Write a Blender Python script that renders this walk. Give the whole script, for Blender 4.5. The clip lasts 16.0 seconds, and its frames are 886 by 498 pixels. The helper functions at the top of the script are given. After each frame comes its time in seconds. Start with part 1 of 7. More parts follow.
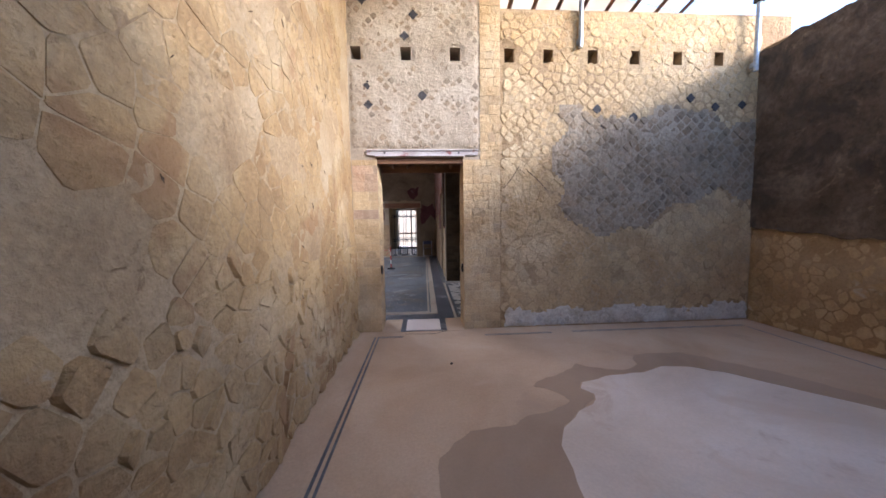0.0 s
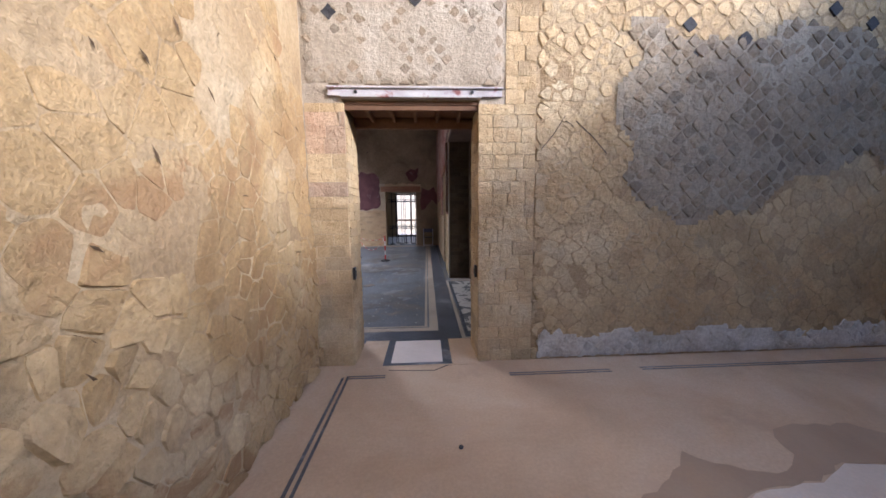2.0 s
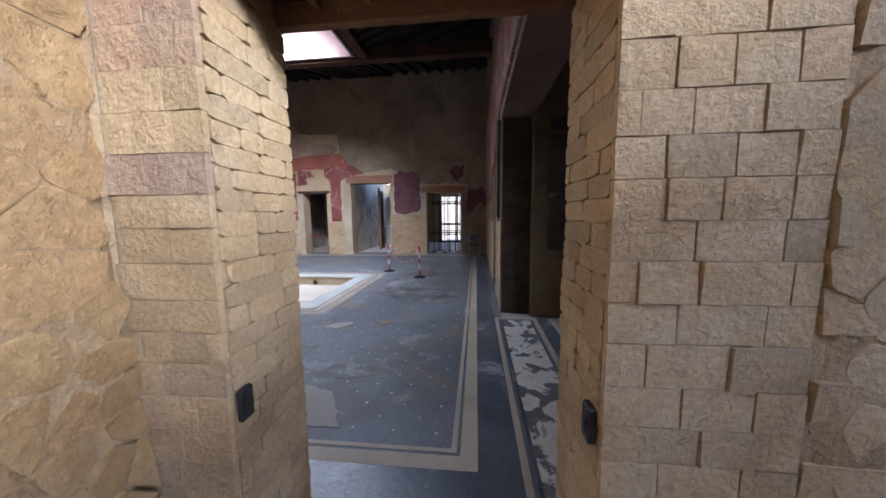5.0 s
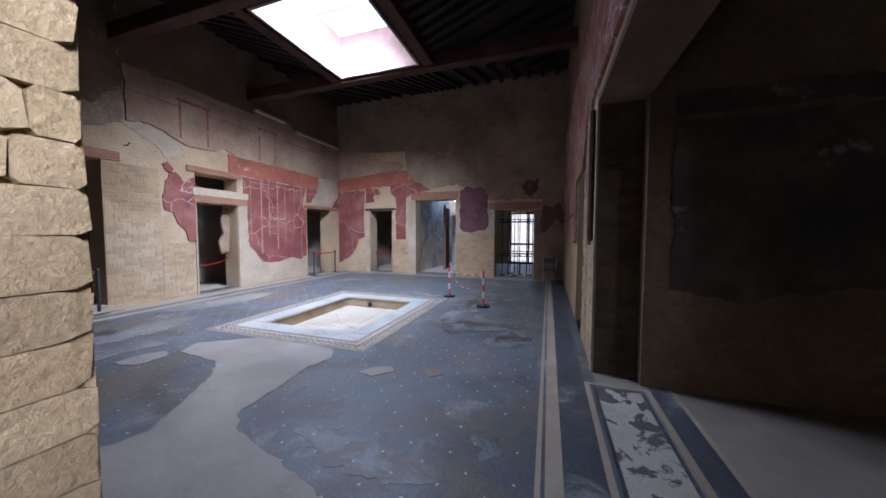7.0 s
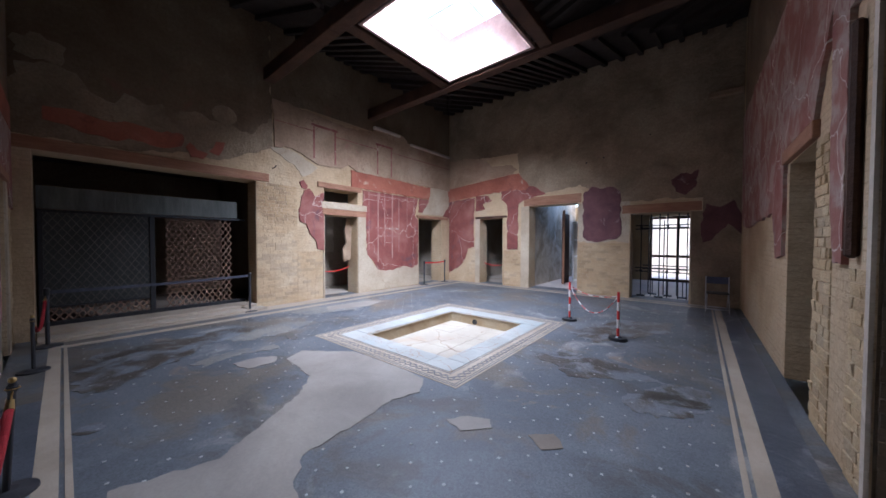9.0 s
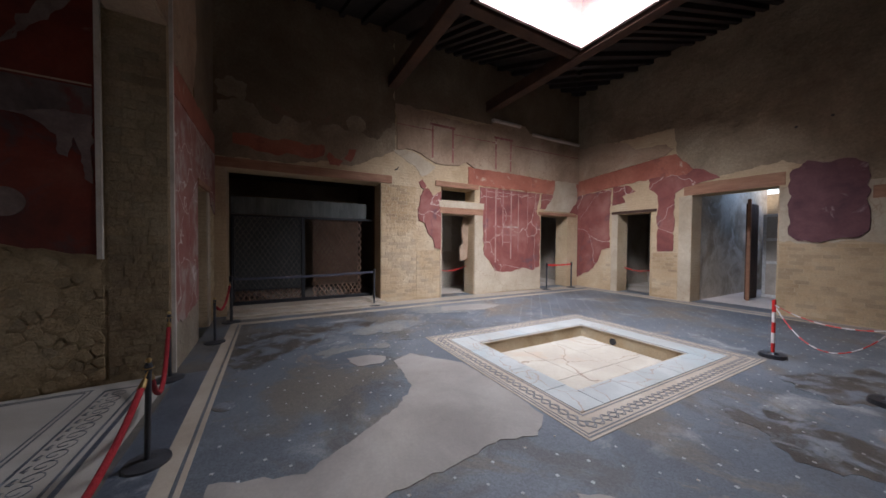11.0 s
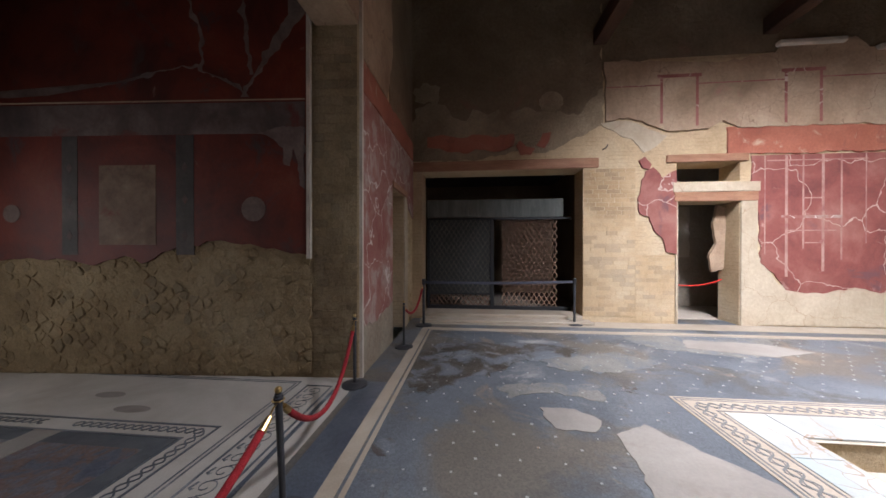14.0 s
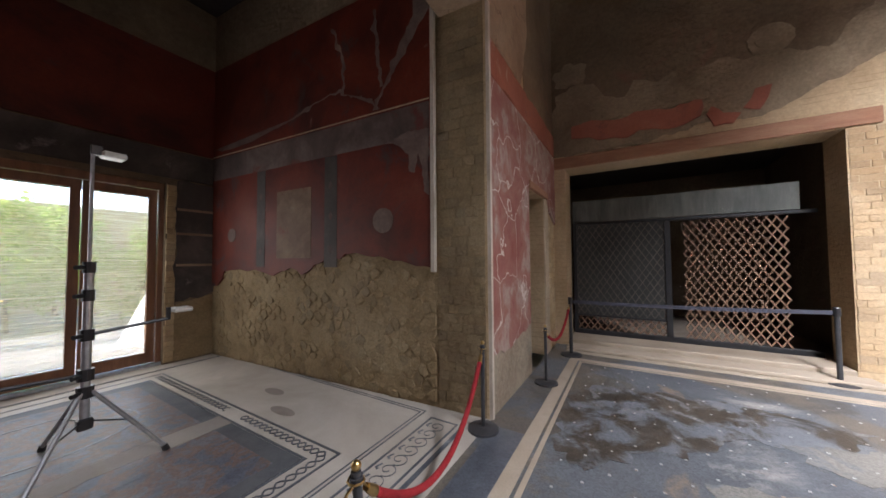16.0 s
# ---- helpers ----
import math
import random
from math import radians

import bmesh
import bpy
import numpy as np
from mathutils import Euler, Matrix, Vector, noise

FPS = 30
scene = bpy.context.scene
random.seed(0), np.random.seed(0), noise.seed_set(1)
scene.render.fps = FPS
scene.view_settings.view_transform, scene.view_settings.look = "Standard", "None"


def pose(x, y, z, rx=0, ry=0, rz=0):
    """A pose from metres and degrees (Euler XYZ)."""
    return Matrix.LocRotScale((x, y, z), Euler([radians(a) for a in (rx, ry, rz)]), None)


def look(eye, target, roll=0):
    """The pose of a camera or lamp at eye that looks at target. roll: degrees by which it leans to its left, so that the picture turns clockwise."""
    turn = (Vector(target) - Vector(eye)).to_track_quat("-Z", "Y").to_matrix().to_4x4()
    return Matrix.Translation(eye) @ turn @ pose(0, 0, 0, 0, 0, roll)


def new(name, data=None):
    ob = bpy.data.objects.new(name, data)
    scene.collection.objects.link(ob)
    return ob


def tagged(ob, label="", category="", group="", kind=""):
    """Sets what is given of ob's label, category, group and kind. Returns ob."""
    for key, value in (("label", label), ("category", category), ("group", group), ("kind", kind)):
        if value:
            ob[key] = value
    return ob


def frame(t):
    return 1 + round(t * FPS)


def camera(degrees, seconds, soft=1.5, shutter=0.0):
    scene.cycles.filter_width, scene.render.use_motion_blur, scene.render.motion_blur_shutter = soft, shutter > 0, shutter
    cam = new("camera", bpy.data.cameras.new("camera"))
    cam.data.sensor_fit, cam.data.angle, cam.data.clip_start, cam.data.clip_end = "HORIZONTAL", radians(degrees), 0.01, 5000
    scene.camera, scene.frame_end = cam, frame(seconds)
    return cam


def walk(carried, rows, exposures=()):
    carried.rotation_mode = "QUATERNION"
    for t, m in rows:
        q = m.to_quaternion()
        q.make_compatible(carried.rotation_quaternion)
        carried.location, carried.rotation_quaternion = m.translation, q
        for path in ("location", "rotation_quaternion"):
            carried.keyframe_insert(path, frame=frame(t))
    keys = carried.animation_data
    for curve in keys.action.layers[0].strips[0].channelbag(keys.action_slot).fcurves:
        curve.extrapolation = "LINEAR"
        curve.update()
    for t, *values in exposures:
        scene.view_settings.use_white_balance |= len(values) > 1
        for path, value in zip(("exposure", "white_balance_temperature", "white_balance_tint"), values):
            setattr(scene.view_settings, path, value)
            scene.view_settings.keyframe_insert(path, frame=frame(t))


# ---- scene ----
import collections

SURVEY = 1.08  # metres in one unit of the plan; the whole place is scaled by it at the end
cam = camera(109.7, 16.0, soft=1.6)
PATH = [
    (0, (0.094, -0.031, 1.483), (0.21, 1.96, 1.332), -0.9),
    (0.5, (0.079, 0.331, 1.482), (0.202, 2.321, 1.318), -0.8),
    (1, (0.098, 0.698, 1.433), (0.235, 2.685, 1.25), -0.8),
    (1.5, (0.155, 1.065, 1.411), (0.28, 3.05, 1.202), -0.8),
    (2, (0.167, 1.451, 1.433), (0.269, 3.435, 1.201), -0.6),
    (2.5, (0.2, 1.798, 1.426), (0.28, 3.781, 1.172), -0.6),
    (3, (0.271, 2.146, 1.428), (0.31, 4.129, 1.166), -0.5),
    (3.5, (0.282, 2.482, 1.428), (0.267, 4.465, 1.168), -0.5),
    (4, (0.281, 2.827, 1.448), (0.215, 4.81, 1.195), -0.5),
    (6.5, (0.264, 4.202, 1.57), (-0.255, 6.129, 1.439), -0.2),
    (7, (0.172, 4.459, 1.537), (-0.467, 6.351, 1.435), 0.2),
    (7.5, (0.053, 4.672, 1.507), (-0.738, 6.507, 1.425), 0.1),
    (8, (-0.012, 4.884, 1.557), (-0.973, 6.636, 1.482), 0.2),
    (8.5, (-0.083, 5.088, 1.517), (-1.197, 6.748, 1.458), 0.2),
    (9, (-0.122, 5.27, 1.545), (-1.39, 6.816, 1.499), 0.2),
    (9.5, (-0.216, 5.386, 1.528), (-1.627, 6.803, 1.492), 0.2),
    (12, (-0.991, 5.896, 1.464), (-2.891, 6.52, 1.416), 0.1),
    (12.5, (-1.265, 5.889, 1.431), (-3.213, 6.34, 1.392), -0.2),
    (13, (-1.471, 5.919, 1.411), (-3.455, 6.177, 1.382), -0.2),
    (13.5, (-1.639, 6.023, 1.424), (-3.639, 6.049, 1.402), -0.2),
    (14, (-1.793, 6.022, 1.418), (-3.784, 5.825, 1.41), -0.0),
    (14.5, (-1.965, 5.988, 1.419), (-3.916, 5.55, 1.425), -0.2),
    (15, (-2.123, 5.923, 1.421), (-4.011, 5.263, 1.445), -0.3),
    (15.5, (-2.272, 5.884, 1.409), (-4.08, 5.03, 1.455), -0.3),
    (16, (-2.457, 5.879, 1.414), (-4.173, 4.855, 1.485), -0.4),
]
walk(cam, [(t, look(Vector(eye) * SURVEY, Vector(target) * SURVEY, roll)) for t, eye, target, roll in PATH],
     exposures=[(0, 2.68, 5500, 18), (3.0, 2.80, 5500, 16), (4.0, 2.80, 5400, 15), (6.4, 2.2, 5050, 14), (7.2, 2.55, 5050, 15), (8.5, 2.7, 5100, 15), (9.7, 2.5, 5300, 15), (12.0, 2.2, 5800, 14), (13.0, 2.42, 5800, 14), (14.0, 3.0, 5850, 14), (14.7, 3.35, 5850, 14), (16.0, 3.7, 6000, 14)])

# ---- light ----
SUN_FROM = Vector((1.0, -0.7, 0.47)).normalized()
world = bpy.data.worlds.new("sky_world")
scene.world = world
world.use_nodes = True
wn = world.node_tree
sky = wn.nodes.new("ShaderNodeTexSky")
sky.sky_type, sky.sun_disc = "NISHITA", False
sky.sun_elevation = math.asin(SUN_FROM.z)
sky.sun_rotation = math.atan2(SUN_FROM.x, SUN_FROM.y)
wn.links.new(sky.outputs[0], wn.nodes["Background"].inputs[0])
wn.nodes["Background"].inputs[1].default_value = 0.15
sun = new("sun", bpy.data.lights.new("sun", "SUN"))
sun.data.energy, sun.data.angle, sun.data.color = 0.95, radians(9.0), (1.0, 0.93, 0.82)
sun.matrix_world = look(SUN_FROM * 30, (0, 0, 0))

# the sky's light in the atrium's roof opening: one panel towards the far corner, one straight down
for aim, watts, spread in (((-5.9, 11.4, 2.0), 92.0, 112), ((-2.4, 7.6, 0.0), 46.0, 118)):
    opening = new("roof_opening_light", bpy.data.lights.new("roof_opening_light", "AREA"))
    opening.data.shape, opening.data.size, opening.data.size_y, opening.data.spread = "RECTANGLE", 1.4 * SURVEY, 1.3 * SURVEY, radians(spread)
    opening.data.energy, opening.data.color = watts, (1.0, 0.98, 0.97)
    opening.matrix_world = look(Vector((-3.45, 9.35, 6.0)) * SURVEY, Vector(aim) * SURVEY)

# the sky's light in the glazed door of the red room
door_light = new("glazed_door_light", bpy.data.lights.new("glazed_door_light", "AREA"))
door_light.data.shape, door_light.data.size, door_light.data.size_y = "RECTANGLE", 2.6 * SURVEY, 2.1 * SURVEY
door_light.data.energy, door_light.data.color = 3.8, (1.0, 0.96, 0.88)
door_light.matrix_world = look(Vector((-2.75, 0.42, 1.35)) * SURVEY, Vector((-3.1, 3.0, 1.2)) * SURVEY)

# ---- materials ----


def nodes_of(name):
    m = bpy.data.materials.new(name)
    m.use_nodes = True
    return m, m.node_tree, m.node_tree.nodes, m.node_tree.nodes["Principled BSDF"]


def ramp(nt, fac, stops):
    r = nt.nodes.new("ShaderNodeValToRGB")
    while len(r.color_ramp.elements) < len(stops):
        r.color_ramp.elements.new(0.5)
    for el, (p, c) in zip(r.color_ramp.elements, stops):
        el.position, el.color = p, (*c, 1)
    nt.links.new(fac, r.inputs[0])
    return r.outputs[0]


def noise_at(nt, vec, scale, detail=4.0, rough=0.6, distort=0.0):
    n = nt.nodes.new("ShaderNodeTexNoise")
    n.inputs["Scale"].default_value, n.inputs["Detail"].default_value = scale, detail
    n.inputs["Roughness"].default_value, n.inputs["Distortion"].default_value = rough, distort
    nt.links.new(vec, n.inputs["Vector"])
    return n.outputs["Fac"]


def mixed(nt, kind, fac, a, b):
    m = nt.nodes.new("ShaderNodeMix")
    m.data_type, m.blend_type = "RGBA", kind
    for sock, val in ((m.inputs[0], fac), (m.inputs[6], a), (m.inputs[7], b)):
        if hasattr(val, "links"):
            nt.links.new(val, sock)
        else:
            sock.default_value = val if isinstance(val, (int, float)) else (*val, 1)
    return m.outputs[2]


def math_node(nt, op, a, b=0.5, c=None):
    m = nt.nodes.new("ShaderNodeMath")
    m.operation = op
    for i, v in enumerate((a, b, c)):
        if v is None:
            continue
        if hasattr(v, "links"):
            nt.links.new(v, m.inputs[i])
        else:
            m.inputs[i].default_value = v
    return m.outputs[0]


def surface(name, stops, scale=1.2, rough=0.85, bump=0.3, fine=30.0, grain=0.35, vary=0.0, metal=0.0, cracks=None, stretch=None, spots=None, spec=0.3, pits=0.0, courses=None, tess=0.0):
    """A weathered surface: large patches by stops, fine grain, relief; vary: from piece to piece; cracks=(colour, scale, width);
    spots=(colour, scale, cut) or a list of them; tess: small cut stones of that many to the metre."""
    m, nt, nd, bs = nodes_of(name)
    pos = nd.new("ShaderNodeNewGeometry").outputs["Position"]
    if stretch:
        mp = nd.new("ShaderNodeMapping")
        mp.inputs["Scale"].default_value = stretch
        nt.links.new(pos, mp.inputs["Vector"])
        pos = mp.outputs[0]
    big = noise_at(nt, pos, scale, 5.0, 0.62, 0.4)
    col = ramp(nt, big, stops)
    small = noise_at(nt, pos, fine, 5.0, 0.7)
    shade = ramp(nt, small, [(0.25, (1 - grain,) * 3), (0.75, (1 + 0 * grain,) * 3)])
    col = mixed(nt, "MULTIPLY", 1.0, col, shade)
    if vary:
        geo = nd.new("ShaderNodeNewGeometry").outputs["Random Per Island"]
        obj = nd.new("ShaderNodeObjectInfo").outputs["Random"]
        r = math_node(nt, "FRACT", math_node(nt, "ADD", geo, obj))
        tone = ramp(nt, r, [(0.0, (1 - vary, 1 - vary, 1 - vary * 0.9)), (0.5, (1, 1 - vary * 0.15, 1 - vary * 0.35)), (1.0, (1, 1, 1))])
        col = mixed(nt, "MULTIPLY", 1.0, col, tone)
    for k, (sc, sscale, cut) in enumerate([spots] if isinstance(spots, tuple) else spots or []):
        at = pos
        if k:
            shift = nd.new("ShaderNodeVectorMath")
            nt.links.new(pos, shift.inputs[0])
            shift.inputs[1].default_value = (7.3 * k, 3.1 * k, 5.7 * k)
            at = shift.outputs[0]
        f = ramp(nt, noise_at(nt, at, sscale, 6.0, 0.65, 0.6), [(cut - 0.02, (0, 0, 0)), (cut + (0.06 if k else 0.09), (0.85,) * 3 if k else (1, 1, 1))])
        col = mixed(nt, "MIX", f, col, sc)
    if tess:
        stones = nd.new("ShaderNodeTexVoronoi")
        stones.inputs["Scale"].default_value = tess
        nt.links.new(pos, stones.inputs["Vector"])
        bw = nd.new("ShaderNodeRGBToBW")
        nt.links.new(stones.outputs["Color"], bw.inputs[0])
        col = mixed(nt, "MULTIPLY", 1.0, col, ramp(nt, bw.outputs[0], [(0.2, (0.78, 0.78, 0.78)), (0.8, (1.1, 1.1, 1.1))]))
    if cracks:
        cc, cscale, width = cracks
        warp = nd.new("ShaderNodeTexNoise")
        warp.inputs["Scale"].default_value, warp.inputs["Detail"].default_value = cscale * 1.3, 4.0
        nt.links.new(pos, warp.inputs["Vector"])
        vm = nd.new("ShaderNodeVectorMath")
        vm.operation = "MULTIPLY_ADD"
        nt.links.new(warp.outputs["Color"], vm.inputs[0])
        vm.inputs[1].default_value = (0.9 / cscale,) * 3
        nt.links.new(pos, vm.inputs[2])
        vo = nd.new("ShaderNodeTexVoronoi")
        vo.feature = "DISTANCE_TO_EDGE"
        vo.inputs["Scale"].default_value = cscale
        nt.links.new(vm.outputs[0], vo.inputs["Vector"])
        wd = math_node(nt, "MULTIPLY", noise_at(nt, pos, cscale * 1.7, 3.0), width * 2)
        f = math_node(nt, "SUBTRACT", 1.0, math_node(nt, "SMOOTH_MIN", math_node(nt, "DIVIDE", vo.outputs["Distance"], wd), 1.0, 0.2))
        f = math_node(nt, "MAXIMUM", f, 0.0)
        f = ramp(nt, f, [(0.25, (0, 0, 0)), (0.5, (1, 1, 1))])
        col = mixed(nt, "MIX", f, col, cc)
    if courses:
        cy, cdark = courses
        sep = nd.new("ShaderNodeSeparateXYZ")
        nt.links.new(pos, sep.inputs[0])
        wob = math_node(nt, "MULTIPLY", noise_at(nt, pos, 2.5, 3.0), 0.06)
        fr = math_node(nt, "FRACT", math_node(nt, "DIVIDE", math_node(nt, "ADD", sep.outputs[2], wob), cy))
        f = ramp(nt, fr, [(0.0, (1, 1, 1)), (0.12, (0, 0, 0)), (0.88, (0, 0, 0)), (1.0, (1, 1, 1))])
        f = mixed(nt, "MULTIPLY", 1.0, f, ramp(nt, noise_at(nt, pos, 5.0, 3.0), [(0.42, (0, 0, 0)), (0.62, (1, 1, 1))]))
        col = mixed(nt, "MIX", f, col, cdark)
    dent = None
    if pits:
        dent = ramp(nt, noise_at(nt, pos, 11.0, 6.0, 0.7, 0.8), [(0.60, (0, 0, 0)), (0.70, (1, 1, 1))])
        dent = mixed(nt, "MULTIPLY", 1.0, dent, ramp(nt, noise_at(nt, pos, 1.6, 3.0), [(0.42, (0, 0, 0)), (0.6, (1, 1, 1))]))
        # the pits' inner shade goes into the colour, besides the relief
        col = mixed(nt, "MIX", math_node(nt, "MULTIPLY", dent, pits), col, (0.16, 0.10, 0.05))
    nt.links.new(col, bs.inputs["Base Color"])
    rr = nd.new("ShaderNodeMapRange")
    rr.inputs["To Min"].default_value, rr.inputs["To Max"].default_value = max(rough - 0.12, 0.02), min(rough + 0.1, 1)
    nt.links.new(small, rr.inputs["Value"])
    nt.links.new(rr.outputs[0], bs.inputs["Roughness"])
    bs.inputs["Metallic"].default_value = metal
    bs.inputs["Specular IOR Level"].default_value = spec
    if bump:
        hsum = math_node(nt, "ADD", small, math_node(nt, "MULTIPLY", noise_at(nt, pos, fine * 0.22, 4.0), 2.0))
        if dent is not None:
            hsum = math_node(nt, "SUBTRACT", hsum, math_node(nt, "MULTIPLY", dent, 1.5))
        b = nd.new("ShaderNodeBump")
        b.inputs["Strength"].default_value, b.inputs["Distance"].default_value = bump, 0.03
        nt.links.new(hsum, b.inputs["Height"])
        nt.links.new(b.outputs[0], bs.inputs["Normal"])
    return m


def plain(name, colour, rough=0.5, metal=0.0, glow=0.0):
    m, nt, nd, bs = nodes_of(name)
    pos = nd.new("ShaderNodeNewGeometry").outputs["Position"]
    c2 = tuple(c * 0.72 for c in colour)
    nt.links.new(ramp(nt, noise_at(nt, pos, 14.0, 5.0), [(0.35, c2), (0.65, colour)]), bs.inputs["Base Color"])
    bs.inputs["Roughness"].default_value, bs.inputs["Metallic"].default_value = rough, metal
    if glow:
        bs.inputs["Emission Color"].default_value, bs.inputs["Emission Strength"].default_value = (*colour, 1), glow
    return m


M_TUFF = surface("tuff_stone", [(0.3, (0.38, 0.25, 0.125)), (0.5, (0.54, 0.395, 0.215)), (0.7, (0.61, 0.49, 0.31))], 0.9, 0.9, 0.6, 30, 0.36, 0.15, spots=((0.48, 0.45, 0.38), 2.2, 0.66), pits=0.5)
M_OCHRE = surface("ochre_tuff_stone", [(0.3, (0.27, 0.16, 0.072)), (0.5, (0.42, 0.29, 0.142)), (0.7, (0.55, 0.43, 0.26))], 0.9, 0.9, 0.6, 30, 0.38, 0.13, spots=[((0.40, 0.36, 0.29), 2.2, 0.66), ((0.26, 0.155, 0.075), 1.4, 0.58)], pits=0.6)
M_JOINT = surface("brown_joint_mortar", [(0.3, (0.29, 0.195, 0.105)), (0.5, (0.42, 0.305, 0.172)), (0.7, (0.51, 0.405, 0.26))], 1.0, 0.95, 0.6, 30, 0.4, pits=0.6)
M_MORTAR = surface("old_mortar", [(0.3, (0.30, 0.195, 0.105)), (0.5, (0.43, 0.31, 0.175)), (0.7, (0.51, 0.405, 0.265))], 0.8, 0.95, 0.6, 30, 0.36, pits=0.55)
M_GREYTUFF = surface("grey_tuff", [(0.3, (0.23, 0.175, 0.125)), (0.5, (0.31, 0.25, 0.18)), (0.7, (0.39, 0.325, 0.245))], 1.1, 0.92, 0.6, 24, 0.35, 0.3)
M_GREYMORTAR = surface("grey_mortar", [(0.3, (0.31, 0.25, 0.18)), (0.55, (0.41, 0.345, 0.262)), (0.75, (0.48, 0.42, 0.335))], 1.0, 0.95, 0.6, 28, 0.35)
M_SOFFIT = surface("reddish_brown_soffit", [(0.3, (0.13, 0.078, 0.058)), (0.6, (0.22, 0.145, 0.11)), (0.8, (0.28, 0.21, 0.165))], 0.9, 0.85, 0.3, 20, 0.3)
M_BLOCK = surface("yellow_tuff_block", [(0.3, (0.42, 0.300, 0.160)), (0.5, (0.57, 0.430, 0.250)), (0.7, (0.63, 0.52, 0.345))], 1.5, 0.92, 0.5, 55, 0.42, 0.22, spots=((0.50, 0.31, 0.22), 1.7, 0.68), pits=0.5)
M_BROWNTUFF = surface("brown_tuff", [(0.3, (0.22, 0.155, 0.085)), (0.5, (0.335, 0.25, 0.14)), (0.7, (0.42, 0.335, 0.21))], 1.0, 0.92, 0.6, 40, 0.42, 0.25, pits=0.4)
M_BRICKRED = surface("roman_brick", [(0.35, (0.42, 0.19, 0.12)), (0.65, (0.56, 0.33, 0.22))], 4, 0.92, 0.5, 40, 0.3, 0.3)
M_GAP = surface("shadowed_mortar_gap", [(0.3, (0.07, 0.045, 0.025)), (0.7, (0.14, 0.09, 0.05))], 5, 0.95, 0.4)
M_STONEHOLLOW = surface("dark_stone_and_hollow", [(0.3, (0.03, 0.03, 0.035)), (0.7, (0.08, 0.075, 0.075))], 6, 0.9, 0.4)
M_WALLTAN = surface("tan_course_masonry", [(0.3, (0.38, 0.262, 0.145)), (0.5, (0.52, 0.385, 0.232)), (0.7, (0.58, 0.465, 0.315))], 0.55, 0.93, 0.5, 26, 0.32, courses=(0.075, (0.29, 0.21, 0.12)), pits=0.35)
M_WALLBRICK = surface("tan_wall_brick", [(0.3, (0.38, 0.265, 0.15)), (0.5, (0.52, 0.385, 0.232)), (0.7, (0.58, 0.465, 0.315))], 0.7, 0.93, 0.4, 40, 0.32, 0.22)
M_GREYLINE = surface("grey_tesserae", [(0.3, (0.10, 0.10, 0.105)), (0.7, (0.19, 0.185, 0.18))], 3, 0.6, 0.1, 80, 0.3)
M_PLASTER = surface("beige_plaster", [(0.3, (0.37, 0.29, 0.195)), (0.5, (0.47, 0.385, 0.275)), (0.72, (0.55, 0.46, 0.34))], 0.9, 0.85, 0.35, 18, 0.25, cracks=((0.32, 0.235, 0.155), 0.9, 0.006))
M_UPPER = surface("faded_upper_plaster", [(0.3, (0.24, 0.160, 0.10)), (0.5, (0.36, 0.25, 0.165)), (0.7, (0.45, 0.335, 0.23))], 0.8, 0.88, 0.4, 18, 0.3, cracks=((0.22, 0.15, 0.10), 1.1, 0.006), spots=((0.26, 0.13, 0.10), 1.5, 0.66))
# wall colour darkened for the shade under the roofs and in dim rooms
M_DUSK = surface("shaded_wall_render", [(0.3, (0.145, 0.101, 0.063)), (0.55, (0.225, 0.165, 0.105)), (0.75, (0.31, 0.24, 0.16))], 0.6, 0.95, 0.7, 16, 0.4, spots=((0.20, 0.11, 0.075), 1.1, 0.64))
# half-shaded tan wall above the openings; true grey plaster by the chair
M_GREYRENDER = surface("grey_brown_render", [(0.3, (0.20, 0.145, 0.092)), (0.5, (0.30, 0.228, 0.150)), (0.7, (0.40, 0.32, 0.215))], 0.9, 0.95, 0.7, 24, 0.4)
M_GREYWALL = surface("grey_wall_render", [(0.3, (0.25, 0.195, 0.135)), (0.5, (0.335, 0.275, 0.20)), (0.7, (0.41, 0.35, 0.262))], 0.9, 0.95, 0.7, 24, 0.4)
M_WORNBAND = surface("worn_grey_red_band", [(0.3, (0.055, 0.040, 0.038)), (0.5, (0.105, 0.072, 0.064)), (0.7, (0.19, 0.145, 0.125))], 1.6, 0.75, 0.15, 25, 0.3, spots=((0.12, 0.035, 0.028), 2.3, 0.6))
M_CRACKFILL = surface("old_crack_filling", [(0.3, (0.12, 0.078, 0.068)), (0.7, (0.235, 0.175, 0.15))], 3.0, 0.85, 0.3, 25, 0.3)
M_PIERTUFF = surface("ochre_pier_tuff", [(0.3, (0.21, 0.150, 0.085)), (0.5, (0.31, 0.235, 0.135)), (0.7, (0.38, 0.305, 0.195))], 1.2, 0.92, 0.6, 40, 0.42, 0.2, pits=0.4)
M_VIOLET = surface("violet_red_fresco", [(0.3, (0.085, 0.034, 0.040)), (0.7, (0.17, 0.070, 0.072))], 2, 0.7, 0.15, 25, 0.25, spots=((0.30, 0.22, 0.20), 2.2, 0.64))
M_TABWHITE = surface("white_mosaic_floor", [(0.3, (0.36, 0.32, 0.27)), (0.7, (0.54, 0.50, 0.44))], 1.1, 0.55, 0.1, 80, 0.22, spots=[((0.42, 0.33, 0.26), 1.4, 0.68), ((0.36, 0.33, 0.30), 1.0, 0.62)])
M_SALT = surface("salt_stained_stone", [(0.3, (0.44, 0.38, 0.30)), (0.6, (0.66, 0.62, 0.55))], 3.0, 0.92, 0.6, 30, 0.35, 0.2)
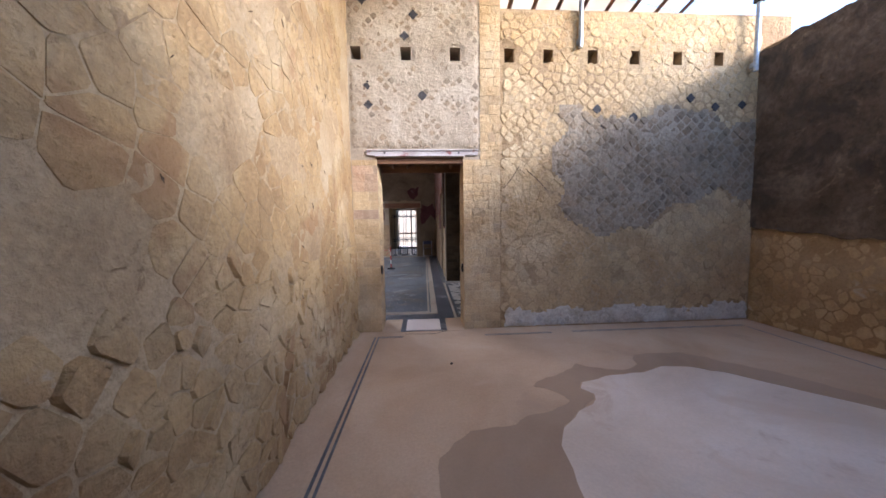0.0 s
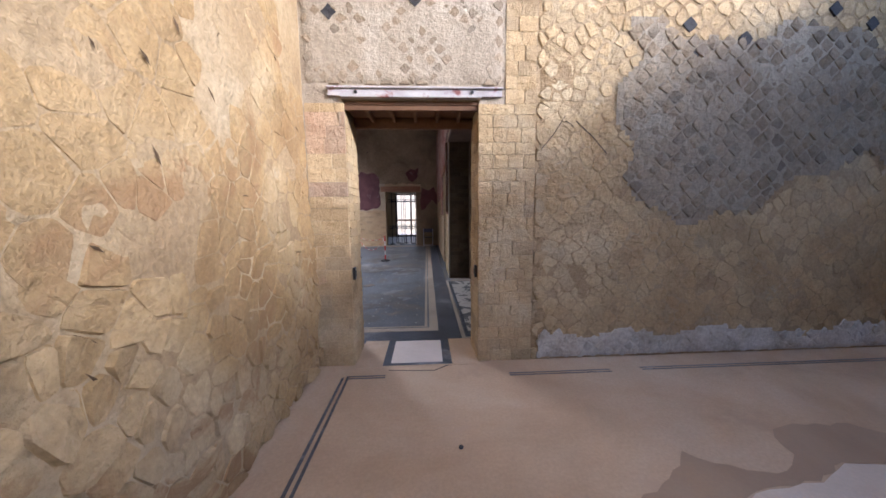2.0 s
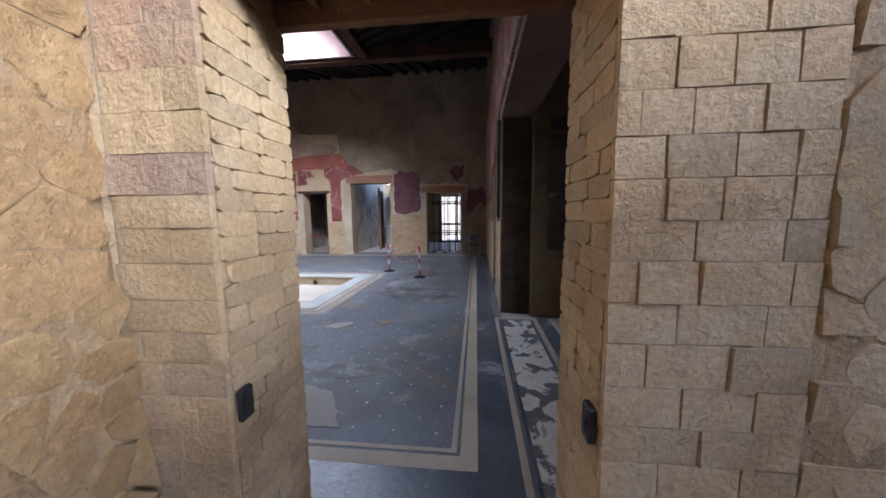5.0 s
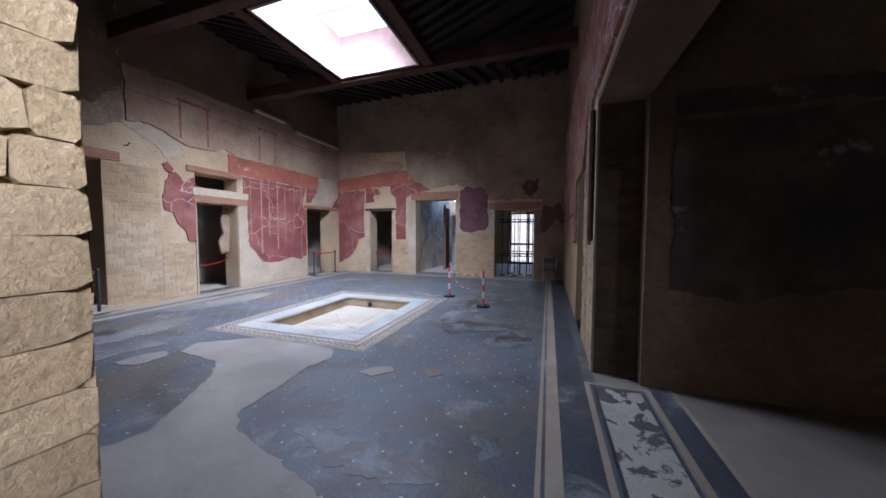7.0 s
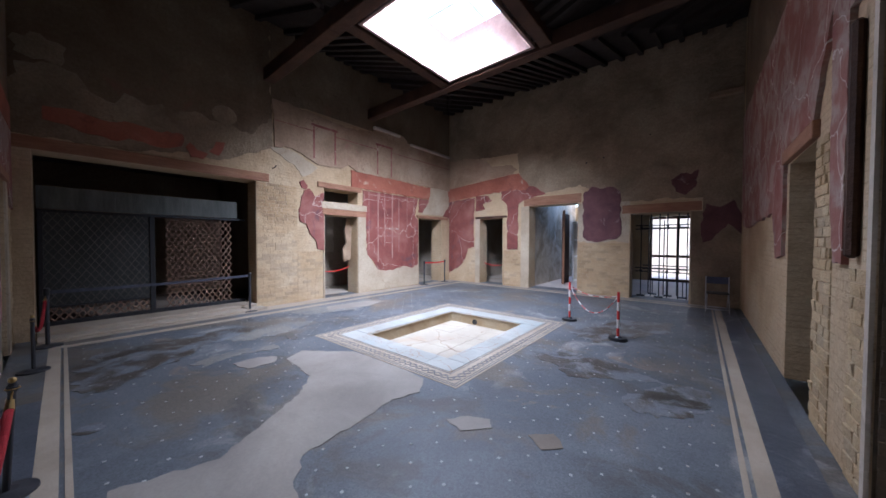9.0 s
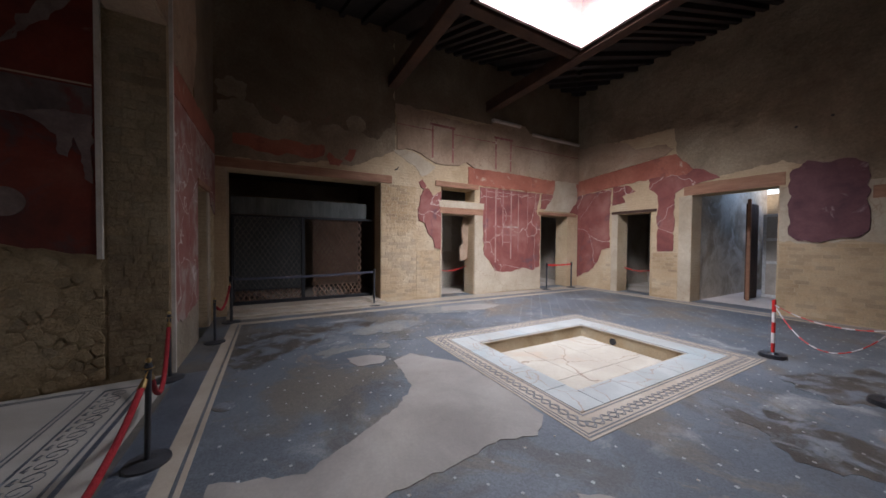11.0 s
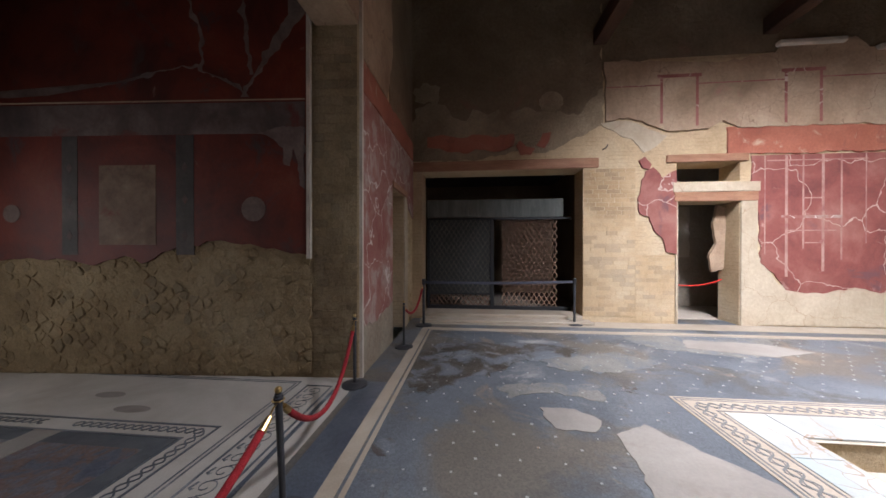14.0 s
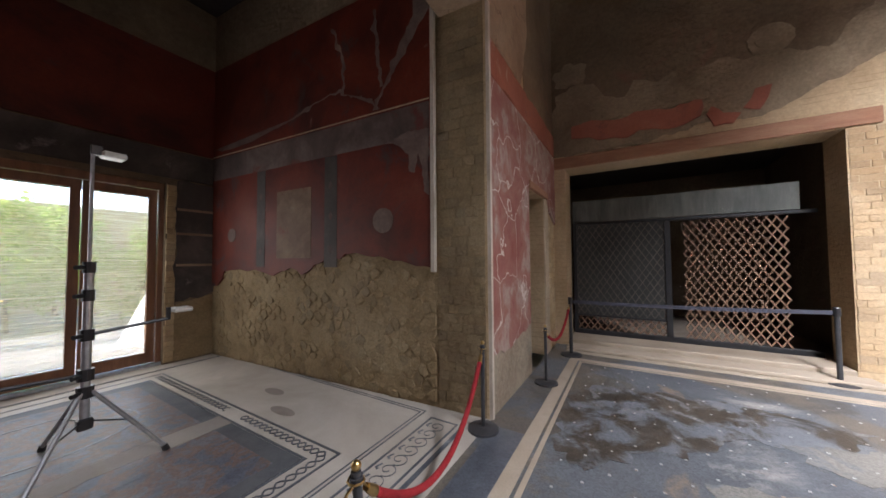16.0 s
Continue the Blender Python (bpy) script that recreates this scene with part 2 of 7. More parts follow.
M_DARKBRICK = surface("dark_brown_brick", [(0.3, (0.11, 0.085, 0.06)), (0.7, (0.22, 0.17, 0.115))], 1.4, 0.92, 0.6, 30, 0.4, 0.3)
M_PALE = surface("pale_stucco", [(0.3, (0.42, 0.36, 0.29)), (0.6, (0.56, 0.50, 0.42))], 2, 0.8, 0.3, 25, 0.2)
M_RED = surface("red_fresco", [(0.28, (0.145, 0.042, 0.037)), (0.5, (0.225, 0.070, 0.057)), (0.72, (0.30, 0.135, 0.105))], 1.3, 0.7, 0.15, 25, 0.2, cracks=((0.40, 0.285, 0.235), 0.8, 0.010), spots=[((0.44, 0.30, 0.25), 2.0, 0.66), ((0.13, 0.06, 0.065), 1.1, 0.6)])
M_REDDEEP = surface("deep_red_fresco", [(0.26, (0.036, 0.012, 0.009)), (0.42, (0.088, 0.017, 0.010)), (0.6, (0.150, 0.025, 0.012)), (0.8, (0.18, 0.052, 0.030))], 1.2, 0.6, 0.12, 25, 0.3, spots=[((0.24, 0.16, 0.14), 3.0, 0.70), ((0.05, 0.035, 0.035), 1.3, 0.6)])
M_BLACK = surface("black_fresco", [(0.28, (0.040, 0.034, 0.032)), (0.5, (0.075, 0.062, 0.056)), (0.75, (0.17, 0.14, 0.12))], 1.4, 0.7, 0.15, 25, 0.3, spots=((0.34, 0.29, 0.26), 1.6, 0.64))
M_FADEDLINE = surface("faded_pink_line", [(0.3, (0.25, 0.10, 0.085)), (0.6, (0.40, 0.25, 0.205))], 3.0, 0.8, 0.2, 25, 0.25)
M_ORANGE = surface("vermilion_band", [(0.3, (0.28, 0.085, 0.052)), (0.6, (0.38, 0.135, 0.083)), (0.8, (0.46, 0.25, 0.17))], 1.3, 0.75, 0.15, 25, 0.3, spots=[((0.42, 0.30, 0.22), 2.4, 0.63), ((0.20, 0.07, 0.05), 1.7, 0.6)])
M_PINK = surface("faded_pink_fresco", [(0.3, (0.23, 0.075, 0.060)), (0.48, (0.28, 0.130, 0.105)), (0.60, (0.36, 0.28, 0.24)), (0.68, (0.26, 0.11, 0.09)), (0.8, (0.24, 0.08, 0.065))], 2.2, 0.8, 0.2, 22, 0.2, cracks=((0.50, 0.43, 0.38), 1.3, 0.012))
M_WOOD = surface("reddish_lintel_wood", [(0.3, (0.27, 0.125, 0.07)), (0.7, (0.40, 0.215, 0.125))], 2, 0.7, 0.3, 30, 0.35, stretch=(1, 1, 6))
M_DARKWOOD = surface("dark_wood", [(0.3, (0.045, 0.022, 0.014)), (0.7, (0.10, 0.05, 0.03))], 2, 0.75, 0.4, 30, 0.4)
M_ROOFWOOD = surface("roof_boards", [(0.3, (0.022, 0.017, 0.015)), (0.7, (0.05, 0.037, 0.031))], 2, 0.85, 0.4, 30, 0.4)
M_DOORWOOD = surface("varnished_door_wood", [(0.3, (0.17, 0.07, 0.03)), (0.7, (0.28, 0.12, 0.05))], 3, 0.4, 0.2, 35, 0.3, stretch=(3, 3, 0.5), spec=0.5)
M_LATTICE = surface("lattice_wood", [(0.3, (0.15, 0.088, 0.055)), (0.7, (0.26, 0.16, 0.105))], 5, 0.75, 0.3, 40, 0.3, 0.25)
M_LATTICEDIM = surface("dimmed_lattice", [(0.3, (0.09, 0.088, 0.078)), (0.7, (0.17, 0.16, 0.14))], 5, 0.7, 0.3, 40, 0.3, 0.25)
M_FLOORBEIGE = surface("lime_floor", [(0.25, (0.38, 0.262, 0.165)), (0.5, (0.485, 0.355, 0.236)), (0.75, (0.56, 0.445, 0.325))], 0.7, 0.7, 0.15, 45, 0.24, spots=[((0.36, 0.262, 0.18), 1.3, 0.60), ((0.42, 0.31, 0.215), 2.4, 0.62)], spec=0.35)
M_STAIN = surface("brown_stained_mosaic", [(0.3, (0.050, 0.044, 0.037)), (0.5, (0.082, 0.067, 0.052)), (0.7, (0.12, 0.10, 0.08))], 2.0, 0.45, 0.14, 85, 0.45, spots=[((0.135, 0.146, 0.16), 2.6, 0.49), ((0.17, 0.175, 0.175), 4.0, 0.58)], spec=0.45, tess=85.0)
M_LIME = surface("lime_bloom_on_mosaic", [(0.3, (0.17, 0.163, 0.148)), (0.7, (0.25, 0.238, 0.21))], 2.0, 0.6, 0.14, 85, 0.35, spots=((0.13, 0.138, 0.148), 2.2, 0.50), tess=85.0)
M_FLOORPALE = surface("worn_pale_floor", [(0.3, (0.52, 0.45, 0.39)), (0.7, (0.66, 0.59, 0.53))], 1.4, 0.6, 0.1, 45, 0.12, spec=0.35)
M_FLOORBROWN = surface("brown_floor_mortar", [(0.3, (0.135, 0.105, 0.078)), (0.7, (0.22, 0.18, 0.14))], 1.5, 0.75, 0.12, 45, 0.2)
M_ROOMFLOOR = surface("trodden_lime_floor", [(0.3, (0.36, 0.30, 0.235)), (0.7, (0.52, 0.45, 0.37))], 1.0, 0.8, 0.12, 45, 0.2)
M_MOSAIC = surface("blue_black_mosaic", [(0.28, (0.092, 0.100, 0.111)), (0.48, (0.124, 0.135, 0.149)), (0.68, (0.172, 0.184, 0.196))], 0.8, 0.55, 0.14, 85, 0.45, spots=[((0.27, 0.262, 0.245), 0.9, 0.60), ((0.125, 0.105, 0.080), 0.75, 0.545), ((0.080, 0.075, 0.068), 1.35, 0.575), ((0.20, 0.155, 0.11), 1.3, 0.625)], spec=0.4, tess=85.0)
M_MOSBLACK = surface("black_tesserae", [(0.3, (0.058, 0.067, 0.086)), (0.7, (0.12, 0.134, 0.156))], 2, 0.33, 0.12, 80, 0.4, spots=[((0.24, 0.25, 0.26), 1.7, 0.58), ((0.13, 0.11, 0.09), 1.2, 0.62)], tess=85.0, spec=0.5)
M_MOSWHITE = surface("white_tesserae", [(0.3, (0.31, 0.25, 0.185)), (0.7, (0.43, 0.365, 0.285))], 1.4, 0.6, 0.12, 80, 0.25, spots=((0.30, 0.24, 0.18), 1.6, 0.64))
M_GREYPATCH = surface("grey_mortar_fill", [(0.3, (0.215, 0.188, 0.162)), (0.7, (0.31, 0.28, 0.245))], 1.2, 0.7, 0.1, 40, 0.18, spots=((0.19, 0.155, 0.125), 1.3, 0.62))
M_MARBLE = surface("white_marble", [(0.3, (0.28, 0.29, 0.27)), (0.6, (0.39, 0.395, 0.37))], 1.4, 0.4, 0.08, 30, 0.16, cracks=((0.26, 0.19, 0.13), 1.6, 0.012), spots=[((0.42, 0.30, 0.19), 1.8, 0.66), ((0.30, 0.335, 0.33), 1.0, 0.58)], spec=0.5)
M_BASIN = surface("basin_limestone", [(0.3, (0.33, 0.285, 0.22)), (0.7, (0.45, 0.405, 0.33))], 1.2, 0.6, 0.1, 30, 0.18, cracks=((0.20, 0.14, 0.095), 0.9, 0.009), spots=[((0.36, 0.28, 0.20), 1.3, 0.60), ((0.46, 0.44, 0.40), 0.9, 0.6)])
M_COLOURMOS = surface("worn_opus_sectile", [(0.28, (0.07, 0.088, 0.125)), (0.42, (0.12, 0.135, 0.17)), (0.52, (0.20, 0.12, 0.085)), (0.60, (0.15, 0.16, 0.19)), (0.70, (0.24, 0.20, 0.18)), (0.8, (0.08, 0.095, 0.12))], 4.5, 0.5, 0.15, 60, 0.4, cracks=((0.10, 0.09, 0.09), 2.5, 0.012), tess=70.0, spec=0.4)
M_STEEL = surface("rusting_white_steel", [(0.3, (0.34, 0.30, 0.30)), (0.6, (0.47, 0.45, 0.45))], 3, 0.5, 0.1, 40, 0.15, spots=((0.18, 0.045, 0.035), 6.0, 0.57), spec=0.5)
M_GALV = plain("galvanised_steel", (0.42, 0.45, 0.48), 0.45, 0.7)
M_IRON = plain("black_iron", (0.03, 0.03, 0.032), 0.5, 0.4)
M_POST = plain("dark_grey_post", (0.055, 0.055, 0.06), 0.45, 0.3)
M_BRASS = plain("brass", (0.60, 0.42, 0.17), 0.28, 1.0)
M_ROPE = surface("red_velvet", [(0.3, (0.26, 0.012, 0.018)), (0.7, (0.40, 0.025, 0.03))], 8, 0.8, 0.5, 90, 0.35)
M_GAPWHITE = plain("bright_gap_white", (0.78, 0.77, 0.74), 0.4)
M_REDPLASTIC = plain("red_plastic", (0.55, 0.02, 0.015), 0.4)
M_WHITEPLASTIC = plain("white_plastic", (0.70, 0.68, 0.66), 0.4)
M_BLACKPLASTIC = plain("black_plastic", (0.018, 0.018, 0.02), 0.4)
M_TAPE = plain("blue_grey_tape", (0.045, 0.046, 0.065), 0.7)
M_ALU = plain("brushed_aluminium", (0.55, 0.57, 0.60), 0.35, 0.8)
M_PANELDARK = surface("dusty_dark_panel", [(0.3, (0.022, 0.024, 0.025)), (0.7, (0.055, 0.057, 0.055))], 1.2, 0.35, 0.1, 20, 0.3, spec=0.5)
M_PANELPALE = surface("pale_fabric_panel", [(0.3, (0.075, 0.08, 0.072)), (0.7, (0.15, 0.155, 0.14))], 2.0, 0.8, 0.2, 20, 0.25, stretch=(1, 4, 0.7))
# pale and dark streaks of daylight on the passage wall, put into the colour
M_PASSAGE = surface("light_streaked_plaster", [(0.32, (0.26, 0.20, 0.14)), (0.45, (0.42, 0.35, 0.26)), (0.58, (0.64, 0.57, 0.46)), (0.72, (0.42, 0.35, 0.26))], 1.2, 0.85, 0.3, 20, 0.3, stretch=(1, 0.6, 0.6), spots=((0.62, 0.57, 0.48), 1.6, 0.58))
M_DARKROOM = surface("unlit_room_plaster", [(0.3, (0.30, 0.255, 0.20)), (0.6, (0.44, 0.385, 0.31))], 0.9, 0.9, 0.4, 16, 0.3)
M_SHADESHEET = surface("unseen_shade_sheet", [(0.3, (0.62, 0.52, 0.40)), (0.7, (0.75, 0.66, 0.54))], 3, 0.8, 0.2, 30, 0.2)
M_LEAF = surface("garden_leaf", [(0.3, (0.10, 0.15, 0.03)), (0.7, (0.26, 0.31, 0.09))], 3, 0.6, 0.2, 30, 0.3, 0.4)
leaf_nodes = M_LEAF.node_tree
leaf_tr, leaf_mix = leaf_nodes.nodes.new("ShaderNodeBsdfTranslucent"), leaf_nodes.nodes.new("ShaderNodeMixShader")
leaf_tr.inputs[0].default_value, leaf_mix.inputs[0].default_value = (0.42, 0.52, 0.12, 1), 0.55
leaf_nodes.links.new(leaf_nodes.nodes["Principled BSDF"].outputs[0], leaf_mix.inputs[1])
leaf_nodes.links.new(leaf_tr.outputs[0], leaf_mix.inputs[2])
leaf_nodes.links.new(leaf_mix.outputs[0], leaf_nodes.nodes["Material Output"].inputs["Surface"])
M_EARTH = surface("garden_ground", [(0.3, (0.22, 0.19, 0.14)), (0.7, (0.36, 0.32, 0.25))], 0.7, 0.95, 0.3, 20, 0.3)
M_LAMPFACE = plain("lamp_face", (0.65, 0.65, 0.62), 0.4)


def glass_mat():
    m, nt, nd, bs = nodes_of("clear_glass")
    bs.inputs["Transmission Weight"].default_value, bs.inputs["Roughness"].default_value = 1.0, 0.02
    bs.inputs["IOR"].default_value = 1.05
    bs.inputs["Base Color"].default_value = (0.95, 0.97, 0.96, 1)
    return m


def canopy_mat():
    m, nt, nd, bs = nodes_of("translucent_canopy_sheet")
    pos = nd.new("ShaderNodeNewGeometry").outputs["Position"]
    tr = nd.new("ShaderNodeBsdfTranslucent")
    mx = nd.new("ShaderNodeMixShader")
    col = ramp(nt, noise_at(nt, pos, 2.0, 5.0), [(0.3, (0.80, 0.68, 0.51)), (0.7, (0.92, 0.83, 0.68))])
    nt.links.new(col, tr.inputs[0])
    nt.links.new(col, bs.inputs["Base Color"])
    mx.inputs[0].default_value = 0.82
    nt.links.new(bs.outputs[0], mx.inputs[1])
    nt.links.new(tr.outputs[0], mx.inputs[2])
    nt.links.new(mx.outputs[0], nd["Material Output"].inputs["Surface"])
    return m



def blind_mat():
    m, nt, nd, bs = nodes_of("sheer_beige_blind")
    pos = nd.new("ShaderNodeNewGeometry").outputs["Position"]
    mp = nd.new("ShaderNodeMapping")
    mp.inputs["Scale"].default_value = (0.4, 0.4, 60.0)
    nt.links.new(pos, mp.inputs["Vector"])
    clear, tr, mx = nd.new("ShaderNodeBsdfTransparent"), nd.new("ShaderNodeBsdfTranslucent"), nd.new("ShaderNodeMixShader")
    tr.inputs[0].default_value = (0.80, 0.68, 0.48, 1)
    nt.links.new(ramp(nt, noise_at(nt, mp.outputs[0], 3.0, 3.0), [(0.35, (0.29,) * 3), (0.65, (0.37,) * 3)]), mx.inputs[0])
    nt.links.new(clear.outputs[0], mx.inputs[1])
    nt.links.new(tr.outputs[0], mx.inputs[2])
    nt.links.new(mx.outputs[0], nd["Material Output"].inputs["Surface"])
    return m


def cover_mat():
    m, nt, nd, bs = nodes_of("milky_roof_sheet")
    clear, tr, mx = nd.new("ShaderNodeBsdfTransparent"), nd.new("ShaderNodeBsdfTranslucent"), nd.new("ShaderNodeMixShader")
    tr.inputs[0].default_value = (0.92, 0.90, 0.88, 1)
    mx.inputs[0].default_value = 0.55
    nt.links.new(clear.outputs[0], mx.inputs[1])
    nt.links.new(tr.outputs[0], mx.inputs[2])
    nt.links.new(mx.outputs[0], nd["Material Output"].inputs["Surface"])
    return m


M_GLASS, M_SHEET, M_BLIND = glass_mat(), canopy_mat(), blind_mat()

# ---- building tools ----
rng = random.Random(7)


def part(name, bm, material, parent=None, label="", smooth=False):
    me = bpy.data.meshes.new(name)
    if isinstance(bm, tuple):
        me.from_pydata(bm[0], [], bm[1])
    else:
        bm.to_mesh(me)
        bm.free()
    me.materials.append(material)
    if smooth:
        me.shade_smooth()
    ob = new(name, me)
    ob.parent = parent
    if label:
        ob["label"] = label
    return ob


def thing(name, at=(0, 0, 0), rz=0.0, label="", category="", group="", kind=""):
    ob = new(name)
    ob.matrix_basis = pose(*at, 0, 0, rz)
    return tagged(ob, label, category, group, kind)


def box(bm, x0, y0, z0, x1, y1, z1, bevel=0.0):
    if x0 > x1: x0, x1 = x1, x0
    if y0 > y1: y0, y1 = y1, y0
    if z0 > z1: z0, z1 = z1, z0
    r = bmesh.ops.create_cube(bm, size=1, matrix=Matrix.Translation(((x0 + x1) / 2, (y0 + y1) / 2, (z0 + z1) / 2)) @ Matrix.Diagonal((x1 - x0, y1 - y0, z1 - z0, 1)))
    if bevel:
        edges = list({e for v in r["verts"] for e in v.link_edges})
        bmesh.ops.bevel(bm, geom=edges, offset=bevel, segments=1, affect="EDGES")
    return bm


def boxes(*list_of, bevel=0.0):
    bm = bmesh.new()
    for b in list_of:
        box(bm, *b, bevel=bevel)
    return bm


def rod(bm, p, q, r0, r1=None, seg=10):
    p, q = Vector(p), Vector(q)
    d = q - p
    m = Matrix.Translation((p + q) / 2) @ d.to_track_quat("Z", "Y").to_matrix().to_4x4()
    bmesh.ops.create_cone(bm, cap_ends=True, segments=seg, radius1=r0, radius2=r0 if r1 is None else r1, depth=d.length, matrix=m)
    return bm


def ball(bm, c, r, sz=1.0, seg=10):
    bmesh.ops.create_uvsphere(bm, u_segments=seg, v_segments=seg // 2 + 2, radius=r, matrix=Matrix.Translation(c) @ Matrix.Diagonal((1, 1, sz, 1)))
    return bm


def tube(points, r, seg=8):
    verts, faces = [], []
    pts = [Vector(p) for p in points]
    for i, p in enumerate(pts):
        d = (pts[min(i + 1, len(pts) - 1)] - pts[max(i - 1, 0)]).normalized()
        q = d.to_track_quat("Z", "Y")
        for k in range(seg):
            a = 2 * math.pi * k / seg
            verts.append(p + q @ Vector((r * math.cos(a), r * math.sin(a), 0)))
    for i in range(len(pts) - 1):
        for k in range(seg):
            a, b = i * seg + k, i * seg + (k + 1) % seg
            faces.append((a, b, b + seg, a + seg))
    faces.append(tuple(range(seg))[::-1])
    faces.append(tuple((len(pts) - 1) * seg + k for k in range(seg)))
    return verts, faces


def wall(name, origin, angle, u0, u1, z0, z1, thick, holes=(), material=None, label="", top=None):
    """A wall whose face looks along its local -y, with openings (u0, u1, z0, z1) cut through it."""
    us = sorted({u0, u1, *[h[0] for h in holes], *[h[1] for h in holes]})
    zs = sorted({z0, z1, *[h[2] for h in holes], *[h[3] for h in holes]})
    us, zs = [u for u in us if u0 <= u <= u1], [z for z in zs if z0 <= z <= z1]
    solid = {}
    for i in range(len(us) - 1):
        for j in range(len(zs) - 1):
            cu, cz = (us[i] + us[i + 1]) / 2, (zs[j] + zs[j + 1]) / 2
            solid[i, j] = not any(h[0] < cu < h[1] and h[2] < cz < h[3] for h in holes)
    verts, faces, index = [], [], {}

    def v(i, j, b):
        k = (i, j, b)
        if k not in index:
            index[k] = len(verts)
            verts.append((us[i], thick if b else 0.0, zs[j]))
        return index[k]

    for (i, j), s in solid.items():
        if not s:
            continue
        faces.append((v(i, j, 0), v(i + 1, j, 0), v(i + 1, j + 1, 0), v(i, j + 1, 0)))
        faces.append((v(i, j, 1), v(i, j + 1, 1), v(i + 1, j + 1, 1), v(i + 1, j, 1)))
        if not solid.get((i - 1, j)):
            faces.append((v(i, j, 0), v(i, j + 1, 0), v(i, j + 1, 1), v(i, j, 1)))
        if not solid.get((i + 1, j)):
            faces.append((v(i + 1, j, 0), v(i + 1, j, 1), v(i + 1, j + 1, 1), v(i + 1, j + 1, 0)))
        if not solid.get((i, j - 1)):
            faces.append((v(i, j, 0), v(i, j, 1), v(i + 1, j, 1), v(i + 1, j, 0)))
        if not solid.get((i, j + 1)):
            faces.append((v(i, j + 1, 0), v(i + 1, j + 1, 0), v(i + 1, j + 1, 1), v(i, j + 1, 1)))
    ob = part(name, (verts, faces), material)
    ob.matrix_basis = pose(*origin, 0, 0, angle)
    return tagged(ob, label, "wall", "", "structure")


def ragged(outline, step=0.09, amp=0.022, seed=1, fixed=()):
    """The outline (u, z) with its sides broken up; sides named in fixed stay straight."""
    r = random.Random(seed)
    out = []
    n = len(outline)
    for i, (a, b) in enumerate(zip(outline, outline[1:] + outline[:1])):
        out.append(a)
        if i in fixed:
            continue
        d = math.hypot(b[0] - a[0], b[1] - a[1])
        k = int(d / step)
        for j in range(1, k):
            f = j / k
            soften = min(1.0, 0.35 + 2.0 * min(f, 1 - f))
            nx, nz = -(b[1] - a[1]) / d, (b[0] - a[0]) / d
            w = noise.noise(Vector((a[0] + f * 3 + seed * 7.3, b[1] * 2, j * 0.45 + seed))) * amp * 2.2 + r.uniform(-amp, amp) * 0.5
            w *= soften
            out.append((a[0] + (b[0] - a[0]) * f + nx * w, a[1] + (b[1] - a[1]) * f + nz * w))
    return out


def slab(outline, y0, y1, flat=False):
    """A slab with that outline, upright in (u, z) between depths y0 (front) and y1, or lying (flat) in (x, y) between heights."""
    bm = bmesh.new()
    if flat:
        vs = [bm.verts.new((u, z, y0)) for u, z in outline]
        ws = [bm.verts.new((u, z, y1)) for u, z in outline]
    else:
        vs = [bm.verts.new((u, y0, z)) for u, z in outline]
        ws = [bm.verts.new((u, y1, z)) for u, z in outline]
    n = len(vs)
    f = bm.faces.new(vs)
    for i in range(n):
        bm.faces.new((vs[i], vs[(i + 1) % n], ws[(i + 1) % n], ws[i]))
    f2 = bm.faces.new(ws)
    bm.normal_update()
    bmesh.ops.triangulate(bm, faces=[f, f2], ngon_method="EAR_CLIP")
    bmesh.ops.recalc_face_normals(bm, faces=bm.faces)
    return bm


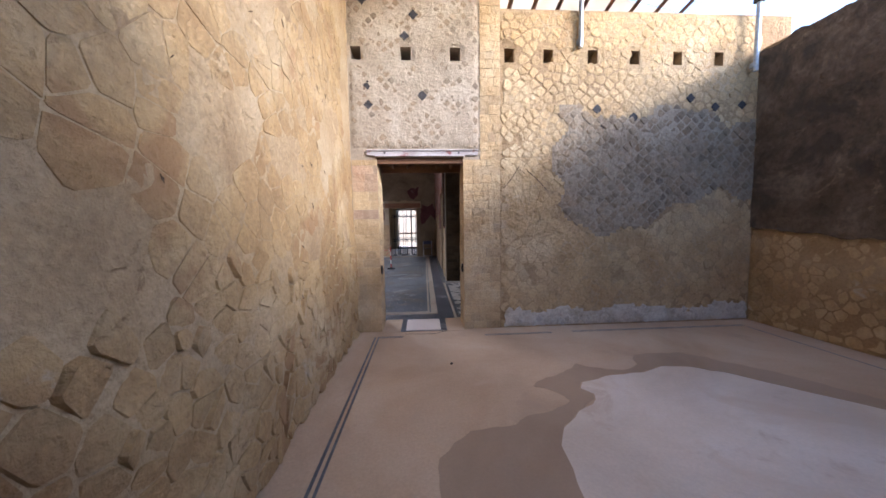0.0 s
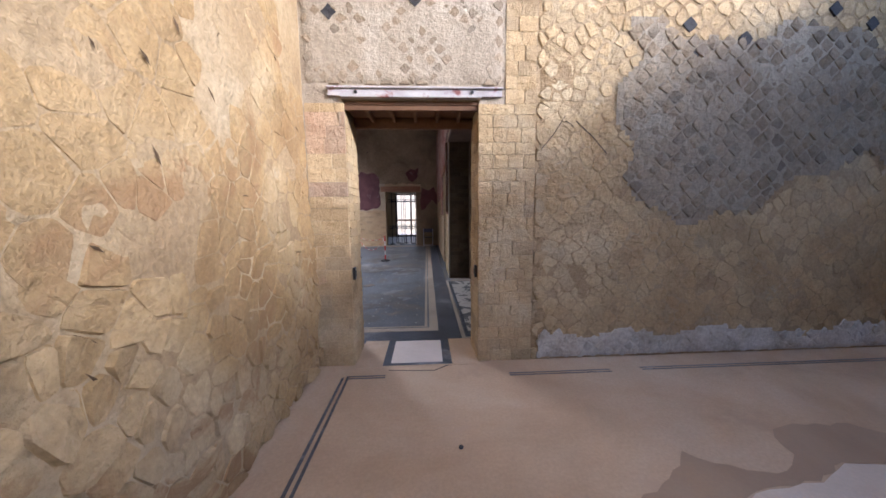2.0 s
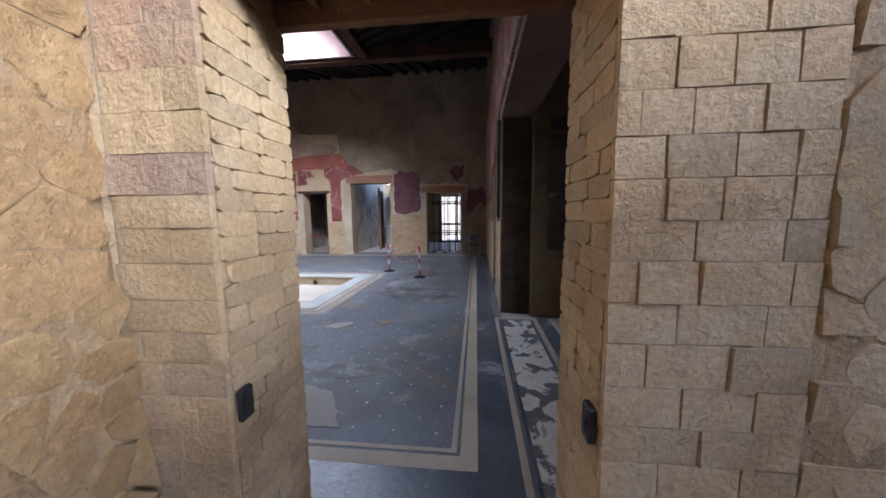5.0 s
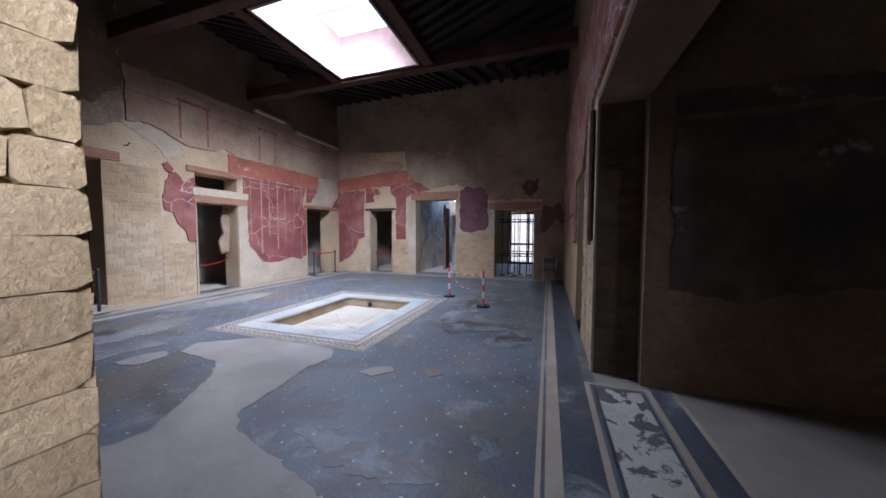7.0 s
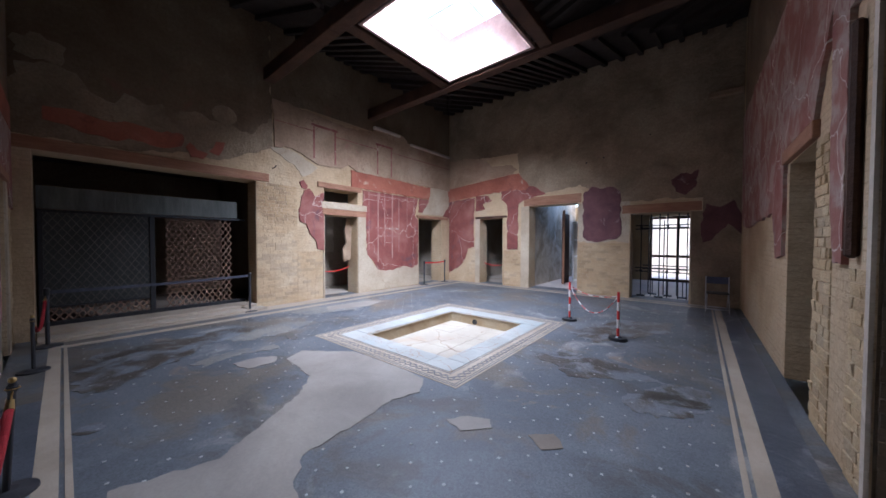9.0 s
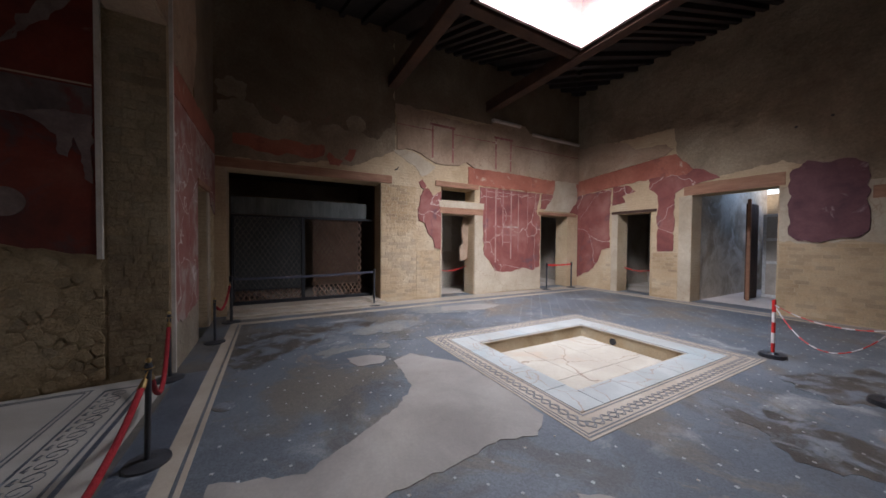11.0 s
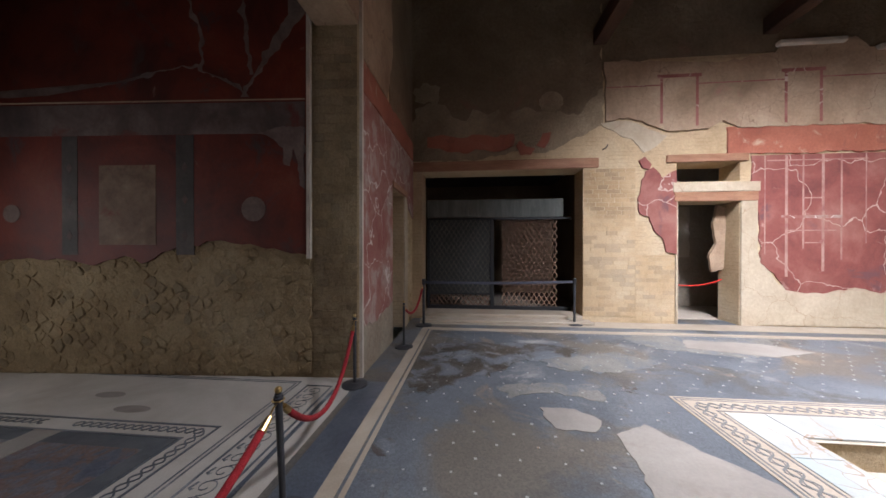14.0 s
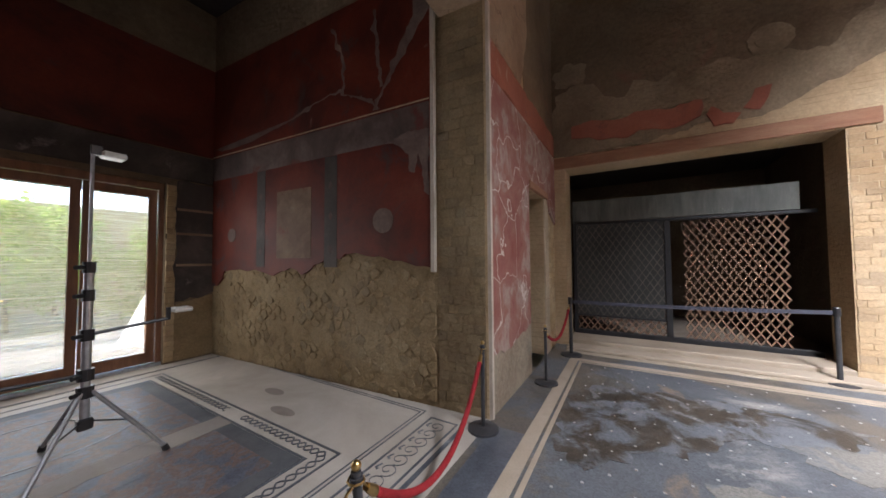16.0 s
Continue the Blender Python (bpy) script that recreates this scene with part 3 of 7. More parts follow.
def cells(u0, u1, z0, z1, size, jitter=0.32, diagonal=True, stretch=1.0, seed=3):
    """Polygons of a field of fitted stones (a jittered grid, turned by 45 degrees for net masonry)."""
    r = random.Random(seed)
    pts = []
    span = max(u1 - u0, z1 - z0) * 1.5
    cu, cz = (u0 + u1) / 2, (z0 + z1) / 2
    n = int(span / size / 2) + 2
    for i in range(-n, n + 1):
        for j in range(-n, n + 1):
            a, b = i * size, j * size
            if diagonal:
                a, b = (a - b) * 0.7071, (a + b) * 0.7071
            a = a * stretch + r.uniform(-jitter, jitter) * size * stretch
            b += r.uniform(-jitter, jitter) * size
            if u0 - size < cu + a < u1 + size and z0 - size < cz + b < z1 + size:
                pts.append((cu + a, cz + b))
    grid = collections.defaultdict(list)
    for p in pts:
        grid[int(p[0] // size), int(p[1] // size)].append(p)
    out = []
    for p in pts:
        if not (u0 < p[0] < u1 and z0 < p[1] < z1):
            continue
        poly = [(p[0] - size * 1.2, p[1] - size * 1.2), (p[0] + size * 1.2, p[1] - size * 1.2), (p[0] + size * 1.2, p[1] + size * 1.2), (p[0] - size * 1.2, p[1] + size * 1.2)]
        gi, gj = int(p[0] // size), int(p[1] // size)
        near = [q for di in (-2, -1, 0, 1, 2) for dj in (-2, -1, 0, 1, 2) for q in grid[gi + di, gj + dj] if q != p]
        for q in near:
            mx, my, dx, dy = (p[0] + q[0]) / 2, (p[1] + q[1]) / 2, q[0] - p[0], q[1] - p[1]
            new_poly = []
            for a, b in zip(poly, poly[1:] + poly[:1]):
                sa = (a[0] - mx) * dx + (a[1] - my) * dy
                sb = (b[0] - mx) * dx + (b[1] - my) * dy
                if sa <= 0:
                    new_poly.append(a)
                if (sa < 0 < sb) or (sb < 0 < sa):
                    f = sa / (sa - sb)
                    new_poly.append((a[0] + (b[0] - a[0]) * f, a[1] + (b[1] - a[1]) * f))
            poly = new_poly
            if len(poly) < 3:
                break
        if len(poly) >= 3:
            poly = [(min(max(a, u0), u1), min(max(b, z0), z1)) for a, b in poly]
            out.append((p, poly))
    return out


def courses(u0, u1, z0, z1, h, w, seed=5, vary=0.35):
    """Rectangles of blocks laid in courses."""
    r = random.Random(seed)
    out, z, row = [], z0, 0
    while z < z1 - h * 0.4:
        hh = min(h * r.uniform(0.9, 1.12), z1 - z)
        u = u0 - (w * 0.5 if row % 2 else 0) * r.uniform(0.7, 1.2)
        while u < u1 - 0.02:
            ww = w * r.uniform(1 - vary, 1 + vary)
            a, b = max(u, u0), min(u + ww, u1)
            if u1 - b < w * 0.25:
                b = u1
            if b - a > 0.03:
                out.append((((a + b) / 2, z + hh / 2), [(a, z), (b, z), (b, z + hh), (a, z + hh)]))
            u = b if b == u1 else u + ww
        z, row = z + hh, row + 1
    return out


LOW = [0.0]  # how far the foot of the wall being built bulges


def relief(u, z):
    """The uneven face of an old wall, in units of the plan."""
    low = LOW[0] * min(max(1.7 - z, 0.0), 1.0)
    broad, close = noise.noise(Vector((u * 1.1, z * 1.1, 3.7))), noise.noise(Vector((u * 3.1, z * 3.1, 9.1)))
    return (0.010 + 0.03 * low) * (0.6 + broad) + (0.006 + 0.022 * low) * (0.5 + close)


def skin(parent, u0, u1, z0, z1, material, step=0.055, proud=0.006, rough=0.012, holes=(), label="rough smeared mortar face", keep=None):
    """An uneven mortar face over a wall, which half buries the stones."""
    nu, nz = max(int((u1 - u0) / step), 1), max(int((z1 - z0) / step), 1)
    verts, faces = [], []
    for i in range(nu + 1):
        for j in range(nz + 1):
            u, z = u0 + (u1 - u0) * i / nu, z0 + (z1 - z0) * j / nz
            y = -(proud + relief(u, z) + rough * noise.noise(Vector((u * 5.3, z * 5.3, 1.3))) + rough * 0.8 * noise.noise(Vector((u * 13, z * 13, 4.4))))
            if i in (0, nu) or j in (0, nz):
                y = 0.01
            verts.append((u, min(y, 0.01), z))
    for i in range(nu):
        for j in range(nz):
            cu, cz = u0 + (u1 - u0) * (i + 0.5) / nu, z0 + (z1 - z0) * (j + 0.5) / nz
            if any(h[0] - step * 0.6 < cu < h[1] + step * 0.6 and h[2] - step * 0.6 < cz < h[3] + step * 0.6 for h in holes):
                continue
            if keep and not keep(cu, cz):
                continue
            k = i * (nz + 1) + j
            faces.append((k, k + nz + 1, k + nz + 2, k + 1))
    return part("mortar_face", (verts, faces), material, parent, label, smooth=True)


def rounded(poly, cut=0.13):
    out = []
    for a, b in zip(poly, poly[1:] + poly[:1]):
        out += [(a[0] + (b[0] - a[0]) * cut, a[1] + (b[1] - a[1]) * cut), (b[0] + (a[0] - b[0]) * cut, b[1] + (a[1] - b[1]) * cut)]
    return out


def stone_geometry(centre, poly, gap, height, r, flatness=0.75, tilt=0.25, soft=False):
    """A worn stone that stands proud of the wall: a ring at the joint, a smaller ring in front, a bulged middle."""
    if soft:
        poly = rounded(poly)
    cu, cz = sum(p[0] for p in poly) / len(poly), sum(p[1] for p in poly) / len(poly)
    size = max(math.hypot(a - cu, b - cz) for a, b in poly) + 1e-6
    s0, s1 = 1 - gap / size, (1 - gap / size) * flatness
    ta, tb = r.uniform(-tilt, tilt) * height / size * 2, r.uniform(-tilt, tilt) * height / size * 2
    base = relief(cu, cz) if soft else 0.0
    n = len(poly)
    verts = [((a - cu) * s0 + cu, 0.014 - base, (b - cz) * s0 + cz) for a, b in poly]
    lie = (lambda x, y: relief(cu + x, cz + y)) if soft else (lambda x, y: 0.0)
    for a, b in poly:
        w = r.uniform(0.94, 1.04) if soft else 1.0
        x, y = (a - cu) * s1 * w, (b - cz) * s1 * w
        verts.append((cu + x, -height * r.uniform(0.8, 1.03) - lie(x, y) + x * ta + y * tb, cz + y))
    verts.append((cu, -height * r.uniform(1.0, 1.25) - base, cz))
    faces = [(i, (i + 1) % n, n + (i + 1) % n, n + i) for i in range(n)]
    faces += [(n + i, n + (i + 1) % n, 2 * n) for i in range(n)]
    return verts, faces


def masonry(parent, name, polys, material, gap=0.008, height=0.018, near=None, keep=lambda u, z: True, flatness=0.8, seed=11, tilt=0.3, limit=300, label="", soft=False):
    """Stones on a wall: the nearest ones as parts of their own, the others joined."""
    r = random.Random(seed)
    todo = [c for c in polys if keep(*c[0])]
    if near:
        todo.sort(key=lambda c: (c[0][0] - near[0]) ** 2 + (c[0][1] - near[1]) ** 2)
    single, rest = (todo[:limit], todo[limit:]) if near else ([], todo)
    for c in single:
        PIECES.append((name, stone_geometry(*c, gap, height * r.uniform(0.6, 1.4), r, flatness, tilt, soft), material, parent))
    if rest:
        verts, faces = [], []
        for c in rest:
            vs, fs = stone_geometry(*c, gap, height * r.uniform(0.6, 1.4), r, flatness, tilt, soft)
            k = len(verts)
            verts += vs
            faces += [tuple(i + k for i in f) for f in fs]
        PIECES.append((name + "s", (verts, faces), material, parent))


PIECES = []

# ---- floors and shell ----
ROOF = 6.9


def flat(name, x0, y0, x1, y1, z, material, parent=None, label="", deep=0.02):
    return part(name, boxes((x0, y0, z - deep, x1, y1, z)), material, parent, label)


ground = part("ground", boxes((-60, -60, -0.5, 60, 60, -0.26)), M_EARTH)
tagged(ground, "bare trodden earth round the house", "ground", "", "structure")
# the atrium floor leaves out the basin
BX0, BX1, BY0, BY1 = -4.37, -2.64, 8.45, 10.76
floor_atrium = part("floor_atrium", boxes((-8.4, 4.8, -0.25, BX0, 15.9, 0), (BX1, 4.8, -0.25, 0.66, 15.9, 0), (BX0, 4.8, -0.25, BX1, BY0, 0), (BX0, BY1, -0.25, BX1, 15.9, 0)), M_MOSAIC)
tagged(floor_atrium, "worn blue-black mosaic floor set with white tesserae round a sunken basin", "floor", "", "structure")
floor_room = tagged(part("floor_room", boxes((-0.88, -2.2, -0.25, 4.95, 4.8, 0)), M_FLOORBEIGE), "worn beige lime floor with dark mosaic border lines", "floor", "", "structure")
floor_ala = tagged(part("floor_ala", boxes((0.66, 4.8, -0.25, 5.6, 8.25, 0)), M_GREYPATCH), "dusty grey floor of a dark side room", "floor", "", "structure")
floor_tablinum = tagged(part("floor_tablinum", boxes((-5.4, 0.0, -0.25, -0.88, 4.8, 0)), M_TABWHITE), "white mosaic floor with a dark worn centre panel", "floor", "", "structure")

wall_south = wall("wall_south", (0, 4.315, 0), 0, -1.3, 1.16, 0, ROOF, 0.44,
                  [(-0.54, 0.65, 0, 2.41)] + [(u, u + 0.14, 3.68, 3.85) for u in (-0.84, -0.18, 0.48)], M_GREYMORTAR, "thick tuff wall with a doorway and a row of beam holes")
HOLES_B = [(u, u + 0.13, 3.67, 3.85) for u in (1.22, 1.76, 2.38, 2.98, 3.61, 4.22)]
wall_back = wall("wall_back", (0, 4.315, 0), 0, 1.16, 5.35, 0, 4.36, 0.44, HOLES_B, M_MORTAR, "rough net masonry wall with old plaster below and beam holes near its top")
wall_left = wall("wall_left", (-0.88, 0, 0), 90, -2.2, 4.315, 0, 5.2, 0.42, [], M_MORTAR, "rough wall of fitted tuff stones smeared with mortar")
wall_right = wall("wall_right", (4.93, 0, 0), -90, -4.315, 2.2, 0, 3.9, 0.42, [], M_MORTAR, "rough wall with a dark upper face")
wall_behind = wall("wall_behind", (0, -2.2, 0), 180, -4.93, 0.88, 0, 4.3, 0.4, [], M_MORTAR, "rough tuff wall")

WEST = [(4.98, 8.1, 0.06, 2.93), (9.79, 10.85, 0, 2.27), (9.78, 10.86, 2.64, 2.99), (13.48, 14.75, 0, 2.40)]
wall_west = wall("wall_west", (-8.0, 0, 0), 90, 4.3, 15.8, 0, ROOF, 0.5, WEST, M_WALLTAN, "tall tan masonry wall with patches of painted plaster and three openings")
NORTH = [(-6.52, -5.56, 0, 2.40), (-4.56, -3.0, 0, 2.75), (-1.6, -0.3, 0, 2.34)]
wall_north = wall("wall_north", (0, 15.27, 0), 0, -8.0, 1.15, 0, ROOF, 0.5, NORTH, M_WALLTAN, "tall tan masonry wall with patches of red plaster and three doorways")
EAST = [(-8.2, -4.8, 0, 2.97), (-10.5, -9.45, 0, 2.44)]
wall_east = wall("wall_east", (0.66, 0, 0), -90, -15.27, -4.8, 0, ROOF, 0.42, EAST, M_WALLTAN, "tall wall with faded pink plaster, a wide opening and a doorway")
wall_pier = wall("wall_pier", (0, 4.78, 0), 180, 5.08, 8.5, 0, ROOF, 0.48, [(6.43, 7.25, 0, 2.33)], M_WALLTAN, "pier wall with faded pink plaster and a narrow doorway")
wall_beam = wall("wall_beam", (0, 4.78, 0), 180, 1.3, 5.08, 3.84, ROOF, 0.48, [], M_UPPER, "pale plastered wall above a wide opening")
TAB = (-5.08, 4.76)
TAB_ANGLE = math.degrees(math.atan2(0.998, -0.0634))
# local u runs south to north here, from -4.45 at the window wall to 0 at the pier
wall_tablinum = wall("wall_tablinum", (TAB[0], TAB[1], 0), 93.635, -4.9, -0.49, 0, 5.4, 0.25, [], M_BROWNTUFF, "wall with deep red fresco above and bare tuff stones below")
wall_pier_end = wall("wall_pier_end", (TAB[0], TAB[1], 0), 93.635, -0.49, 0.018, 0, 3.84, 0.25, [], M_PIERTUFF, "end of a pier of squared tuff blocks")
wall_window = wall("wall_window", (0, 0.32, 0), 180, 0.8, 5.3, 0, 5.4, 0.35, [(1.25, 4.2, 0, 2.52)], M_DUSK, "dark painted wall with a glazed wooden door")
wall_tablinum_east = wall("wall_tablinum_east", (-1.3, 0, 0), -90, -4.3, 0.1, 0, 5.4, 0.1, [], M_REDDEEP, "dark red frescoed wall")
ceiling_tablinum = tagged(part("ceiling_tablinum", boxes((-5.4, 0.0, 5.3, -0.9, 4.4, 5.4))
, M_ROOFWOOD), "dark boarded ceiling", "ceiling", "", "structure")

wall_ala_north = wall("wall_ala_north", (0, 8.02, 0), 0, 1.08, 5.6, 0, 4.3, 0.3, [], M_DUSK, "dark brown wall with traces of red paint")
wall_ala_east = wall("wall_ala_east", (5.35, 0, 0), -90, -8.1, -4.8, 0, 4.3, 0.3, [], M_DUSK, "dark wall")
ceiling_ala = tagged(part("ceiling_ala", boxes((1.08, 4.8, 4.25, 5.65, 8.32, 4.33))
, M_ROOFWOOD), "dark ceiling", "ceiling", "", "structure")


def closed_room(name, x0, y0, x1, y1, h, open_side, material=M_DARKROOM):
    """Three walls, a floor and a ceiling behind an opening."""
    t = 0.15
    sides = {"w": (x0 - t, y0 - t, x0, y1 + t), "e": (x1, y0 - t, x1 + t, y1 + t), "s": (x0, y0 - t, x1, y0), "n": (x0, y1, x1, y1 + t)}
    for key, (a, b, c, d) in sides.items():
        if key not in open_side:
            tagged(part("wall_" + name, boxes((a, b, -0.2, c, d, h)), material), "plastered wall of a dim side room", "wall", "", "structure")
    tagged(part("floor_" + name, boxes((x0, y0, -0.2, x1, y1, 0)), M_ROOMFLOOR), "dusty floor of a side room", "floor", "", "structure")
    tagged(part("ceiling_" + name, boxes((x0 - t, y0 - t, h, x1 + t, y1 + t, h + 0.1)), M_ROOFWOOD), "dark ceiling of a side room", "ceiling", "", "structure")


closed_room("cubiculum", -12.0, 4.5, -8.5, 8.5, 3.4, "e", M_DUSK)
closed_room("side_room", -9.95, 8.9, -8.5, 12.3, 3.4, "e")
closed_room("corner_room", -11.0, 12.8, -8.5, 15.9, 3.0, "e")
closed_room("north_room", -7.4, 15.77, -4.75, 18.6, 3.2, "s")
closed_room("east_room", 1.08, 9.0, 3.6, 11.4, 3.0, "w")
# two unseen ceilings, added to cut the daylight behind the north doorways
tagged(part("ceiling_passage", boxes((-4.8, 15.8, 3.62, -2.3, 17.6, 3.75))
, M_ROOFWOOD), "unseen ceiling added to dim the passage", "ceiling", "", "structure")
tagged(part("ceiling_vestibule", boxes((-2.4, 15.8, 3.22, 0.6, 20.4, 3.35))
, M_ROOFWOOD), "unseen ceiling added to dim the vestibule", "ceiling", "", "structure")
closed_room("south_cell", -8.2, 2.3, -5.6, 4.3, 3.0, "n")
# a passage open to the sky behind the wide doorway, and a vestibule behind the barred one
wall_passage = wall("wall_passage", (-4.6, 0, 0), 90, 15.77, 20.5, 0, 3.6, 0.15, [], M_PASSAGE, "pale plaster passage wall with light streaks in its colour")
wall_passage_east = wall("wall_passage_east", (-2.6, 0, 0), -90, -20.5, -15.77, 0, 3.6, 0.2, [(-19.0, -17.6, 0, 2.3)], M_WALLTAN, "tan wall of a passage")
wall_passage_end = wall("wall_passage_end", (0, 20.5, 0), 0, -4.7, 1.4, 0, 3.2, 0.2, [(-3.4, -2.9, 0, 2.5), (-1.7, 0.2, 0.1, 2.6)], M_WALLTAN, "tan wall at the end of a passage")
floor_passage = tagged(part("floor_passage", boxes((-4.75, 15.9, -0.2, 1.4, 24, 0.0)), M_FLOORPALE), "pale sunlit floor", "floor", "", "structure")
wall_vestibule = wall("wall_vestibule", (0.35, 0, 0), -90, -20.5, -15.77, 0, 3.2, 0.2, [], M_PALE, "pale wall of a vestibule")
wall_far = wall("wall_far", (0, 24, 0), 0, -8, 4, 0, 3.4, 0.3, [], M_PALE, "sunlit wall across the way")

# ---- the atrium roof: four slopes down to the opening, boards and rafters ----
SX0, SX1, SY0, SY1, SZ, STOP = -4.72, -2.70, 8.64, 11.10, 5.32, 6.3


def roof_mesh():
    bm = bmesh.new()
    outer = [(-8.6, 4.2, ROOF), (1.2, 4.2, ROOF), (1.2, 15.9, ROOF), (-8.6, 15.9, ROOF)]
    inner = [(SX0 - 0.052, SY0 - 0.052, SZ + 0.14), (SX1 + 0.052, SY0 - 0.052, SZ + 0.14), (SX1 + 0.052, SY1 + 0.052, SZ + 0.14), (SX0 - 0.052, SY1 + 0.052, SZ + 0.14)]
    lo = [bm.verts.new(p) for p in outer], [bm.verts.new(p) for p in inner]
    hi = [bm.verts.new((x, y, z + 0.12)) for x, y, z in outer], [bm.verts.new((x, y, z + 0.12)) for x, y, z in inner]
    for i in range(4):
        j = (i + 1) % 4
        bm.faces.new((lo[0][i], lo[0][j], lo[1][j], lo[1][i]))
        bm.faces.new((hi[0][i], hi[1][i], hi[1][j], hi[0][j]))
        bm.faces.new((lo[0][i], hi[0][i], hi[0][j], lo[0][j]))
        bm.faces.new((lo[1][i], lo[1][j], hi[1][j], hi[1][i]))

    def under(x, y):
        # height of the slope's underside over a point of the plan
        fx = (SX0 - x) / (SX0 + 8.6) if x < SX0 else (x - SX1) / (1.2 - SX1) if x > SX1 else 0
        fy = (SY0 - y) / (SY0 - 4.2) if y < SY0 else (y - SY1) / (15.9 - SY1) if y > SY1 else 0
        return SZ + 0.14 + (ROOF - SZ - 0.14) * max(fx, fy)

    def rafter(a, b):
        (x0, y0), (x1, y1) = a, b
        d = Vector((y1 - y0, x0 - x1, 0)).normalized() * 0.05
        p, q = Vector((x0, y0, under(x0, y0) + 0.01)), Vector((x1, y1, under(x1, y1) + 0.01))
        down = Vector((0, 0, -0.13))
        vs = [bm.verts.new(v) for v in (p - d, p + d, q + d, q - d, p - d + down, p + d + down, q + d + down, q - d + down)]
        for f in ((0, 1, 2, 3), (7, 6, 5, 4), (0, 4, 5, 1), (1, 5, 6, 2), (2, 6, 7, 3), (3, 7, 4, 0)):
            bm.faces.new([vs[k] for k in f])

    for k in range(9):
        x = SX0 + (SX1 - SX0) * (k + 0.5) / 9
        rafter((x, 15.2), (x, SY1 + 0.06))
        rafter((x, 4.9), (x, SY0 - 0.06))
    for k in range(9):
        y = SY0 + (SY1 - SY0) * (k + 0.5) / 9
        rafter((-7.95, y), (SX0 - 0.06, y))
        rafter((0.6, y), (SX1 + 0.06, y))
    for k in range(1, 9):
        f = k / 9
        for sx, ex in ((SX0, -8.6), (SX1, 1.2)):
            x = sx + (ex - sx) * f
            if -7.9 < x < 0.6:
                rafter((x, 15.2), (x, SY1 + (15.9 - SY1) * f + 0.05))
                rafter((x, 4.9), (x, SY0 - (SY0 - 4.2) * f - 0.05))
        for sy, ey in ((SY0, 4.2), (SY1, 15.9)):
            y = sy + (ey - sy) * f
            if 4.9 < y < 15.2:
                rafter((-7.95, y), (SX0 - (SX0 + 8.6) * f - 0.05, y))
                rafter((0.6, y), (SX1 + (1.2 - SX1) * f + 0.05, y))
    bmesh.ops.recalc_face_normals(bm, faces=bm.faces)
    return bm


ceiling_atrium = tagged(part("ceiling_atrium", roof_mesh(), M_ROOFWOOD), "dark boarded roof sloping down to a square opening", "ceiling", "", "structure")
shaft = thing("roof_opening_frame", (0, 0, 0), 0, "pale boarded upstand round the opening in the roof", "roof opening", "", "structure")
for b in ((SX0 - 0.05, SY0 - 0.05, SZ, SX0, SY1 + 0.05, STOP), (SX1, SY0 - 0.05, SZ, SX1 + 0.05, SY1 + 0.05, STOP), (SX0, SY0 - 0.05, SZ, SX1, SY0, STOP), (SX0, SY1, SZ, SX1, SY1 + 0.05, STOP)):
    part("side_board", boxes(b), surface("pinkish_shaft_board", [(0.3, (0.30, 0.20, 0.165)), (0.7, (0.42, 0.30, 0.26))], 1.5, 0.8, 0.2, 20, 0.25) if b[1] == SY0 - 0.05 and b[0] < SX0 else bpy.data.materials["pinkish_shaft_board"], shaft)

cover = tagged(part("cover_sheet", boxes((SX0 - 0.05, SY0 - 0.05, STOP + 0.01, SX1 + 0.05, SY1 + 0.05, STOP + 0.014)), cover_mat(), shaft, "milky translucent roof sheet"), kind="")
cover.visible_shadow = False
for y in (SY0 + 0.82, SY0 + 1.64):
    part("cover_bar", boxes((SX0 - 0.05, y - 0.012, STOP - 0.02, SX1 + 0.05, y + 0.012, STOP + 0.006)), M_GALV, shaft, "thin metal glazing bar")
part("cover_bar", boxes(((SX0 + SX1) / 2 - 0.01, SY0, STOP - 0.04, (SX0 + SX1) / 2 + 0.01, SY1, STOP - 0.022)), M_GALV, shaft, "thin metal glazing bar")


def beam(y=None, x=None, a=0, b=0, z=5.1, h=0.3, w=0.24, label=""):
    th = thing("roof_beam", (0, 0, 0), 0, label or "heavy dark red-brown roof beam", "beam", "roof beams")
    if y is not None:
        part("timber", boxes((a, y - w / 2, z, b, y + w / 2, z + h), bevel=0.012), M_DARKWOOD, th)
    else:
        part("timber", boxes((x - w / 2, a, z + 0.02, x + w / 2, b, z + h), bevel=0.012), M_DARKWOOD, th)


beam(y=SY0 - 0.24, a=-8.1, b=0.75, z=5.27)
beam(y=SY1 + 0.24, a=-8.1, b=0.75, z=5.27)
beam(x=SX0 - 0.24, a=SY0 - 0.12, b=SY1 + 0.12, z=5.29, h=0.26)
beam(x=SX1 + 0.24, a=SY0 - 0.12, b=SY1 + 0.12, z=5.29, h=0.26)

# ---- canopy over the first room ----
canopy = thing("canopy", (0, 0, 0), 0, "pale reed sheets on brown rafters, plus unseen sheets added for shade", "canopy")
CAN = [(1.25, 6.0, 5.3), (4.6, 6.6, 4.95), (4.3, -2.6, 6.2), (0.8, -2.6, 6.3)]


def can(u, v):
    a, b, c, d = [Vector(p) for p in CAN]
    return (a * (1 - u) + b * u) * (1 - v) + (d * (1 - u) + c * u) * v


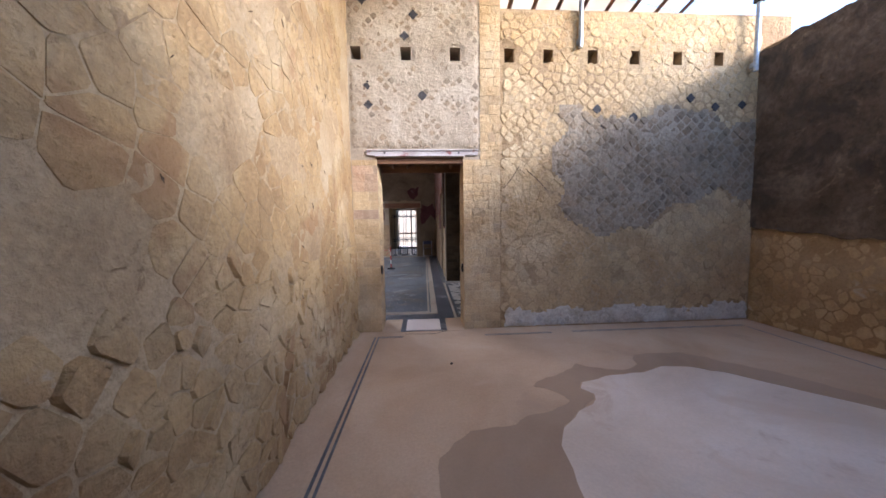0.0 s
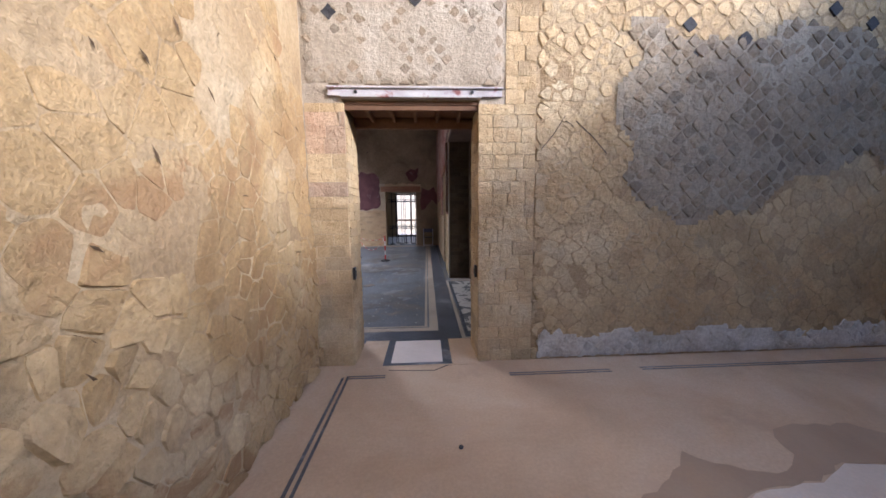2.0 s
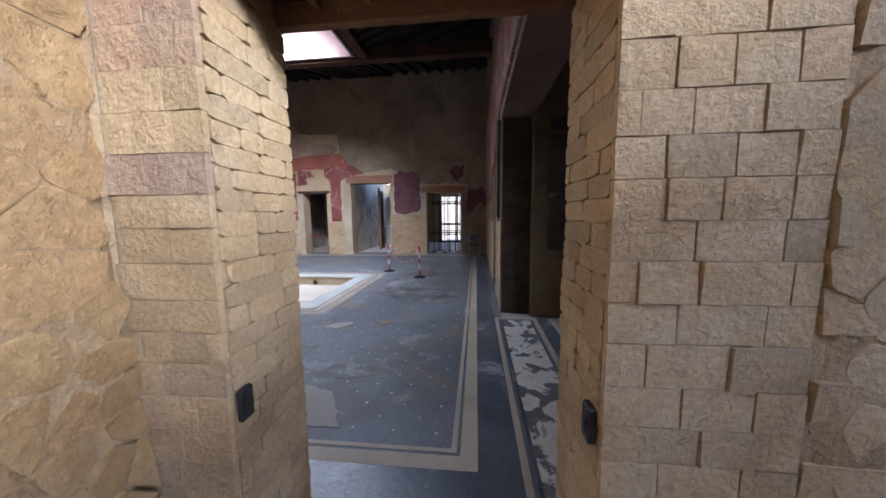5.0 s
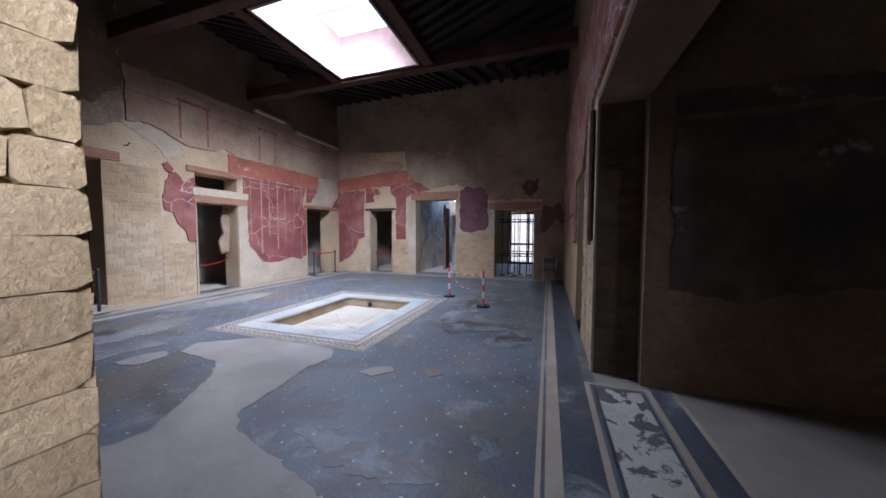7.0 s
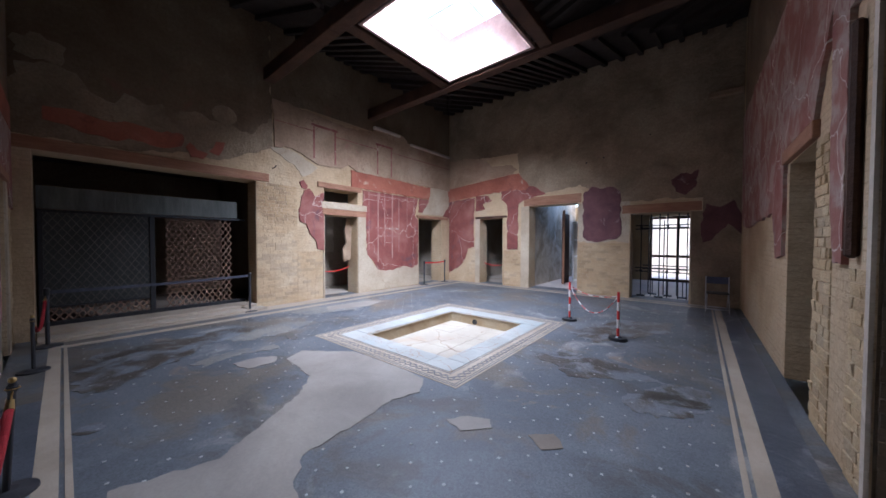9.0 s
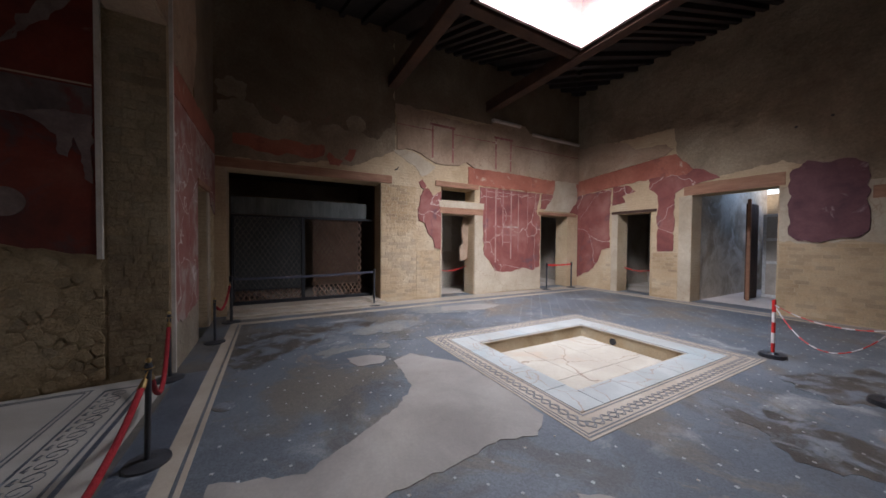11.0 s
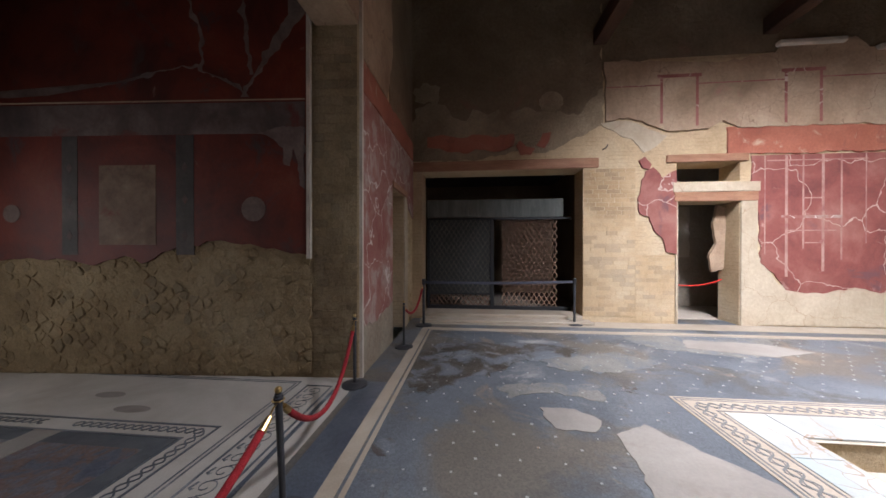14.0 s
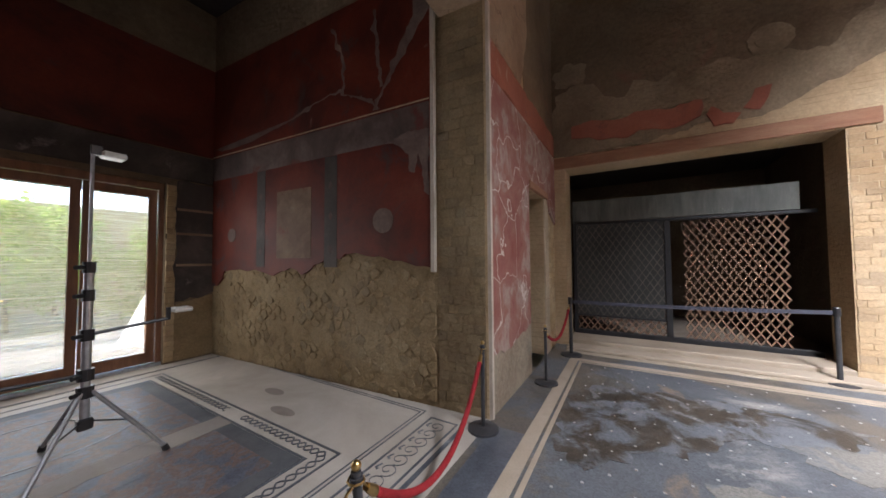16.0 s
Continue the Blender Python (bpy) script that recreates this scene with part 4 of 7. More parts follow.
for i in range(3):
    vs, fs = [], []
    for u in (0, 1):
        for v in (i / 8 + 0.002, (i + 1) / 8 - 0.002):
            for dz in (0, 0.02):
                vs.append(can(u, v) + Vector((0, 0, dz + 0.012 * (i % 2))))
    fs = [(0, 2, 6, 4), (1, 5, 7, 3), (0, 4, 5, 1), (2, 3, 7, 6), (0, 1, 3, 2), (4, 6, 7, 5)]
    part("sheet", (vs, fs), M_SHEET, canopy)
# unseen opaque sheets, added to keep the sky off the left wall
for i in range(4):
    y0 = -2.6 + i * 1.62
    part("sheet", boxes((-1.28, y0 + 0.01, 5.42 + 0.012 * (i % 2), 2.2, y0 + 1.61, 5.44 + 0.012 * (i % 2))), M_SHADESHEET, canopy)
for i in range(9):
    bm = rod(bmesh.new(), can(i / 8, 0) - Vector((0, 0, 0.06)), can(i / 8, 1) - Vector((0, 0, 0.06)), 0.04, seg=4)
    part("rafter", bm, M_WOOD, canopy)
for v in (0.02, 0.35, 0.7):
    part("purlin", rod(bmesh.new(), can(-0.02, v) - Vector((0, 0, 0.13)), can(1.02, v) - Vector((0, 0, 0.13)), 0.03), M_GALV, canopy)
for x, y, z0, z1 in ((2.25, 4.26, 3.85, 5.15), (4.72, 4.2, 3.55, 4.9)):
    post = thing("canopy_post", (x, y, z0), 0, "galvanised steel post clamped to the wall under the canopy", "post", "canopy posts")
    part("pole", rod(bmesh.new(), (0, 0, 0), (0, 0, z1 - z0), 0.03, seg=12), M_GALV, post)
    part("clamp", boxes((-0.05, -0.05, z1 - z0 - 0.45, 0.05, 0.05, z1 - z0 - 0.39), bevel=0.01), M_IRON, post)
    part("bracket", boxes((-0.04, 0.0, 0.05, 0.04, 0.06, 0.12), bevel=0.008), M_GALV, post)

# ---- floor patterns ----


def ring(name, x0, y0, x1, y1, w, z, material, parent, label=""):
    """A flat border, its outer sides on the given rectangle."""
    return part(name, boxes((x0, y0, z - 0.004, x1, y0 + w, z), (x0, y1 - w, z - 0.004, x1, y1, z), (x0, y0 + w, z - 0.004, x0 + w, y1 - w, z), (x1 - w, y0 + w, z - 0.004, x1, y1 - w, z)), material, parent, label)


def ribbon(points, w, z0, z1):
    """Flat band along a line of points on the floor."""
    verts, faces = [], []
    n = len(points)
    for i, (x, y) in enumerate(points):
        (ax, ay), (bx, by) = points[max(i - 1, 0)], points[min(i + 1, n - 1)]
        d = math.hypot(bx - ax, by - ay) or 1
        nx, ny = -(by - ay) / d * w / 2, (bx - ax) / d * w / 2
        verts += [(x - nx, y - ny, z0), (x + nx, y + ny, z0), (x + nx, y + ny, z1), (x - nx, y - ny, z1)]
    for i in range(n - 1):
        a, b = 4 * i, 4 * i + 4
        faces += [(a + 3, b + 3, b + 2, a + 2), (a, a + 3, a + 2, a + 1) if i == 0 else (a + 2, b + 2, b + 1, a + 1), (a + 3, a, b, b + 3)]
    return verts, faces


def merged(list_of):
    verts, faces = [], []
    for vs, fs in list_of:
        k = len(verts)
        verts += vs
        faces += [tuple(i + k for i in f) for f in fs]
    return verts, faces


def guilloche(a, b, amp, period, w, z0, z1):
    """Two interlaced waves from a to b."""
    (ax, ay), (bx, by) = a, b
    length = math.hypot(bx - ax, by - ay)
    ux, uy = (bx - ax) / length, (by - ay) / length
    n = int(length / period * 8)
    out = []
    for s in (1, -1):
        pts = []
        for i in range(n + 1):
            d = length * i / n
            o = s * amp * math.sin(2 * math.pi * d / period)
            pts.append((ax + ux * d - uy * o, ay + uy * d + ux * o))
        out.append(ribbon(pts, w, z0, z1))
    return out


# the atrium's border: pale band, dark line, thin pale line; black outside it to the east and south
part("outer_black_band", boxes((0.29, 4.84, -0.004, 0.54, 15.2, 0.0025)), M_MOSBLACK, floor_atrium, "black mosaic band")
part("outer_black_band", boxes((-5.0, 4.86, -0.004, 0.29, 5.12, 0.0025)), M_MOSBLACK, floor_atrium, "black mosaic band")
ring("pale_band", -7.30, 5.12, 0.29, 14.98, 0.11, 0.004, M_MOSWHITE, floor_atrium, "worn pale mosaic band")
ring("thin_pale_line", -7.165, 5.255, 0.155, 14.845, 0.035, 0.004, M_MOSWHITE, floor_atrium, "thin pale mosaic line")
part("pale_margin", boxes((-7.98, 5.0, -0.004, -7.55, 15.2, 0.003)), M_MOSWHITE, floor_atrium, "pale worn margin")
part("wall_margin", boxes((-7.6, 15.08, -0.004, 0.29, 15.25, 0.003)), M_MOSWHITE, floor_atrium, "pale worn margin")
# threshold panel of the side opening
ring("panel_frame", 0.55, 4.86, 1.14, 7.93, 0.045, 0.004, M_MOSWHITE, floor_ala, "white mosaic frame")
ring("panel_line", 0.62, 4.93, 1.07, 7.86, 0.03, 0.004, M_MOSBLACK, floor_ala, "black mosaic line")
part("panel_field", boxes((0.65, 4.96, -0.004, 1.04, 7.83, 0.003)), surface("worn_white_panel", [(0.3, (0.40, 0.36, 0.31)), (0.52, (0.50, 0.47, 0.42)), (0.56, (0.10, 0.10, 0.10)), (0.8, (0.16, 0.15, 0.14))], 3.2, 0.6, 0.12, 80, 0.25), floor_ala, "white panel worn through to dark mortar")
part("side_black_band", boxes((1.14, 4.86, -0.004, 1.32, 8.0, 0.0025)), M_MOSBLACK, floor_ala, "black mosaic band")
part("side_pale_line", boxes((1.32, 4.86, -0.004, 1.36, 8.0, 0.0035)), M_MOSWHITE, floor_ala)

# the basin's border, rim, sides and bottom
basin = thing("sunken_basin", (0, 0, 0), 0, "sunken rainwater basin with cracked marble rim and pale stone bottom", "basin")
part("mosaic_border", boxes((-4.96, 7.87, -0.004, -2.07, 8.15, 0.005), (-4.96, 11.08, -0.004, -2.07, 11.38, 0.005), (-4.96, 8.15, -0.004, -4.68, 11.08, 0.005), (-2.36, 8.15, -0.004, -2.07, 11.08, 0.005)), M_MOSWHITE, basin, "white mosaic border")
ring("black_line", -4.935, 7.895, -2.095, 11.355, 0.014, 0.0075, M_GREYLINE, basin)
ring("black_line", -4.90, 7.93, -2.13, 11.32, 0.011, 0.0075, M_GREYLINE, basin)
ring("black_line", -4.715, 8.115, -2.325, 11.115, 0.014, 0.0075, M_GREYLINE, basin)
GX0, GX1, GY0, GY1 = -4.80, -2.215, 8.02, 11.21
waves = []
for a, b in (((GX0, GY0), (GX1, GY0)), ((GX1, GY0), (GX1, GY1)), ((GX1, GY1), (GX0, GY1)), ((GX0, GY1), (GX0, GY0))):
    waves += guilloche(a, b, 0.05, 0.20, 0.012, 0.0, 0.0075)
    waves += guilloche(a, b, 0.028, 0.20, 0.008, 0.0, 0.0078)
tagged(part("braided_pattern", merged(waves), M_GREYLINE, basin, "black braided line pattern"), kind="stuff")
r = random.Random(4)
for (x0, y0, x1, y1), along, cuts in (((-4.68, 8.15, -2.36, BY0 + 0.02), "x", (-4.1, -3.35, -2.8)), ((-4.68, BY1 - 0.02, -2.36, 11.08), "x", (-3.95, -3.1)), ((-4.68, BY0 + 0.02, BX0 + 0.02, BY1 - 0.02), "y", (9.2, 10.1)), ((BX1 - 0.02, BY0 + 0.02, -2.36, BY1 - 0.02), "y", (9.0, 9.9))):
    ends = [x0 if along == "x" else y0, *cuts, x1 if along == "x" else y1]
    for a, b in zip(ends, ends[1:]):
        g = 0.002
        q = (a + g, y0 + g, 0.0, b - g, y1 - g, 0.011 + r.uniform(0, 0.004)) if along == "x" else (x0 + g, a + g, 0.0, x1 - g, b - g, 0.011 + r.uniform(0, 0.004))
        part("marble_slab", boxes(q, bevel=0.002), M_MARBLE, basin)
ring("side", BX0, BY0, BX1, BY1, 0.05, -0.0, M_BASIN, basin).location.z = -0.002
part("basin_side", boxes((BX0, BY0, -0.2, BX0 + 0.04, BY1, -0.004), (BX1 - 0.04, BY0, -0.2, BX1, BY1, -0.004), (BX0 + 0.04, BY0, -0.2, BX1 - 0.04, BY0 + 0.04, -0.004), (BX0 + 0.04, BY1 - 0.04, -0.2, BX1 - 0.04, BY1, -0.004)), M_BLOCK, basin, "tan stone side")
for i in range(3):
    for j in range(3):
        w, h = (BX1 - BX0 - 0.08) / 3, (BY1 - BY0 - 0.08) / 3
        x, y = BX0 + 0.04 + w * i, BY0 + 0.04 + h * j
        part("bottom_slab", boxes((x + 0.002, y + 0.002, -0.24, x + w - 0.002, y + h - 0.002, -0.2 + r.uniform(0, 0.003))), M_BASIN, basin)
# solid black disc in place of the hole's inner shade
part("drain_hole", rod(bmesh.new(), (-3.72, BY1 - 0.06, -0.13), (-3.72, BY1 + 0.0, -0.13), 0.055, seg=14), M_BLACKPLASTIC, basin, "black disc for the dark inside of a drain hole")

# mortar fills and stains on the atrium floor
FILLS = [
    ("mortar_patch", [(-2.05, 6.16), (-2.3, 6.34), (-2.32, 6.55), (-2.34, 6.86), (-2.41, 7.28), (-2.31, 7.57), (-2.5, 7.83), (-3.03, 7.86), (-3.83, 7.84), (-4.43, 7.38), (-4.27, 7.1), (-3.54, 7.04), (-3.21, 6.76), (-2.94, 6.32), (-2.72, 5.95), (-2.9, 5.42), (-0.7, 5.42), (-0.95, 5.85), (-1.64, 6.05)], M_GREYPATCH, "large smooth grey mortar patch"),
    ("mortar_patch", [(-1.79, 7.36), (-1.6, 7.30), (-1.42, 7.5), (-1.5, 7.6), (-1.68, 7.52)], M_GREYPATCH, "small mortar patch"),
    ("mortar_patch", [(-4.62, 6.6), (-4.3, 6.66), (-4.28, 6.95), (-4.45, 7.06), (-4.62, 6.9)], M_GREYPATCH, "small mortar patch"),
    ("brown_patch", [(-1.15, 7.6), (-1.0, 7.5), (-0.88, 7.62), (-1.0, 7.75)], M_FLOORBROWN, "brown mortar patch"),
    ("mortar_patch", [(-6.9, 9.2), (-6.5, 9.0), (-6.2, 9.9), (-6.45, 10.6), (-6.8, 10.2)], M_GREYPATCH, "small mortar patch"),
]
for i, (nm, outline, mt, lb) in enumerate(FILLS):
    part(nm, slab(ragged(outline, 0.06, 0.018, 20 + i), -0.003, 0.0062 + 0.0002 * i, flat=True), mt, floor_atrium, lb)
STAINS_BROWN = [
    [(-0.69, 8.81), (-0.45, 9.25), (-0.28, 9.5), (-0.01, 9.5), (0.0, 9.1), (-0.2, 8.69), (-0.54, 8.55)],
    [(-1.26, 8.93), (-0.82, 9.2), (-0.36, 9.42), (-0.7, 9.6), (-1.07, 9.73), (-1.62, 9.68), (-1.84, 9.32), (-1.5, 9.2)],
    [(-1.86, 10.8), (-1.5, 11.6), (-1.32, 12.32), (-0.9, 12.4), (-0.49, 12.65), (-0.46, 11.82), (-0.9, 11.1), (-1.34, 10.41)],
    [(-1.69, 6.33), (-1.35, 6.44), (-1.1, 6.36), (-0.82, 6.36), (-0.43, 6.33), (-0.42, 6.18), (-0.87, 6.08), (-1.34, 6.18)],
    [(-0.35, 6.71), (-0.14, 6.75), (-0.09, 6.55), (-0.24, 6.47)],
    [(-6.39, 5.53), (-6.53, 6.75), (-6.36, 7.53), (-5.9, 7.2), (-5.79, 6.63), (-5.4, 6.3), (-5.2, 5.94), (-4.77, 5.59), (-4.95, 5.35), (-5.88, 5.3)],
    [(-3.90, 5.32), (-3.86, 5.44), (-4.02, 5.46), (-4.04, 5.34)], [(-5.02, 7.45), (-4.98, 7.62), (-5.14, 7.66), (-5.18, 7.5)],
]
for i, outline in enumerate(STAINS_BROWN):
    part("brown_stain", slab(ragged(outline, 0.05, 0.045, 60 + i), -0.003, 0.0022 + 0.0001 * i, flat=True), M_STAIN, floor_atrium, "dark brown stain with ragged edges")
for i, outline in enumerate(([(-5.83, 6.82), (-6.25, 7.92), (-5.86, 8.37), (-5.6, 7.9), (-5.48, 7.6), (-5.51, 7.07)], [(-5.02, 6.25), (-5.16, 6.87), (-5.15, 7.33), (-4.78, 7.2), (-4.95, 6.8), (-4.75, 6.36)], [(-7.5, 8.9), (-7.2, 10.6), (-6.4, 10.2), (-6.16, 9.5), (-6.43, 8.6), (-6.9, 8.3)])):
    part("pale_stain", slab(ragged(outline, 0.05, 0.05, 80 + i), -0.003, 0.0030 + 0.0001 * i, flat=True), M_LIME, floor_atrium, "pale lime bloom with ragged edges")
dots = []
r = random.Random(9)
for i in range(-60, 60):
    for j in range(-60, 60):
        if (i + j) % 2:
            continue
        x, y = -2.25 + i * 0.15, 6.48 + j * 0.15
        if not (-7.1 < x < 0.1 and 5.33 < y < 14.8) or (-5.02 < x < -2.02 and 7.8 < y < 11.45) or r.random() < 0.07:
            continue
        x, y, s = x + r.uniform(-0.008, 0.008), y + r.uniform(-0.008, 0.008), r.uniform(0.010, 0.015)
        a = r.uniform(0.5, 1.1)
        c = [(x + s * math.cos(a + k * math.pi / 2), y + s * math.sin(a + k * math.pi / 2)) for k in range(4)]
        dots.append(([(u, v, 0.0) for u, v in c] + [(u, v, 0.0035) for u, v in c], [(4, 5, 6, 7), (0, 1, 5, 4), (1, 2, 6, 5), (2, 3, 7, 6), (3, 0, 4, 7)]))
tagged(part("white_tesserae", merged(dots), M_MARBLE, floor_atrium, "white marble tesserae set in rows"), kind="stuff")

# first room: border lines, worn patches, threshold
for a, b in ((-0.60, -0.578), (-0.555, -0.535)):
    part("border_line", boxes((a, -2.0, -0.003, b, 4.085, 0.0018)), M_MOSBLACK, floor_room, "dark grey mosaic border line")
for y0, y1 in ((4.09, 4.105), (4.055, 4.07)):
    part("border_line", boxes((-0.56, y0, -0.003, -0.22, y1, 0.0018)), M_MOSBLACK, floor_room, "dark grey mosaic border line")
    part("border_line", boxes((0.88, y0 - 0.035, -0.003, 1.81, y1 - 0.035, 0.0018)), M_MOSBLACK, floor_room, "dark grey mosaic border line")
    part("border_line", boxes((2.10, y0 - 0.02, -0.003, 4.6, y1 - 0.02, 0.0018)), M_MOSBLACK, floor_room, "dark grey mosaic border line")
part("border_line", boxes((4.58, -2.0, -0.003, 4.60, 4.0, 0.0018)), M_MOSBLACK, floor_room, "dark grey mosaic border line")
BROWN = [(0.74, 2.14), (0.86, 2.24), (1.08, 2.29), (1.28, 2.41), (1.23, 2.55), (1.06, 2.67), (1.12, 2.75), (1.45, 2.91), (1.67, 3.09), (1.78, 2.99), (2.06, 2.90), (2.2, 2.95), (2.30, 3.02), (2.34, 3.16), (2.41, 3.23), (2.6, 3.27), (2.97, 3.25), (3.5, 2.72), (3.95, 2.0), (3.82, 1.9), (3.3, 2.45), (3.0, 2.78), (2.76, 2.92), (2.5, 2.95), (2.23, 2.84), (1.9, 2.82), (1.53, 2.71), (1.46, 2.6), (1.53, 2.5), (1.50, 2.42), (1.36, 2.32), (1.1, 2.11), (1.0, 1.9), (0.95, 1.4), (1.0, 0.8), (0.3, 0.85), (0.12, 1.4), (0.16, 1.85), (0.4, 2.1)]
part("damp_patch", slab(ragged(BROWN, 0.07, 0.014, 5), -0.003, 0.0022, flat=True), surface("damp_lime_floor", [(0.3, (0.27, 0.190, 0.125)), (0.7, (0.36, 0.265, 0.185))], 0.8, 0.6, 0.1, 45, 0.12), floor_room, "darker damp stain with wavy edges")
PALEPATCH = [(1.08, 2.08), (1.36, 2.31), (1.51, 2.42), (1.54, 2.5), (1.47, 2.6), (1.54, 2.7), (1.9, 2.81), (2.23, 2.83), (2.5, 2.94), (2.76, 2.91), (3.0, 2.77), (3.3, 2.44), (3.82, 1.88), (3.9, 0.9), (3.6, 0.1), (1.1, 0.0), (0.98, 0.9), (0.93, 1.4), (0.98, 1.9)]
# worn patch, its colour raised further for the sky's sheen on it
part("pale_patch", slab(ragged(PALEPATCH, 0.09, 0.012, 6), -0.003, 0.0026, flat=True), surface("worn_floor_with_sheen", [(0.3, (0.50, 0.415, 0.33)), (0.5, (0.60, 0.515, 0.43)), (0.7, (0.70, 0.63, 0.56))], 0.8, 0.38, 0.1, 40, 0.18, spots=[((0.50, 0.40, 0.305), 1.0, 0.58), ((0.45, 0.36, 0.28), 2.0, 0.64)], spec=0.6), floor_room, "pale worn patch of floor with sky sheen in its colour")
part("pebble", ball(bmesh.new(), (0.355, 3.2, 0.006), 0.016, 0.7, 8), M_STONEHOLLOW, floor_room)
tagged(part("crack", merged([ribbon([(-0.2, 4.19), (0.05, 4.165), (0.22, 4.16), (0.33, 4.24), (0.40, 4.26)], 0.012, -0.002, 0.0015)]), M_STONEHOLLOW, floor_room), kind="")
threshold = thing("door_threshold", (0, 0, 0), 0, "mosaic threshold with a pale panel framed in black", "threshold", "", "structure")
part("bed", boxes((-0.53, 4.25, -0.004, 0.64, 4.86, 0.003)), M_FLOORBEIGE, threshold)
part("black_frame", boxes((-0.27, 4.27, -0.004, 0.39, 4.86, 0.0055)), M_MOSBLACK, threshold, "black mosaic frame")
part("pale_panel", boxes((-0.195, 4.31, -0.004, 0.30, 4.82, 0.0085)), M_FLOORPALE, threshold, "pale mosaic panel")

# tablinum floor
STAINS = [(-4.47, 2.53, 0.06, 0.15), (-4.25, 3.03, 0.06, 0.17)]
for k, (w, d) in enumerate(((0.012, 0.0), (0.012, 0.035))):
    ring("double_line", -4.93 + d, 0.55 + d, -1.5 - d, 4.21 - d, w, 0.003, M_MOSBLACK, floor_tablinum, "thin black mosaic line")
ring("rug_line", -4.08, 0.75, -1.75, 4.03, 0.02, 0.003, M_MOSBLACK, floor_tablinum, "black mosaic line")
ring("rug_line", -3.915, 0.915, -1.915, 3.865, 0.02, 0.003, M_MOSBLACK, floor_tablinum, "black mosaic line")
wave = []
for k in range(2):
    for a, b in (((-4.0, 0.84), (-4.0, 2.55)), ((-4.0, 2.82), (-4.0, 3.95)), ((-4.0, 3.945), (-1.83, 3.945)), ((-1.83, 3.94), (-1.83, 0.84))):
        wave += guilloche(a, b, 0.032, 0.15, 0.012, 0.0, 0.004)
tagged(part("wave_pattern", merged(wave[: len(wave) // 2]), M_MOSBLACK, floor_tablinum, "black wave scroll pattern"), kind="stuff")
ring("dark_frame", -3.89, 0.94, -1.94, 3.84, 0.13, 0.003, surface("slate_band", [(0.3, (0.07, 0.078, 0.09)), (0.7, (0.15, 0.155, 0.16))], 2.5, 0.6, 0.12, 70, 0.35), floor_tablinum, "dark slate band")
for k, (x, y, a, b) in enumerate(STAINS):
    ring_of = [(x + a * math.cos(q * math.pi / 9), y + b * math.sin(q * math.pi / 9)) for q in range(18)]
    part("stain", slab(ragged(ring_of, 0.05, 0.02, 140 + k), -0.003, 0.0008, flat=True), M_GREYPATCH, floor_tablinum, "faint brownish stain")
part("centre_panel", boxes((-3.76, 1.07, -0.003, -2.07, 3.71, 0.0032)), M_COLOURMOS, floor_tablinum, "worn coloured stone panel in greys and rust")
part("pale_strip", slab(ragged([(-3.9, 2.62), (-1.93, 2.66), (-1.93, 2.84), (-3.9, 2.86)], 0.09, 0.02, 77), -0.003, 0.0048, flat=True), M_GREYPATCH, floor_tablinum, "pale mortar strip across the mosaic")
ring("rust_frame", -3.74, 2.98, -2.09, 3.69, 0.12, 0.0045, M_COLOURMOS, floor_tablinum, "worn rust-coloured frame")
oval = [(-2.95 + 0.60 * math.cos(a), 1.85 + 0.45 * math.sin(a)) for a in [k * math.pi / 20 for k in range(41)]]
part("oval_line", merged([ribbon(oval, 0.02, 0.0, 0.006)]), M_MOSBLACK, floor_tablinum, "dark oval line")
ring("strip_frame", -4.86, 4.31, -1.55, 4.585, 0.018, 0.003, M_MOSBLACK, floor_tablinum, "black mosaic line")
curls = []
for k in range(25):
    cx, cy = -4.74 + k * 0.125, 4.44
    pts = [(cx + 0.07 * (1 - a / 10) * math.cos(a), cy + 0.075 * (1 - a / 10) * math.sin(a)) for a in [j * 0.42 for j in range(19)]]
    curls.append(ribbon(pts, 0.0055, 0.0, 0.0035))
    curls.append(ribbon([(cx - 0.03, cy - 0.07), (cx + 0.02, cy - 0.085), (cx + 0.03, cy - 0.06)], 0.02, 0.0, 0.0035))
tagged(part("scroll_pattern", merged(curls), M_MOSBLACK, floor_tablinum, "thin black scroll pattern"), kind="stuff")
part("black_edge", boxes((-4.78, 4.62, -0.003, -1.5, 4.655, 0.003)), M_MOSBLACK, floor_tablinum, "black mosaic band")

# ---- paint and plaster left on the walls ----


def plaster(parent, nm, outline, material, label, proud=0.018, seed=1, fixed=(), amp=0.022, step=0.08):
    return part(nm, slab(ragged(outline, step, amp, seed, fixed), -proud, 0.004), material, parent, label)


def strip(parent, nm, u0, z0, u1, z1, material, proud, label=""):
    return part(nm, boxes((u0, -proud, z0, u1, 0.003, z1)), material, parent, label)


# west wall of the atrium; u runs south to north
W_ = wall_west
# the roof's shade on the tan wall, put into browner slabs
plaster(W_, "dark_render", [(4.79, 3.95), (6.0, 3.8), (7.0, 4.15), (8.0, 3.95), (8.46, 4.45), (8.42, 6.88), (4.79, 6.88)], M_DUSK, "rough upper wall with shade in its brown colour", 0.012, 2, (5, 6), 0.05)
plaster(W_, "brown_render", [(4.79, 3.15), (6.1, 3.15), (6.8, 3.3), (7.4, 3.25), (7.9, 3.5), (8.46, 3.75), (8.46, 4.5), (4.79, 4.3)], M_GREYRENDER, "tan wall browned for the shade above the lintel", 0.008, 96, (6, 7), 0.03)
